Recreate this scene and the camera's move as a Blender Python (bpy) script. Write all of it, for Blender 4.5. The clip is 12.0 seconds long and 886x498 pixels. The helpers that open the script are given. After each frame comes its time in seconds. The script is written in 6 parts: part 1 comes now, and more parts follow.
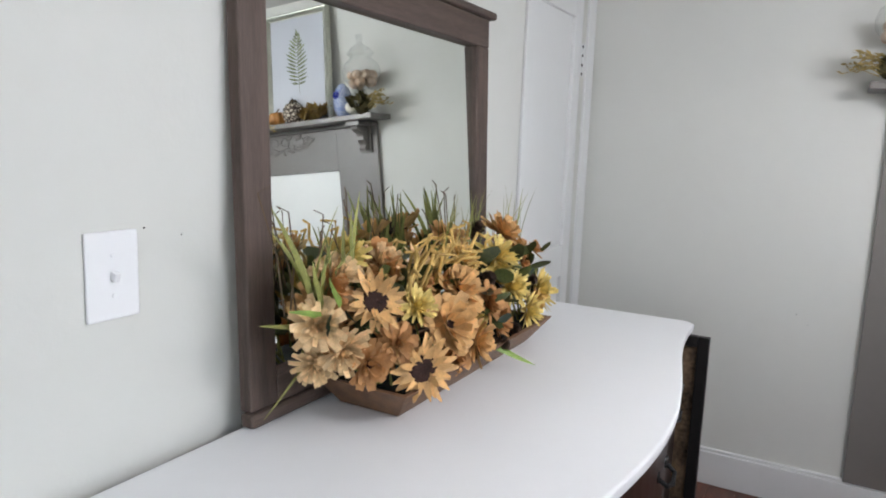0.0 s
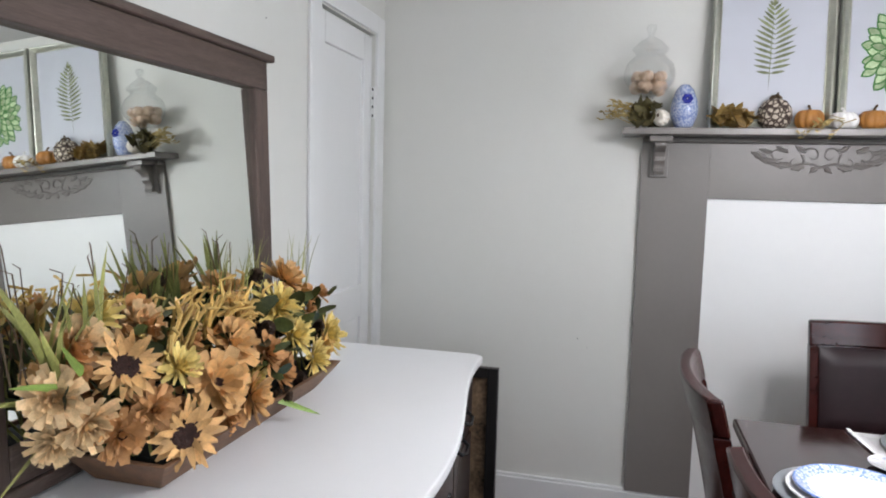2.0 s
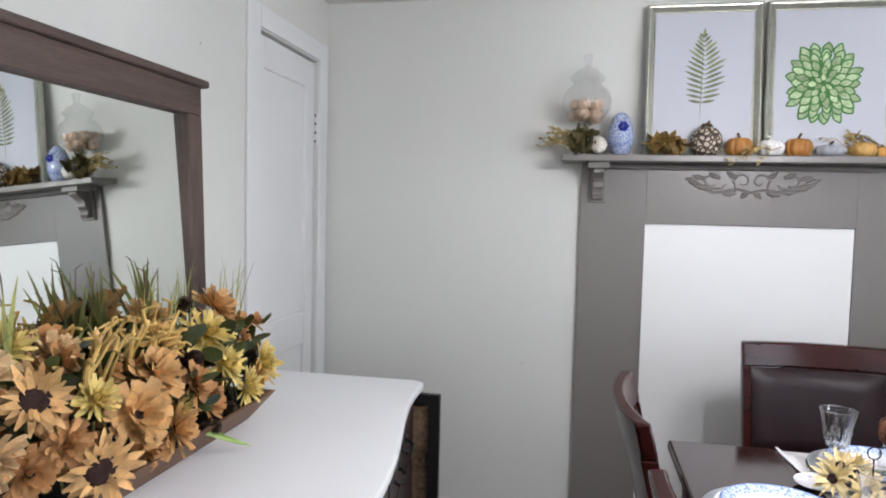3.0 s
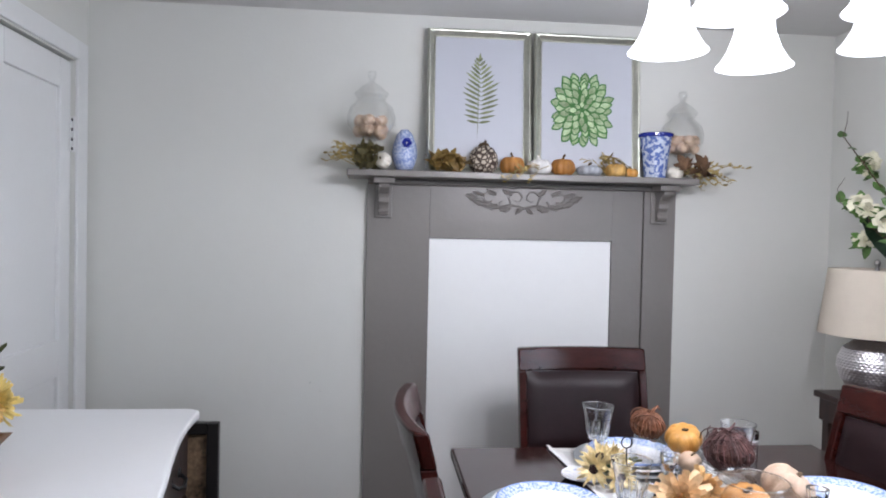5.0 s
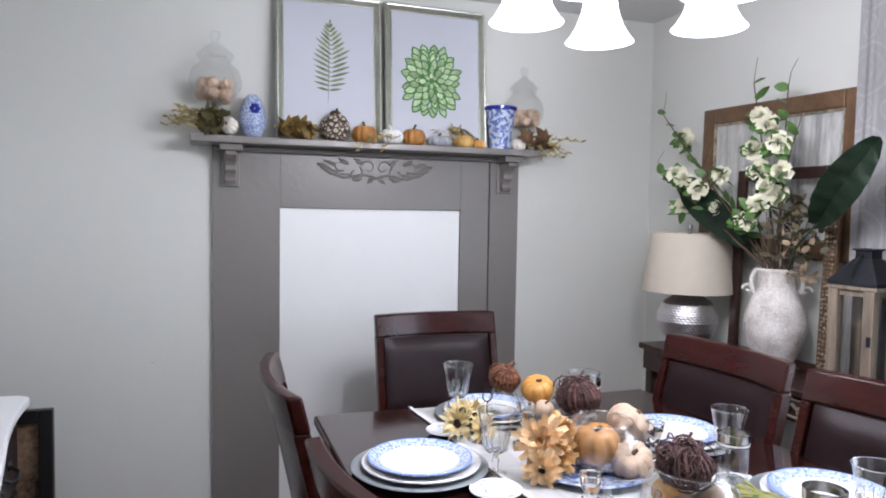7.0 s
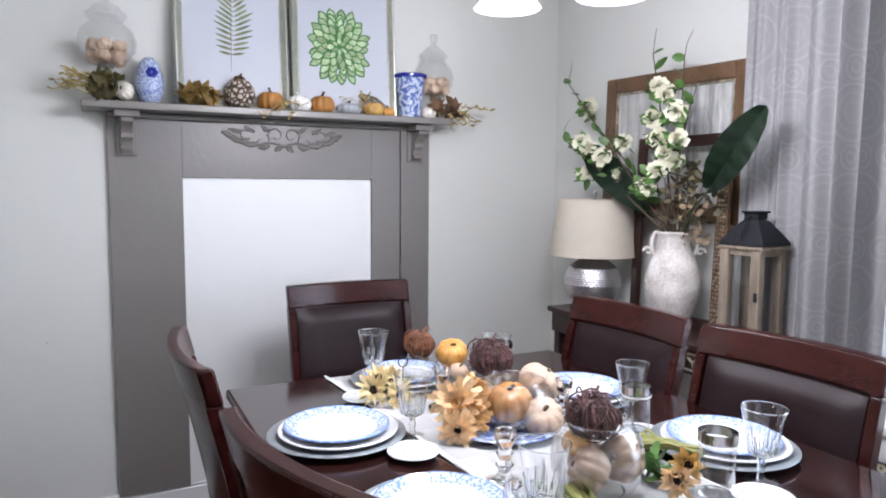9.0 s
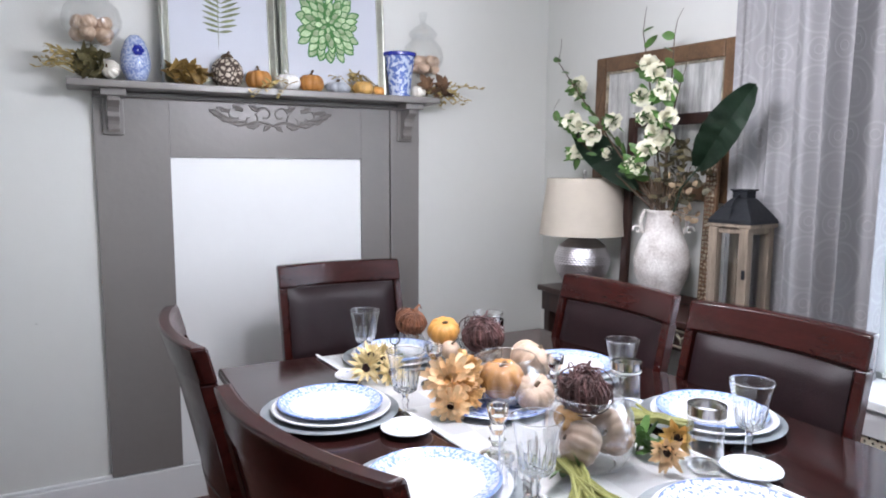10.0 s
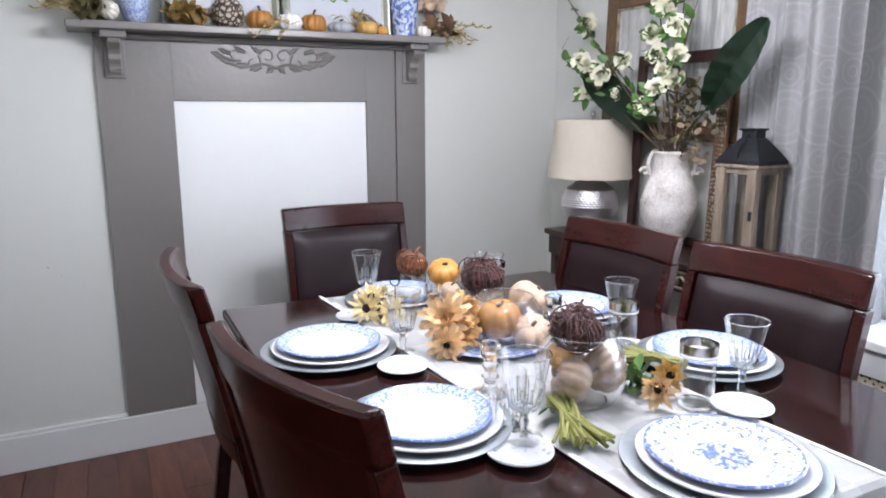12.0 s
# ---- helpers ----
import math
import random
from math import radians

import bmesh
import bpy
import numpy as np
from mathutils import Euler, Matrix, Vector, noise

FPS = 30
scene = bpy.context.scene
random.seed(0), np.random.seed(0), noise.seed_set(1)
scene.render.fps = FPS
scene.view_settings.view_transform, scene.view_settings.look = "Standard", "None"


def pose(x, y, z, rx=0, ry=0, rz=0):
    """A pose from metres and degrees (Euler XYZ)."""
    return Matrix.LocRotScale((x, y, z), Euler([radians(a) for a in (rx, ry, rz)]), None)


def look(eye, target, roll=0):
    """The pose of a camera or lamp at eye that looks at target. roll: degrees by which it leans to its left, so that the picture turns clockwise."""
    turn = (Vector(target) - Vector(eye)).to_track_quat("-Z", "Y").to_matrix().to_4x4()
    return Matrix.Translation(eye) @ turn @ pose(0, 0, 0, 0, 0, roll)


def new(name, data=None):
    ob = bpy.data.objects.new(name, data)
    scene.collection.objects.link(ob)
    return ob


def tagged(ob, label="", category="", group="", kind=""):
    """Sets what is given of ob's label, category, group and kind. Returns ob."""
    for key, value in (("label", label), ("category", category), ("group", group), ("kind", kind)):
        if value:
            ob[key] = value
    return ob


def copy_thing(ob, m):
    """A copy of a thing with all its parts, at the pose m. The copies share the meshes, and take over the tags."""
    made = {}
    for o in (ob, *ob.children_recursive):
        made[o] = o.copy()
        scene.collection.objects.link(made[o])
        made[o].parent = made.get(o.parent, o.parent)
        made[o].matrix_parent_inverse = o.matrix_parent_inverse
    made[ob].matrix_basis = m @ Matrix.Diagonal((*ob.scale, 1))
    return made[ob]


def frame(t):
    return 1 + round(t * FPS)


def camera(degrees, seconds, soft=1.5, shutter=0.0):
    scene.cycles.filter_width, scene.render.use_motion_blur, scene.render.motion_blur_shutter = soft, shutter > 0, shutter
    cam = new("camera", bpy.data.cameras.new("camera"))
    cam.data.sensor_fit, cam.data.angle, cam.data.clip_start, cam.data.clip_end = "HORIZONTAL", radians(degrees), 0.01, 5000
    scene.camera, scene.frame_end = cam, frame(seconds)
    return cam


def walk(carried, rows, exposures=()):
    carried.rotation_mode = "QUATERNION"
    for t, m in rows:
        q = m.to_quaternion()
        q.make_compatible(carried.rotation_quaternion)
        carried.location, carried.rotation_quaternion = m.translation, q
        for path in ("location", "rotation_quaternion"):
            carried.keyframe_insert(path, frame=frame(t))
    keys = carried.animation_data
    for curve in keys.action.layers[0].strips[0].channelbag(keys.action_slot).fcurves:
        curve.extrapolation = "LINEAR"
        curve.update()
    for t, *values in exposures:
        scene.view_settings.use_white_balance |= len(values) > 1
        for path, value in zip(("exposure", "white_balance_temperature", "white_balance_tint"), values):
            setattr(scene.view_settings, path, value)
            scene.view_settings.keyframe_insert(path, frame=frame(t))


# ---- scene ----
cam = camera(65.6, 12.0, 1.9)
PATH = [
    (0, (0.859, -2.813, 1.317), (-0.109, -1.09, 1.012), 2.0),
    (0.5, (0.876, -2.788, 1.323), (0.058, -0.986, 1.041), 2.9),
    (1, (0.91, -2.768, 1.334), (0.219, -0.908, 1.083), 2.5),
    (1.5, (0.93, -2.758, 1.338), (0.339, -0.86, 1.12), 2.3),
    (2, (0.943, -2.761, 1.346), (0.441, -0.835, 1.152), 1.5),
    (2.5, (0.953, -2.752, 1.348), (0.533, -0.802, 1.192), 1.3),
    (4.3, (1.115, -2.742, 1.362), (0.859, -0.76, 1.297), 3.0),
    (4.5, (1.071, -2.731, 1.364), (0.941, -0.736, 1.301), 2.8),
    (5, (1.038, -2.708, 1.334), (1.231, -0.718, 1.285), 1.2),
    (5.5, (0.992, -2.71, 1.322), (1.358, -0.744, 1.259), 1.8),
    (6, (0.975, -2.71, 1.313), (1.448, -0.768, 1.234), 1.5),
    (6.5, (0.972, -2.702, 1.301), (1.53, -0.784, 1.209), 0.8),
    (7, (0.968, -2.706, 1.303), (1.626, -0.821, 1.196), 0.9),
    (7.5, (0.973, -2.716, 1.299), (1.722, -0.865, 1.185), 1.0),
    (9.5, (0.957, -2.705, 1.288), (1.869, -0.937, 1.074), 0.3),
    (10, (0.953, -2.707, 1.284), (1.875, -0.949, 1.044), 0.3),
    (10.5, (0.952, -2.707, 1.28), (1.89, -0.962, 1.005), 0.1),
    (11, (0.958, -2.704, 1.272), (1.914, -0.975, 0.96), -0.1),
    (11.5, (0.982, -2.712, 1.273), (1.949, -0.998, 0.919), -0.0),
    (12, (0.995, -2.725, 1.268), (1.861, -0.965, 0.877), -0.1),
]
walk(cam, [(t, look(eye, target, roll)) for t, eye, target, roll in PATH],
     [(0.0, 0.25, 6350, 12), (2.5, 0.26, 6350, 13), (5.0, 0.13, 6100, 15), (7.5, 0.17, 6080, 15), (9.5, 0.39, 6040, 15), (12.0, 0.38, 6060, 14)])

# ---- light ----
wd = bpy.data.worlds.new("sky")
scene.world = wd
wd.use_nodes = True
_nt = wd.node_tree
_sky = _nt.nodes.new("ShaderNodeTexSky")
_sky.sky_type, _sky.sun_disc = "NISHITA", False
_sky.sun_elevation, _sky.sun_rotation = radians(35), radians(120)
_nt.links.new(_sky.outputs[0], _nt.nodes["Background"].inputs[0])
_nt.nodes["Background"].inputs[1].default_value = 0.12


def area_lamp(name, m, sx, sy, power, color):
    d = bpy.data.lights.new(name, "AREA")
    d.shape, d.size, d.size_y, d.energy, d.color = "RECTANGLE", sx, sy, power, color
    ob = new(name, d)
    ob.matrix_world = m
    return ob


DAY = (0.93, 0.96, 1.0)
area_lamp("east_window_light", look((2.99, -2.2, 1.35), (0, -2.2, 1.3)), 0.85, 1.15, 18, (0.86, 0.93, 1.0))
# added fill from an assumed, unseen opening behind the camera, for the sideboard
area_lamp("south_fill_light", look((1.1, -4.18, 1.35), (1.0, 0, 1.2)), 1.5, 1.3, 8, DAY)


# ---- materials ----
def mat(name, color, rough=0.5, metal=0.0, vary=0.12, scale=12.0, bump=0.0, bump_scale=80.0, spec=0.5, coat=0.0,
        stretch=None, color2=None, island=0.0, rand=0.0, fine=0.5):
    """A principled material with colour noise at two scales and a fine relief."""
    m = bpy.data.materials.new(name)
    m.use_nodes = True
    n, l = m.node_tree.nodes, m.node_tree.links
    b = n["Principled BSDF"]
    b.inputs["Metallic"].default_value = metal
    b.inputs["Specular IOR Level"].default_value = spec
    b.inputs["Coat Weight"].default_value = coat
    b.inputs["Coat Roughness"].default_value = 0.12
    tc = n.new("ShaderNodeTexCoord")
    src = tc.outputs["Object"]
    if stretch:
        mp = n.new("ShaderNodeMapping")
        mp.inputs["Scale"].default_value = stretch
        l.new(src, mp.inputs[0])
        src = mp.outputs[0]
    big, small = n.new("ShaderNodeTexNoise"), n.new("ShaderNodeTexNoise")
    big.inputs["Scale"].default_value, big.inputs["Detail"].default_value = scale, 5
    small.inputs["Scale"].default_value, small.inputs["Detail"].default_value = scale * 9, 3
    l.new(src, big.inputs["Vector"])
    l.new(src, small.inputs["Vector"])
    mixn = n.new("ShaderNodeMix")
    mixn.data_type = "FLOAT"
    mixn.inputs[0].default_value = 0.35 * fine * 2
    l.new(big.outputs[0], mixn.inputs[2])
    l.new(small.outputs[0], mixn.inputs[3])
    ramp = n.new("ShaderNodeValToRGB")
    c1 = [max(0, c * (1 - vary)) for c in color]
    c2 = color2 if color2 else [min(1, c * (1 + vary)) for c in color]
    soft_ = 0.18 if vary < 0.1 else 0.36
    ramp.color_ramp.elements[0].position, ramp.color_ramp.elements[1].position = soft_, 1 - soft_
    ramp.color_ramp.elements[0].color, ramp.color_ramp.elements[1].color = (*c1, 1), (*c2, 1)
    l.new(mixn.outputs[0], ramp.inputs[0])
    col = ramp.outputs[0]
    if island or rand:
        hs = n.new("ShaderNodeHueSaturation")
        src2 = n.new("ShaderNodeNewGeometry").outputs["Random Per Island"] if island else n.new("ShaderNodeObjectInfo").outputs["Random"]
        mr = n.new("ShaderNodeMapRange")
        k = island or rand
        mr.inputs["To Min"].default_value, mr.inputs["To Max"].default_value = 1 - k, 1 + k
        l.new(src2, mr.inputs[0])
        l.new(mr.outputs[0], hs.inputs["Value"])
        l.new(col, hs.inputs["Color"])
        col = hs.outputs[0]
    l.new(col, b.inputs["Base Color"])
    rr = n.new("ShaderNodeMapRange")
    rr.inputs["To Min"].default_value, rr.inputs["To Max"].default_value = max(0.02, rough - 0.06), min(1, rough + 0.06)
    l.new(big.outputs[0], rr.inputs[0])
    l.new(rr.outputs[0], b.inputs["Roughness"])
    if bump:
        bn, bt = n.new("ShaderNodeBump"), n.new("ShaderNodeTexNoise")
        bt.inputs["Scale"].default_value, bt.inputs["Detail"].default_value = bump_scale, 4
        l.new(src, bt.inputs["Vector"])
        bn.inputs["Strength"].default_value, bn.inputs["Distance"].default_value = bump, 0.004
        l.new(bt.outputs[0], bn.inputs["Height"])
        l.new(bn.outputs[0], b.inputs["Normal"])
    return m


def glass_mat(name, color=(1, 1, 1), rough=0.02):
    m = bpy.data.materials.new(name)
    m.use_nodes = True
    b = m.node_tree.nodes["Principled BSDF"]
    b.inputs["Base Color"].default_value = (*color, 1)
    b.inputs["Transmission Weight"].default_value = 1
    b.inputs["Roughness"].default_value = rough
    b.inputs["IOR"].default_value = 1.45
    return m


def thin_glass(name, amount=0.12):
    """Thin clear glass: see-through, with a gloss that grows at grazing angles."""
    m = bpy.data.materials.new(name)
    m.use_nodes = True
    n, l = m.node_tree.nodes, m.node_tree.links
    n.remove(n["Principled BSDF"])
    tr, gl, mx, lw = n.new("ShaderNodeBsdfTransparent"), n.new("ShaderNodeBsdfGlossy"), n.new("ShaderNodeMixShader"), n.new("ShaderNodeLayerWeight")
    tr.inputs[0].default_value = (0.985, 0.99, 0.99, 1)
    gl.inputs["Roughness"].default_value = 0.04
    lw.inputs[0].default_value = 0.35
    mr = n.new("ShaderNodeMapRange")
    mr.inputs["To Min"].default_value, mr.inputs["To Max"].default_value = 0.04, amount * 4
    l.new(lw.outputs["Facing"], mr.inputs[0])
    l.new(mr.outputs[0], mx.inputs[0])
    l.new(tr.outputs[0], mx.inputs[1])
    l.new(gl.outputs[0], mx.inputs[2])
    l.new(mx.outputs[0], n["Material Output"].inputs[0])
    return m


def glow(name, color, strength):
    m = bpy.data.materials.new(name)
    m.use_nodes = True
    b = m.node_tree.nodes["Principled BSDF"]
    b.inputs["Base Color"].default_value = (0.9, 0.9, 0.9, 1)
    b.inputs["Emission Color"].default_value = (*color, 1)
    b.inputs["Emission Strength"].default_value = strength
    return m


WALL = mat("wall_paint", (0.62, 0.625, 0.59), 0.55, vary=0.025, scale=2.5, bump=0.12, bump_scale=60, spec=0.3)
TRIM = mat("white_trim_paint", (0.68, 0.69, 0.685), 0.42, vary=0.03, scale=6, bump=0.05, bump_scale=40)
PANEL = mat("white_panel_paint", (0.76, 0.77, 0.76), 0.45, vary=0.025, scale=4, bump=0.05, bump_scale=50)
CEIL = mat("ceiling_paint", (0.62, 0.62, 0.61), 0.8, vary=0.04, scale=3, bump=0.2, bump_scale=90, spec=0.2)
GREY = mat("taupe_grey_paint", (0.175, 0.162, 0.150), 0.34, vary=0.07, scale=5, bump=0.22, bump_scale=38, spec=0.5)
FLOORW = mat("floor_plank_wood", (0.13, 0.050, 0.032), 0.35, vary=0.35, scale=5, bump=0.1, stretch=(6, 0.6, 6), rand=0.25)
MAHOG = mat("dark_mahogany", (0.028, 0.0046, 0.0034), 0.22, vary=0.3, scale=9, stretch=(0.6, 4, 4), bump=0.0, spec=0.34)
TABLEW = mat("polished_mahogany_top", (0.021, 0.0066, 0.0058), 0.12, vary=0.45, scale=5, coat=0.1, stretch=(8, 0.8, 1), spec=0.42)
LEATHER = mat("dark_brown_leather", (0.013, 0.0050, 0.006), 0.44, vary=0.2, scale=14, bump=0.15, bump_scale=260, spec=0.28)
WHITETOP = mat("white_painted_top", (0.80, 0.81, 0.82), 0.5, vary=0.02, scale=5, spec=0.35)
DARKBODY = mat("espresso_wood", (0.028, 0.013, 0.010), 0.3, vary=0.4, scale=8, stretch=(1, 1, 0.2), bump=0.05)
BARN = mat("weathered_brown_wood", (0.085, 0.058, 0.047), 0.6, vary=0.35, scale=9, stretch=(6, 6, 0.5), bump=0.3, bump_scale=60)
BARNH = mat("weathered_brown_wood_rail", (0.085, 0.058, 0.047), 0.6, vary=0.35, scale=9, stretch=(6, 0.5, 6), bump=0.3, bump_scale=60)
TRAYW = mat("brown_tray_wood", (0.16, 0.085, 0.045), 0.55, vary=0.3, scale=10, stretch=(4, 0.6, 4), bump=0.2)
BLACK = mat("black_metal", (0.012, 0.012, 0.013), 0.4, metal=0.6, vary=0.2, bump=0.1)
BLACKF = mat("black_painted_frame", (0.010, 0.009, 0.009), 0.35, vary=0.2)
NICKEL = mat("old_nickel", (0.42, 0.41, 0.39), 0.35, metal=1.0, vary=0.2)
CHAMP = mat("champagne_metal", (0.55, 0.56, 0.49), 0.40, metal=1.0, vary=0.12, scale=6)
PLASTIC = mat("white_plastic", (0.78, 0.79, 0.80), 0.3, vary=0.02)
PAPER = mat("cool_white_print_paper", (0.48, 0.50, 0.55), 0.5, vary=0.03, scale=3)
LINEN = mat("beige_linen_shade", (0.56, 0.505, 0.42), 0.9, vary=0.06, scale=30, bump=0.3, bump_scale=400, spec=0.1)
MIRROR = bpy.data.materials.new("mirror_glass")
MIRROR.use_nodes = True
MIRROR.node_tree.nodes["Principled BSDF"].inputs["Metallic"].default_value = 1
MIRROR.node_tree.nodes["Principled BSDF"].inputs["Base Color"].default_value = (0.86, 0.895, 0.855, 1)
MIRROR.node_tree.nodes["Principled BSDF"].inputs["Roughness"].default_value = 0.015
PANE = thin_glass("thin_pane_glass", 0.06)
JARG = thin_glass("thin_jar_glass", 0.13)


# ---- building helpers ----
def part(name, bm, material, parent=None, label="", smooth=False, bevel=0.0, auto=0.6):
    """One mesh object out of a bmesh, under a thing or a part."""
    me = bpy.data.meshes.new(name)
    bmesh.ops.recalc_face_normals(bm, faces=bm.faces)
    bm.to_mesh(me)
    bm.free()
    for m in (material if isinstance(material, (list, tuple)) else [material]):
        me.materials.append(m)
    if smooth:
        for p in me.polygons:
            p.use_smooth = True
        if auto:
            me.set_sharp_from_angle(angle=auto)
    ob = new(name, me)
    if bevel:
        md = ob.modifiers.new("bevel", "BEVEL")
        md.width, md.segments, md.limit_method = bevel, 2, "ANGLE"
    if parent:
        ob.parent = parent
    if label:
        tagged(ob, label)
    return ob


def root(name, label, category, m=None, group="", kind=""):
    ob = new(name)
    ob.empty_display_size = 0.05
    if m is not None:
        ob.matrix_world = m
    return tagged(ob, label, category, group, kind)


def box_into(bm, x0, x1, y0, y1, z0, z1, m=None):
    vs = [bm.verts.new((x, y, z)) for x in (x0, x1) for y in (y0, y1) for z in (z0, z1)]
    for f in ((0, 1, 3, 2), (4, 6, 7, 5), (0, 4, 5, 1), (2, 3, 7, 6), (0, 2, 6, 4), (1, 5, 7, 3)):
        bm.faces.new([vs[i] for i in f])
    if m is not None:
        for v in vs:
            v.co = m @ v.co
    return vs


def box(x0, x1, y0, y1, z0, z1, m=None):
    bm = bmesh.new()
    box_into(bm, x0, x1, y0, y1, z0, z1, m)
    return bm


def lathe_into(bm, profile, seg=32, m=None, ribs=0, rib=0.0, mat_index=0):
    """Turns (radius, height) pairs round the z axis; ribs scallop it."""
    rings = []
    for r, z in profile:
        ring = []
        for i in range(seg):
            a = 2 * math.pi * i / seg
            k = r * (1 + rib * math.cos(ribs * a)) if ribs else r
            co = Vector((k * math.cos(a), k * math.sin(a), z))
            ring.append(bm.verts.new(m @ co if m is not None else co))
        rings.append(ring)
    for a, b in zip(rings, rings[1:]):
        for i in range(seg):
            f = bm.faces.new((a[i], a[(i + 1) % seg], b[(i + 1) % seg], b[i]))
            f.material_index = mat_index
    for ring, p in ((rings[0], profile[0]), (rings[-1], profile[-1])):
        if p[0] > 1e-5:
            bm.faces.new(ring).material_index = mat_index
        else:
            bmesh.ops.remove_doubles(bm, verts=ring, dist=1e-4)
    return rings


def lathe(profile, seg=32, m=None, ribs=0, rib=0.0):
    bm = bmesh.new()
    lathe_into(bm, profile, seg, m, ribs, rib)
    return bm


def shell(profile, wall, seg=32):
    """A closed turned vessel: outer profile up, inner profile down."""
    inner = [(max(r - wall, 0.0), z + (wall if i == 0 else 0)) for i, (r, z) in enumerate(profile)]
    return lathe([(0.0, profile[0][1])] + profile + inner[::-1] + [(0.0, profile[0][1] + wall)], seg)


def tube_into(bm, pts, r, seg=6, r_end=None, mat_index=0):
    """A round rod along points, tapering to r_end."""
    pts = [Vector(p) for p in pts]
    rings = []
    for i, p in enumerate(pts):
        d = (pts[min(i + 1, len(pts) - 1)] - pts[max(i - 1, 0)]).normalized()
        s = d.cross(Vector((0.31, 0.2, 0.93)))
        if s.length < 0.05:
            s = d.cross(Vector((1, 0, 0)))
        s.normalize()
        u = d.cross(s)
        k = r if r_end is None else r + (r_end - r) * i / (len(pts) - 1)
        rings.append([bm.verts.new(p + k * (math.cos(2 * math.pi * j / seg) * s + math.sin(2 * math.pi * j / seg) * u)) for j in range(seg)])
    for a, b in zip(rings, rings[1:]):
        for j in range(seg):
            bm.faces.new((a[j], a[(j + 1) % seg], b[(j + 1) % seg], b[j])).material_index = mat_index
    bm.faces.new(rings[0]).material_index = mat_index
    bm.faces.new(rings[-1]).material_index = mat_index


def tube(pts, r, seg=6, r_end=None):
    bm = bmesh.new()
    tube_into(bm, pts, r, seg, r_end)
    return bm


def prism(outline, z0, z1, m=None):
    """An upright prism over an outline in x and y."""
    bm = bmesh.new()
    lo, hi = [bm.verts.new((x, y, z0)) for x, y in outline], [bm.verts.new((x, y, z1)) for x, y in outline]
    bm.faces.new(lo)
    bm.faces.new(hi)
    n = len(outline)
    for i in range(n):
        bm.faces.new((lo[i], lo[(i + 1) % n], hi[(i + 1) % n], hi[i]))
    if m is not None:
        bm.transform(m)
    return bm


def open_lathe(profile, seg):
    """A thin turned wall with no lid faces."""
    bm = bmesh.new()
    rings = [[bm.verts.new((r * math.cos(2 * math.pi * i / seg), r * math.sin(2 * math.pi * i / seg), z)) for i in range(seg)] for r, z in profile if r > 1e-6]
    for a, b in zip(rings, rings[1:]):
        for i in range(seg):
            bm.faces.new((a[i], a[(i + 1) % seg], b[(i + 1) % seg], b[i]))
    if profile[0][0] < 1e-6:
        bm.faces.new(rings[0])
    if profile[-1][0] < 1e-6:
        bm.faces.new(rings[-1])
    return bm


def structure(name, bm, material, label, bevel=0.0):
    return tagged(part(name, bm, material, bevel=bevel), label, kind="structure")


# ---- the room ----
XW, XE, YN, YS, H = -0.05, 2.92, 0.0, -4.25, 2.18
T = 0.12
structure("floor", box(XW - T, XE + T, YS - T, YN + T, -0.06, -0.006), FLOORW, "dark joints between the reddish-brown floor planks")
structure("ceiling", box(XW - T, XE + T, YS - T, YN + T, H, H + 0.1), CEIL, "pale grey plaster ceiling")
# fireplace wall
NWALL = structure("wall_north", box(XW - T, XE + T, YN, YN + T, 0, H), WALL, "off-white painted plaster wall with faint marks")
# mirror wall with a closet door opening
DY0, DY1, DZ = -0.632, -0.108, 1.922
bm = box(XW - T, XW, YS, DY0, 0, H)
box_into(bm, XW - T, XW, DY1, YN, 0, H)
box_into(bm, XW - T, XW, DY0, DY1, DZ, H)
box_into(bm, XW - T - 0.02, XW - T, DY0, DY1, 0, DZ)
WWALL = structure("wall_west", bm, WALL, "off-white painted plaster wall with faint marks")
# window wall
WY0, WY1, WZ0, WZ1 = -2.75, -1.62, 0.70, 1.98
bm = box(XE, XE + T, YS, WY0, 0, H)
box_into(bm, XE, XE + T, WY1, YN, 0, H)
box_into(bm, XE, XE + T, WY0, WY1, 0, WZ0)
box_into(bm, XE, XE + T, WY0, WY1, WZ1, H)
structure("wall_east", bm, WALL, "off-white painted plaster wall with a window-sized opening")
# unseen wall behind; its opening is assumed, made for the sideboard's fill light
bm = box(XW - T, 0.3, YS - T, YS, 0, H)
box_into(bm, 1.9, XE + T, YS - T, YS, 0, H)
box_into(bm, 0.3, 1.9, YS - T, YS, 0, 0.7)
box_into(bm, 0.3, 1.9, YS - T, YS, 2.0, H)
structure("wall_south", bm, WALL, "off-white painted plaster wall with a window-sized opening")
# old nail holes in the plaster
HOLE = mat("dark_nail_hole", (0.06, 0.055, 0.05), 0.9)
for y, z, r in ((-2.130, 1.173, 0.002), (-2.061, 1.156, 0.0018), (-0.98, 1.79, 0.0022)):
    part("nail_hole", lathe([(0.0, -0.001), (r, -0.001), (r * 0.7, 0.0012), (0.0, 0.0014)], 9, pose(XW, y, z, 0, 90, 0)), HOLE, WWALL)
for x, z, r in ((0.79, 0.735, 0.0025), (0.83, 0.70, 0.0014)):
    part("nail_hole", lathe([(0.0, -0.001), (r, -0.001), (r * 0.7, 0.0012), (0.0, 0.0014)], 9, pose(x, 0, z, 90, 0, 0)), HOLE, NWALL)
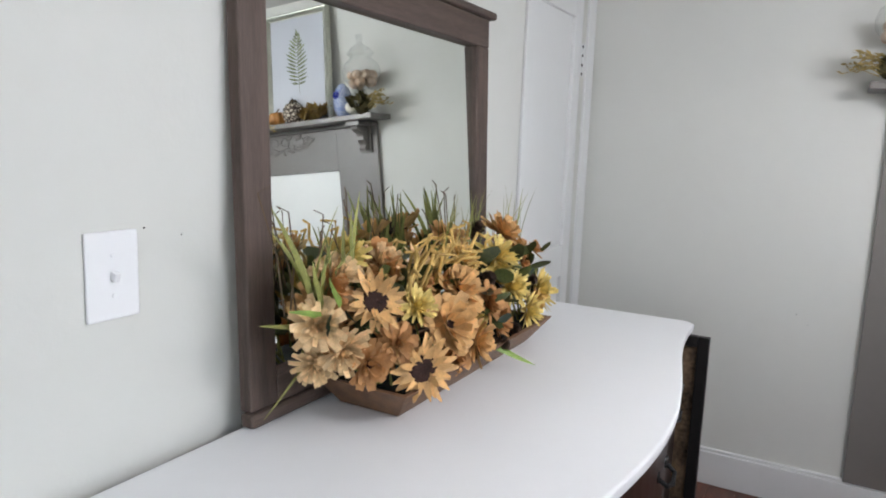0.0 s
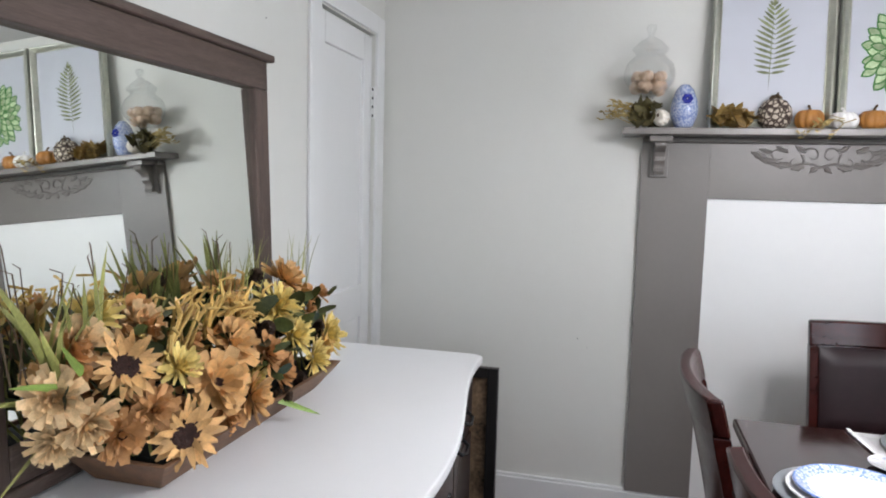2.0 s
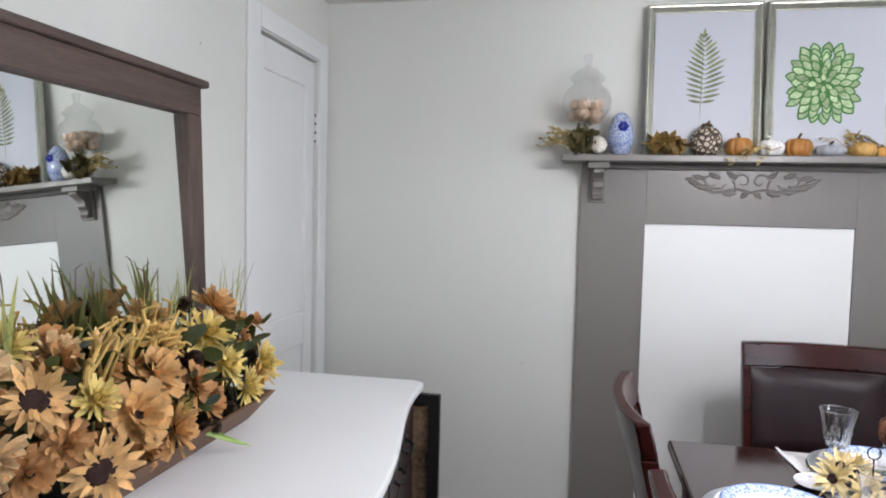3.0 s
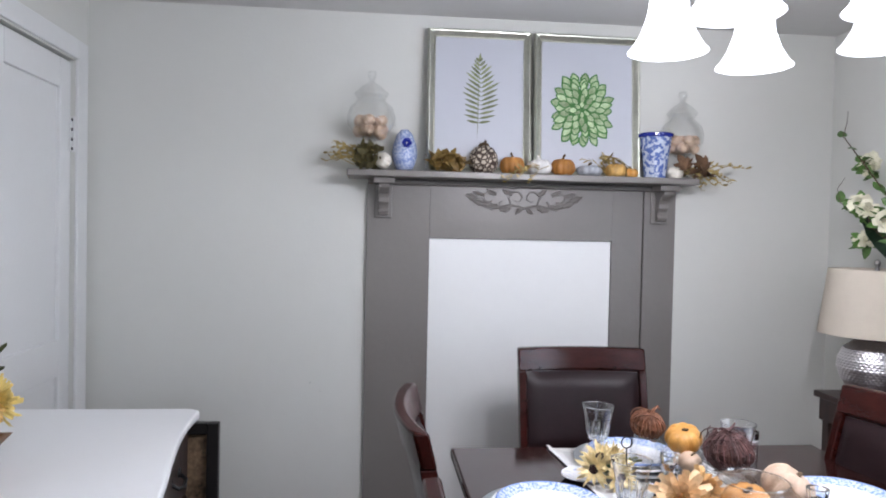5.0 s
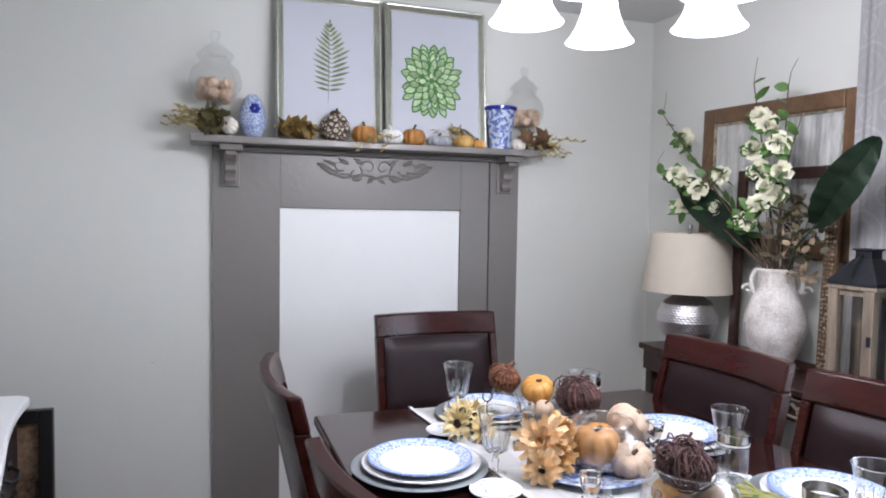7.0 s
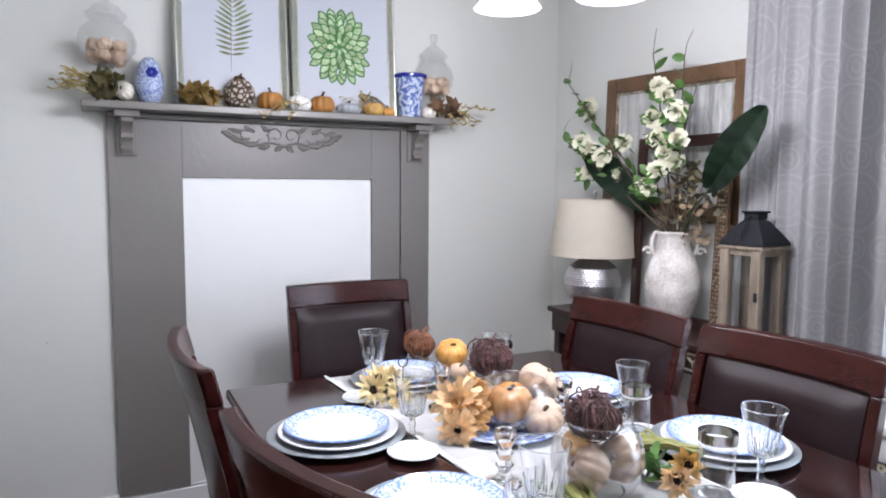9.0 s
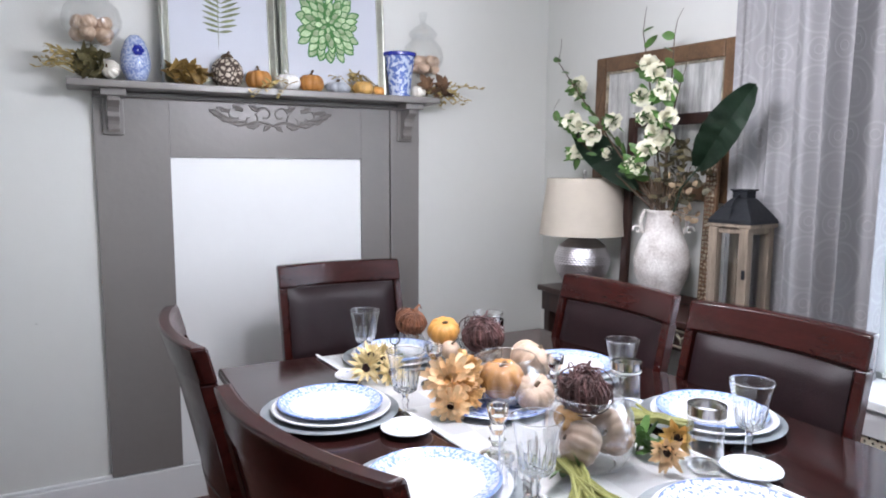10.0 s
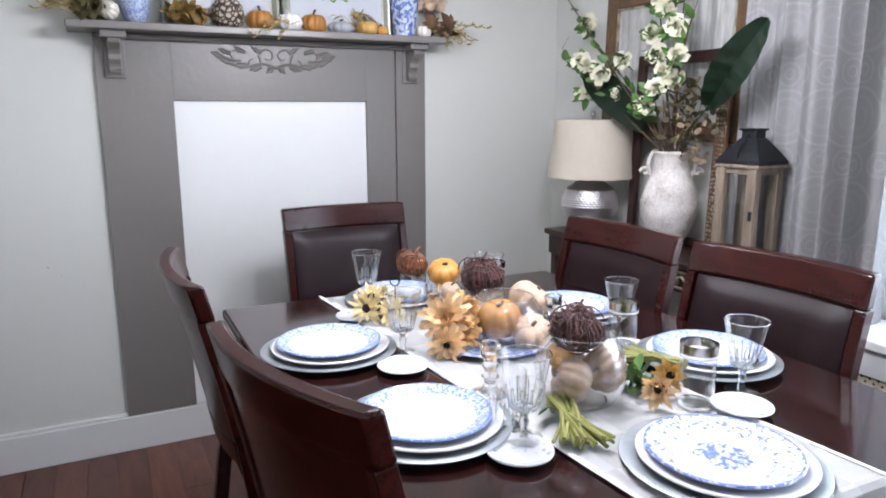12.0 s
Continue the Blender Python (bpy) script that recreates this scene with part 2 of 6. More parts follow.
# baseboards
bm = box(XW, 2.92, -0.022, 0, 0, 0.135)
box_into(bm, XW, 2.92, -0.016, 0, 0.135, 0.148)
structure("baseboard", bm, TRIM, "white painted baseboard", bevel=0.003)
structure("baseboard_east", box(XE - 0.02, XE, YS, -0.022, 0, 0.14), TRIM, "white painted baseboard", bevel=0.003)

# closet door with casing
door = root("door_1", "white painted panel closet door, closed", "door", kind="structure")
bm = bmesh.new()
for a in ((DY0 - 0.085, DY0), (DY1, DY1 + 0.085)):
    box_into(bm, XW, XW + 0.012, a[0], a[1], 0, DZ + 0.075)
box_into(bm, XW, XW + 0.0135, DY0, DY1, DZ + 0.004, DZ + 0.075)
part("door_casing", bm, TRIM, door, bevel=0.004)
bm = bmesh.new()
xs = XW - 0.012
box_into(bm, xs - 0.03, xs, DY0 + 0.004, DY0 + 0.075, 0.01, DZ - 0.007)
box_into(bm, xs - 0.03, xs, DY1 - 0.085, DY1 - 0.004, 0.01, DZ - 0.007)
for z0, z1 in ((0.01, 0.2), (0.80, 0.93), (DZ - 0.112, DZ - 0.007)):
    box_into(bm, xs - 0.03, xs, DY0 + 0.075, DY1 - 0.085, z0, z1)
box_into(bm, xs - 0.028, xs - 0.014, DY0 + 0.07, DY1 - 0.08, 0.1, DZ - 0.05)
part("door_leaf", bm, TRIM, door, bevel=0.004)
for zc in (1.657, 0.3):
    bm = box(XW - 0.012, XW - 0.006, DY1 - 0.022, DY1 - 0.002, zc - 0.060, zc + 0.060)
    tube_into(bm, [(XW - 0.002, DY1 - 0.001, zc - 0.064), (XW - 0.002, DY1 - 0.001, zc + 0.064)], 0.006, 8)
    hinge = part("hinge", bm, TRIM, door, "white painted hinge with bare screws")
    for dz in (-0.052, -0.018, 0.018, 0.052):
        part("screw", lathe([(0.006, -0.001), (0.006, 0.003), (0.0, 0.004)], 10, pose(XW - 0.006, DY1 - 0.010, zc + dz, 0, 90, 0)), BLACK, hinge)

# window: frame, sill, panes, sheer light outside
win = root("window_1", "white painted window behind a patterned curtain", "window", kind="structure")
bm = bmesh.new()
for y0, y1, z0, z1 in ((WY0, WY0 + 0.05, WZ0, WZ1), (WY1 - 0.05, WY1, WZ0, WZ1), (WY0 + 0.05, WY1 - 0.05, WZ0, WZ0 + 0.05), (WY0 + 0.05, WY1 - 0.05, WZ1 - 0.05, WZ1), (WY0 + 0.05, WY1 - 0.05, 1.32, 1.36)):
    box_into(bm, XE + 0.04, XE + 0.08, y0, y1, z0, z1)
part("window_frame", bm, TRIM, win, bevel=0.004)
for z0, z1 in ((WZ0 + 0.05, 1.32), (1.36, WZ1 - 0.05)):
    p = part("pane", box(XE + 0.058, XE + 0.062, WY0 + 0.05, WY1 - 0.05, z0, z1), PANE, win)
    p.visible_shadow = False
structure("backdrop", box(XE + 0.6, XE + 0.62, -4.5, 0.5, -0.5, 3.5), glow("overcast_daylight", (0.82, 0.92, 1.0), 1.4), "bright overcast daylight outside the window")

# fireplace surround
fp = root("fireplace_surround", "taupe-grey painted mantel surround with a blocked white hearth", "fireplace", kind="structure")
part("left_pilaster", box(1.0, 1.2438, -0.022, -0.0005, 0.142, 1.53), GREY, fp, "taupe-grey painted board", bevel=0.001)
part("right_pilaster", box(1.9792, 2.105, -0.022, -0.0005, 0.149, 1.53), GREY, fp, bevel=0.001)
part("frieze", box(1.244, 1.979, -0.022, -0.0005, 1.31, 1.53), GREY, fp, bevel=0.001)
part("side_strip", box(2.109, 2.24, -0.026, -0.0005, 0.149, 1.53), GREY, fp, bevel=0.0015)
part("hearth_panel", box(1.245, 1.978, -0.012, -0.0005, 0.149, 1.309), PANEL, fp, "white painted board closing the hearth")
shelf = part("mantel_shelf", box(0.925, 2.27, -0.17, 0, 1.535, 1.56), GREY, fp, bevel=0.004)
part("bed_moulding", box(1.0, 2.24, -0.05, 0, 1.515, 1.5345), GREY, fp, bevel=0.006)
for xc in (1.062, 2.17):
    bm = box(xc - 0.034, xc + 0.034, -0.036, -0.022, 1.385, 1.515)
    box_into(bm, xc - 0.040, xc + 0.040, -0.135, -0.03, 1.512, 1.536)
    prof = [(-0.036, 1.398), (-0.058, 1.396), (-0.064, 1.408), (-0.056, 1.418), (-0.060, 1.432), (-0.074, 1.445), (-0.072, 1.462), (-0.082, 1.478), (-0.100, 1.486), (-0.118, 1.497), (-0.120, 1.512), (-0.036, 1.512)]
    lo = [bm.verts.new((xc - 0.020, y, z)) for y, z in prof]
    hi = [bm.verts.new((xc + 0.020, y, z)) for y, z in prof]
    bm.faces.new(lo)
    bm.faces.new(hi)
    for i in range(len(prof)):
        j = (i + 1) % len(prof)
        bm.faces.new((lo[i], lo[j], hi[j], hi[i]))
    part("corbel", bm, GREY, fp, bevel=0.003)
# carved applique: scrolls and leaves
bm = bmesh.new()
AX, AZ = 1.618, 1.462
def scroll(cx, cz, r0, a0, turns, sgn, thick):
    """A flat spiral of carved ribbon."""
    tube_into(bm, [(cx + sgn * r0 * (1 - 0.13 * a) * math.cos(a + a0), -0.0235, cz + r0 * (1 - 0.13 * a) * math.sin(a + a0)) for a in np.linspace(0, turns, 18)], thick, 6, thick * 0.5)


def acanthus(x, z, ang, L, w, sgn):
    """A carved leaf with a raised rib and curled edges."""
    ca, sa = sgn * math.cos(ang), math.sin(ang)
    rows_ = []
    for i in range(8):
        t = i / 7
        c = (x + ca * L * t - 0.18 * sa * sgn * L * t * t, z + sa * L * t + 0.18 * math.cos(ang) * L * t * t)
        ww = w * math.sin(math.pi * (0.12 + 0.86 * t)) ** 0.8 * (1 + 0.25 * math.sin(14 * t))
        rows_.append([bm.verts.new((c[0] - sa * ww * q, -0.0215 - dy, c[1] + ca * sgn * sgn * ww * q)) for q, dy in ((-1, 0.0), (-0.6, 0.0045), (0, 0.002), (0.6, 0.0045), (1, 0.0))])
    for a_, b_ in zip(rows_, rows_[1:]):
        for k in range(4):
            bm.faces.new((a_[k], a_[k + 1], b_[k + 1], b_[k]))


for sgn in (-1, 1):
    scroll(AX + sgn * 0.030, AZ + 0.012, 0.030, 0.4, 5.2, sgn, 0.0044)
    scroll(AX + sgn * 0.085, AZ - 0.010, 0.032, 2.2, 5.4, sgn, 0.0044)
    scroll(AX + sgn * 0.145, AZ + 0.018, 0.026, 4.0, 5.0, sgn, 0.0040)
    sweep = [(AX + sgn * u * 0.235, -0.0235, AZ - 0.030 + 0.036 * u * u + 0.012 * math.sin(u * 8)) for u in np.linspace(0, 1, 26)]
    tube_into(bm, sweep, 0.0050, 6, 0.0025)
    for x, z, ang, L, w in ((0.010, -0.022, -1.0, 0.038, 0.011), (0.055, -0.024, -0.5, 0.046, 0.012), (0.105, -0.020, -0.25, 0.050, 0.013), (0.150, -0.010, -0.05, 0.056, 0.013), (0.185, 0.004, 0.2, 0.052, 0.013), (0.05, 0.026, 0.3, 0.045, 0.010), (0.11, 0.026, 0.25, 0.045, 0.010), (0.165, 0.022, 0.1, 0.045, 0.010)):
        acanthus(AX + sgn * x, AZ + z, ang, L, w, sgn)
part("applique", bm, GREY, fp, "carved scroll ornament painted taupe-grey", smooth=True)


# ---- dining table and chairs ----
TZ = 0.745
TX0, TX1, TY0, TY1 = 1.25, 2.30, -2.19, -0.85
table = root("dining_table", "polished dark mahogany dining table set for a meal", "table", pose((TX0 + TX1) / 2, (TY0 + TY1) / 2, 0))
hw, hl = (TX1 - TX0) / 2, (TY1 - TY0) / 2
part("tabletop", box(-hw, hw, -hl, hl, TZ - 0.028, TZ), TABLEW, table, bevel=0.007)
bm = bmesh.new()
for a in (-1, 1):
    box_into(bm, a * (hw - 0.07) - 0.011, a * (hw - 0.07) + 0.011, -hl + 0.1, hl - 0.1, TZ - 0.11, TZ - 0.028)
    box_into(bm, -hw + 0.1, hw - 0.1, a * (hl - 0.07) - 0.011, a * (hl - 0.07) + 0.011, TZ - 0.11, TZ - 0.0285)
part("apron", bm, MAHOG, table)
for a in (-1, 1):
    for b in (-1, 1):
        bm = box(-0.04, 0.04, -0.04, 0.04, 0, TZ - 0.03)
        for v in bm.verts:
            if v.co.z < 0.1:
                v.co.x *= 0.7
                v.co.y *= 0.7
        bm.transform(pose(a * (hw - 0.075), b * (hl - 0.075), 0))
        part("leg", bm, MAHOG, table, bevel=0.004)


def chair_back_point(u, h):
    """Where the chair's back stands: u from -1 to 1 across, h its height; it is hollow towards the sitter and leans back."""
    rake = -0.20 - 0.10 * max(0, (h - 0.45) / 0.5) ** 1.3
    return Vector((u * 0.222, rake - 0.035 * (1 - u * u), h))


def back_slab(u0, u1, h0, h1, t0, t1, nu=12, nh=6, puff=0.0):
    """A curved slab of the back from t0 behind to t1 in front."""
    bm = bmesh.new()
    grid = {}
    for s, t in ((0, t0), (1, t1)):
        for i in range(nu + 1):
            for j in range(nh + 1):
                u, h = u0 + (u1 - u0) * i / nu, h0 + (h1 - h0) * j / nh
                p = chair_back_point(u, h)
                edge = min(i / nu, 1 - i / nu) * 2, min(j / nh, 1 - j / nh) * 2
                p.y += t + (puff * min(1, 3.5 * edge[0]) ** 0.5 * min(1, 3.5 * edge[1]) ** 0.5 if s else 0)
                grid[s, i, j] = bm.verts.new(p)
    for i in range(nu):
        for j in range(nh):
            for s in (0, 1):
                bm.faces.new([grid[s, a, b] for a, b in ((i, j), (i + 1, j), (i + 1, j + 1), (i, j + 1))])
    for i in range(nu):
        for j in (0, nh):
            bm.faces.new((grid[0, i, j], grid[0, i + 1, j], grid[1, i + 1, j], grid[1, i, j]))
    for j in range(nh):
        for i in (0, nu):
            bm.faces.new((grid[0, i, j], grid[0, i, j + 1], grid[1, i, j + 1], grid[1, i, j]))
    return bm


CH = 0.945


def dining_chair(m, label):
    """Dark wooden dining chair; the sitter faces +y."""
    c = root("dining_chair", label, "chair", m, "chairs round the table")
    part("top_rail", back_slab(-1, 1, CH - 0.075, CH, -0.016, 0.016), MAHOG, c, smooth=True, bevel=0.006)
    part("bottom_rail", back_slab(-0.84, 0.84, 0.54, 0.60, -0.012, 0.012), MAHOG, c, smooth=True, bevel=0.004)
    for a in (-1, 1):
        bm = bmesh.new()
        hs = [0.0, 0.2, 0.45, 0.6, 0.75, CH - 0.074]
        rows = []
        for h in hs:
            p = chair_back_point(a * 0.945, max(h, 0.45))
            p.z = h
            p.y -= 0.06 * max(0, (0.45 - h) / 0.45)
            w = 0.012 if h > 0.5 else 0.018
            rows.append([bm.verts.new(p + Vector((dx * w, dy * 0.017, 0))) for dx, dy in ((-1, -1), (1, -1), (1, 1), (-1, 1))])
        for r0, r1 in zip(rows, rows[1:]):
            for k in range(4):
                bm.faces.new((r0[k], r0[(k + 1) % 4], r1[(k + 1) % 4], r1[k]))
        bm.faces.new(rows[0])
        bm.faces.new(rows[-1])
        part("back_post", bm, MAHOG, c, bevel=0.003)
        bm = box(a * 0.2 - 0.02, a * 0.2 + 0.02, 0.19, 0.23, 0, 0.42)
        part("leg", bm, MAHOG, c, bevel=0.004)
    part("back_panel", back_slab(-0.875, 0.875, 0.60, CH - 0.074, -0.010, 0.006), MAHOG, c, smooth=True)
    part("back_pad", back_slab(-0.865, 0.865, 0.605, CH - 0.080, 0.0065, 0.012, 20, 14, 0.022), LEATHER, c, "dark brown leather pad", smooth=True)
    bm = bmesh.new()
    box_into(bm, -0.215, 0.215, -0.2, 0.225, 0.40, 0.445)
    part("seat_frame", bm, MAHOG, c, bevel=0.006)
    bm = bmesh.new()
    n = 12
    g = {}
    for i in range(n + 1):
        for j in range(n + 1):
            x, y = -0.21 + 0.42 * i / n, -0.19 + 0.41 * j / n
            e = min(i, n - i) / n * 2, min(j, n - j) / n * 2
            g[i, j] = bm.verts.new((x, y, 0.446 + 0.045 * min(1, 3 * e[0]) ** 0.5 * min(1, 3 * e[1]) ** 0.5))
    for i in range(n):
        for j in range(n):
            bm.faces.new((g[i, j], g[i + 1, j], g[i + 1, j + 1], g[i, j + 1]))
    bmesh.ops.solidify(bm, geom=bm.faces[:], thickness=0.004)
    part("seat", bm, LEATHER, c, "dark brown leather seat", smooth=True)
    return c


# the back's top stands 0.30 m behind the chair's middle
LAB = "dark mahogany dining chair, brown leather back"
chair = dining_chair(pose(1.746, -0.705, 0, 0, 0, 180), LAB + ", at the table end")
for x, y, rz, extra in ((2.028, -1.204, 93, ", by the console"), (2.062, -1.708, 95, ", by the window"),
                        (1.135 + 0.295, -1.17, -90, ", curved back rail"), (1.475, -1.77, -76, ", turned slightly askew")):
    tagged(copy_thing(chair, pose(x, y, 0, 0, 0, rz)), LAB + extra)

# ---- sideboard ----
SZ, SY0, SY1 = 0.80, -2.47, -0.635


def front_x(y, inset=0.0):
    """The bowed front of the sideboard."""
    u = min(1, abs(y - (SY0 + SY1) / 2) / ((SY1 - SY0) / 2))
    s = 0.5 + 0.5 * math.cos(math.pi * min(1, u / 0.93))
    return 0.535 + 0.105 * s - inset


side = root("sideboard", "dark wooden sideboard with a white painted bowed top", "sideboard")
bm = bmesh.new()
rows = []
for y in [SY0] + list(np.linspace(SY0 + 0.025, SY1 - 0.025, 41)) + [SY1]:
    fx_ = front_x(y) - (0.03 if y in (SY0, SY1) else 0)
    rows.append([[bm.verts.new((x, float(y), z)) for x in np.linspace(-0.020, fx_, 7)] for z in (SZ - 0.024, SZ)])
for a, b in zip(rows, rows[1:]):
    for k in (0, 1):
        for i in range(6):
            bm.faces.new((a[k][i], a[k][i + 1], b[k][i + 1], b[k][i]))
    for i in (0, 6):
        bm.faces.new((a[0][i], a[1][i], b[1][i], b[0][i]))
for r in (rows[0], rows[-1]):
    for i in range(6):
        bm.faces.new((r[0][i], r[0][i + 1], r[1][i + 1], r[1][i]))
part("top", bm, WHITETOP, side, "white painted top", bevel=0.005)
out = [(XW + 0.01, SY0 + 0.03)] + [(front_x(y, 0.035), y) for y in np.linspace(SY0 + 0.03, SY1 - 0.03, 41)] + [(XW + 0.01, SY1 - 0.03)]
part("body", prism(out, 0.10, SZ - 0.0245), DARKBODY, side, bevel=0.004)
for y in (SY0 + 0.06, SY1 - 0.06):
    for x in (0.02, 0.44):
        part("leg", box(x - 0.025, x + 0.025, y - 0.025, y + 0.025, 0, 0.0995), DARKBODY, side, bevel=0.004)
edges = np.linspace(SY0 + 0.06, SY1 - 0.06, 4)
for k in range(3):
    a, b = edges[k] + 0.012, edges[k + 1] - 0.012
    for name, z0, z1 in (("drawer", 0.585, 0.755), ("cabinet_door", 0.13, 0.57)):
        strip = [(front_x(y, 0.034), y) for y in np.linspace(a, b, 12)] + [(front_x(y, 0.020), y) for y in np.linspace(b, a, 12)]
        d = part(name, prism(strip, z0, z1), DARKBODY, side, bevel=0.004)
        if name == "drawer":
            for f in (0.3, 0.7):
                y = a + (b - a) * f
                x = front_x(y, 0.02)
                bm = tube([(x + 0.001, y - 0.04, 0.675), (x + 0.02, y - 0.036, 0.662), (x + 0.024, y, 0.652), (x + 0.02, y + 0.036, 0.662), (x + 0.001, y + 0.04, 0.675)], 0.005, 8)
                for dy in (-0.04, 0.04):
                    lathe_into(bm, [(0.014, 0), (0.012, 0.004), (0.0, 0.006)], 12, pose(x, y + dy, 0.678, 0, 90, 0))
                part("drawer_pull", bm, BLACK, d, "black iron drop handle", smooth=True)
        else:
            y = b - 0.03 if k == 0 else a + 0.03
            x = front_x(y, 0.02)
            part("knob", lathe([(0.006, 0), (0.006, 0.012), (0.014, 0.018), (0.012, 0.026), (0.0, 0.028)], 14, pose(x, y, 0.40, 0, 90, 0)), BLACK, d, smooth=True)

# ---- leaning mirror on the sideboard ----
LEAN_M = 1.9
MW, MH = 0.477, 0.882
mir = root("wall_mirror", "large mirror in a weathered brown wooden frame leaning on the wall", "mirror", pose(-0.024, -1.490, SZ, 0, -LEAN_M, 0.45))
part("glass", box(-0.002, 0.002, -MW + 0.05, MW - 0.05, 0.0, MH - 0.12, pose(0.0225, 0, 0.06, 0, -1.45, 0)), MIRROR, mir, "silvered mirror glass")
part("backing_board", box(-0.006, -0.003, -MW + 0.01, MW - 0.01, 0.04, MH - 0.03), BARN, mir)
part("frame_post", box(0.0, 0.028, -MW, -MW + 0.068, 0.03, MH - 0.0985), BARN, mir, bevel=0.004)
part("frame_post", box(0.0, 0.028, MW - 0.071, MW, 0.03, MH - 0.0985), BARN, mir, bevel=0.004)
part("top_rail", box(0.0, 0.028, -MW, MW, MH - 0.098, MH - 0.021), BARNH, mir, bevel=0.003)
part("bottom_rail", box(0.0, 0.028, -MW + 0.069, MW - 0.072, 0.03, 0.1), BARNH, mir, bevel=0.003)
part("foot_moulding", box(0.004, 0.036, -MW - 0.004, MW + 0.004, 0.002, 0.029), BARNH, mir, bevel=0.006)
part("cap_moulding", box(-0.004, 0.042, -MW - 0.024, MW + 0.024, MH - 0.0205, MH), BARNH, mir, bevel=0.006)

# ---- light switch ----
sw = root("light_switch", "white plastic toggle light switch plate on the wall", "light switch", pose(XW, -2.188, 1.108))
part("plate", box(0.0, 0.006, -0.043, 0.043, -0.066, 0.066), PLASTIC, sw, bevel=0.004)
part("toggle", box(0.005, 0.016, -0.005, 0.005, -0.004, 0.010, pose(0, 0, 0, 0, 20, 0)), PLASTIC, sw, bevel=0.0015)
for z in (0.03, -0.03):
    part("screw", lathe([(0.004, 0.005), (0.0035, 0.0075), (0, 0.008)], 10, pose(0, 0, z, 0, 90, 0)), PLASTIC, sw)

# ---- framed picture standing at the sideboard's end ----
fr = root("framed_picture", "black framed picture standing beside the sideboard", "picture", pose(0.33, -0.585, 0))
FW, FH = 0.245, 0.745
for n_, b in (("frame_side", (-FW, -FW + 0.035, 0, FH)), ("frame_side", (FW - 0.035, FW, 0, FH)), ("frame_rail", (-FW + 0.0352, FW - 0.0352, FH - 0.035, FH)), ("frame_rail", (-FW + 0.0352, FW - 0.0352, 0, 0.035))):
    part(n_, box(b[0], b[1], -0.014, 0.012, b[2], b[3]), BLACKF, fr, bevel=0.003)
part("canvas", box(-FW + 0.03, FW - 0.03, 0.0, 0.004, 0.03, FH - 0.03), mat("muted_still_life_paint", (0.05, 0.035, 0.02), 0.5, vary=0.5, scale=9, color2=(0.30, 0.20, 0.12)), fr, "dark still-life print in olive and tan")

# ---- prints on the mantel ----
def print_frame(x0, x1, label):
    lean = 4.2
    w, h = (x1 - x0) / 2, 0.562
    r = root("framed_print", label, "picture", pose((x0 + x1) / 2, -0.078, 1.5605, -lean, 0, 0), "prints on the mantel")
    fw = 0.030
    # mitred bars with a raised outer edge and a slope down to the paper
    sect = ((0.0, 0.018), (0.0, -0.008), (0.006, -0.014), (0.011, -0.012), (0.026, 0.002), (fw, -0.001), (fw, 0.018))
    corners = ((-w, 0, 1, 1), (w, 0, -1, 1), (w, h, -1, -1), (-w, h, 1, -1))
    for q in range(4):
        bm = bmesh.new()
        ends = [[bm.verts.new((cx + sx * d, y, cz + sz * d)) for d, y in sect] for cx, cz, sx, sz in (corners[q], corners[(q + 1) % 4])]
        for k in range(len(sect)):
            j = (k + 1) % len(sect)
            bm.faces.new((ends[0][k], ends[0][j], ends[1][j], ends[1][k]))
        for e in ends:
            bm.faces.new(e)
        part("frame_bar", bm, CHAMP, r)
    part("print", box(-w + fw - 0.004, w - fw + 0.004, 0.004, 0.008, fw - 0.004, h - fw + 0.004), PAPER, r, "pale cool paper with a botanical print")
    return r


PRINT_A = print_frame(1.222, 1.628, "silver framed print of a green fern frond")
PRINT_B = print_frame(1.64, 2.066, "silver framed print of a green succulent rosette")

# ---- pendant lamp over the table ----
def lit_glass(name, color, strength, clear):
    """Frosted lamp glass: glows, and lets part of the light through."""
    m = bpy.data.materials.new(name)
    m.use_nodes = True
    n, l = m.node_tree.nodes, m.node_tree.links
    n.remove(n["Principled BSDF"])
    tr, em, mx = n.new("ShaderNodeBsdfTransparent"), n.new("ShaderNodeEmission"), n.new("ShaderNodeMixShader")
    em.inputs[0].default_value, em.inputs[1].default_value = (*color, 1), strength
    mx.inputs[0].default_value = 1 - clear
    l.new(tr.outputs[0], mx.inputs[1])
    l.new(em.outputs[0], mx.inputs[2])
    l.new(mx.outputs[0], n["Material Output"].inputs[0])
    return m


FROST = lit_glass("lit_frosted_glass", (0.95, 0.97, 1.0), 9.0, 0.80)
BULB = lit_glass("lit_bulb", (0.97, 0.98, 1.0), 30.0, 0.6)
CX, CY = 1.775, -1.50
ch = root("chandelier", "nickel chandelier with lit white frosted bell shades", "chandelier", pose(CX, CY, 0))
part("canopy", lathe([(0.0, H - 0.001), (0.062, H - 0.001), (0.058, H - 0.018), (0.02, H - 0.03), (0.0, H - 0.03)], 28), NICKEL, ch, smooth=True)
part("stem", lathe([(0.009, 1.93), (0.009, H - 0.03)], 12), NICKEL, ch, smooth=True)
part("hub", lathe([(0.0, 1.85), (0.018, 1.86), (0.034, 1.89), (0.024, 1.92), (0.012, 1.935), (0.0, 1.935)], 24), NICKEL, ch, smooth=True)
RIM = 1.70
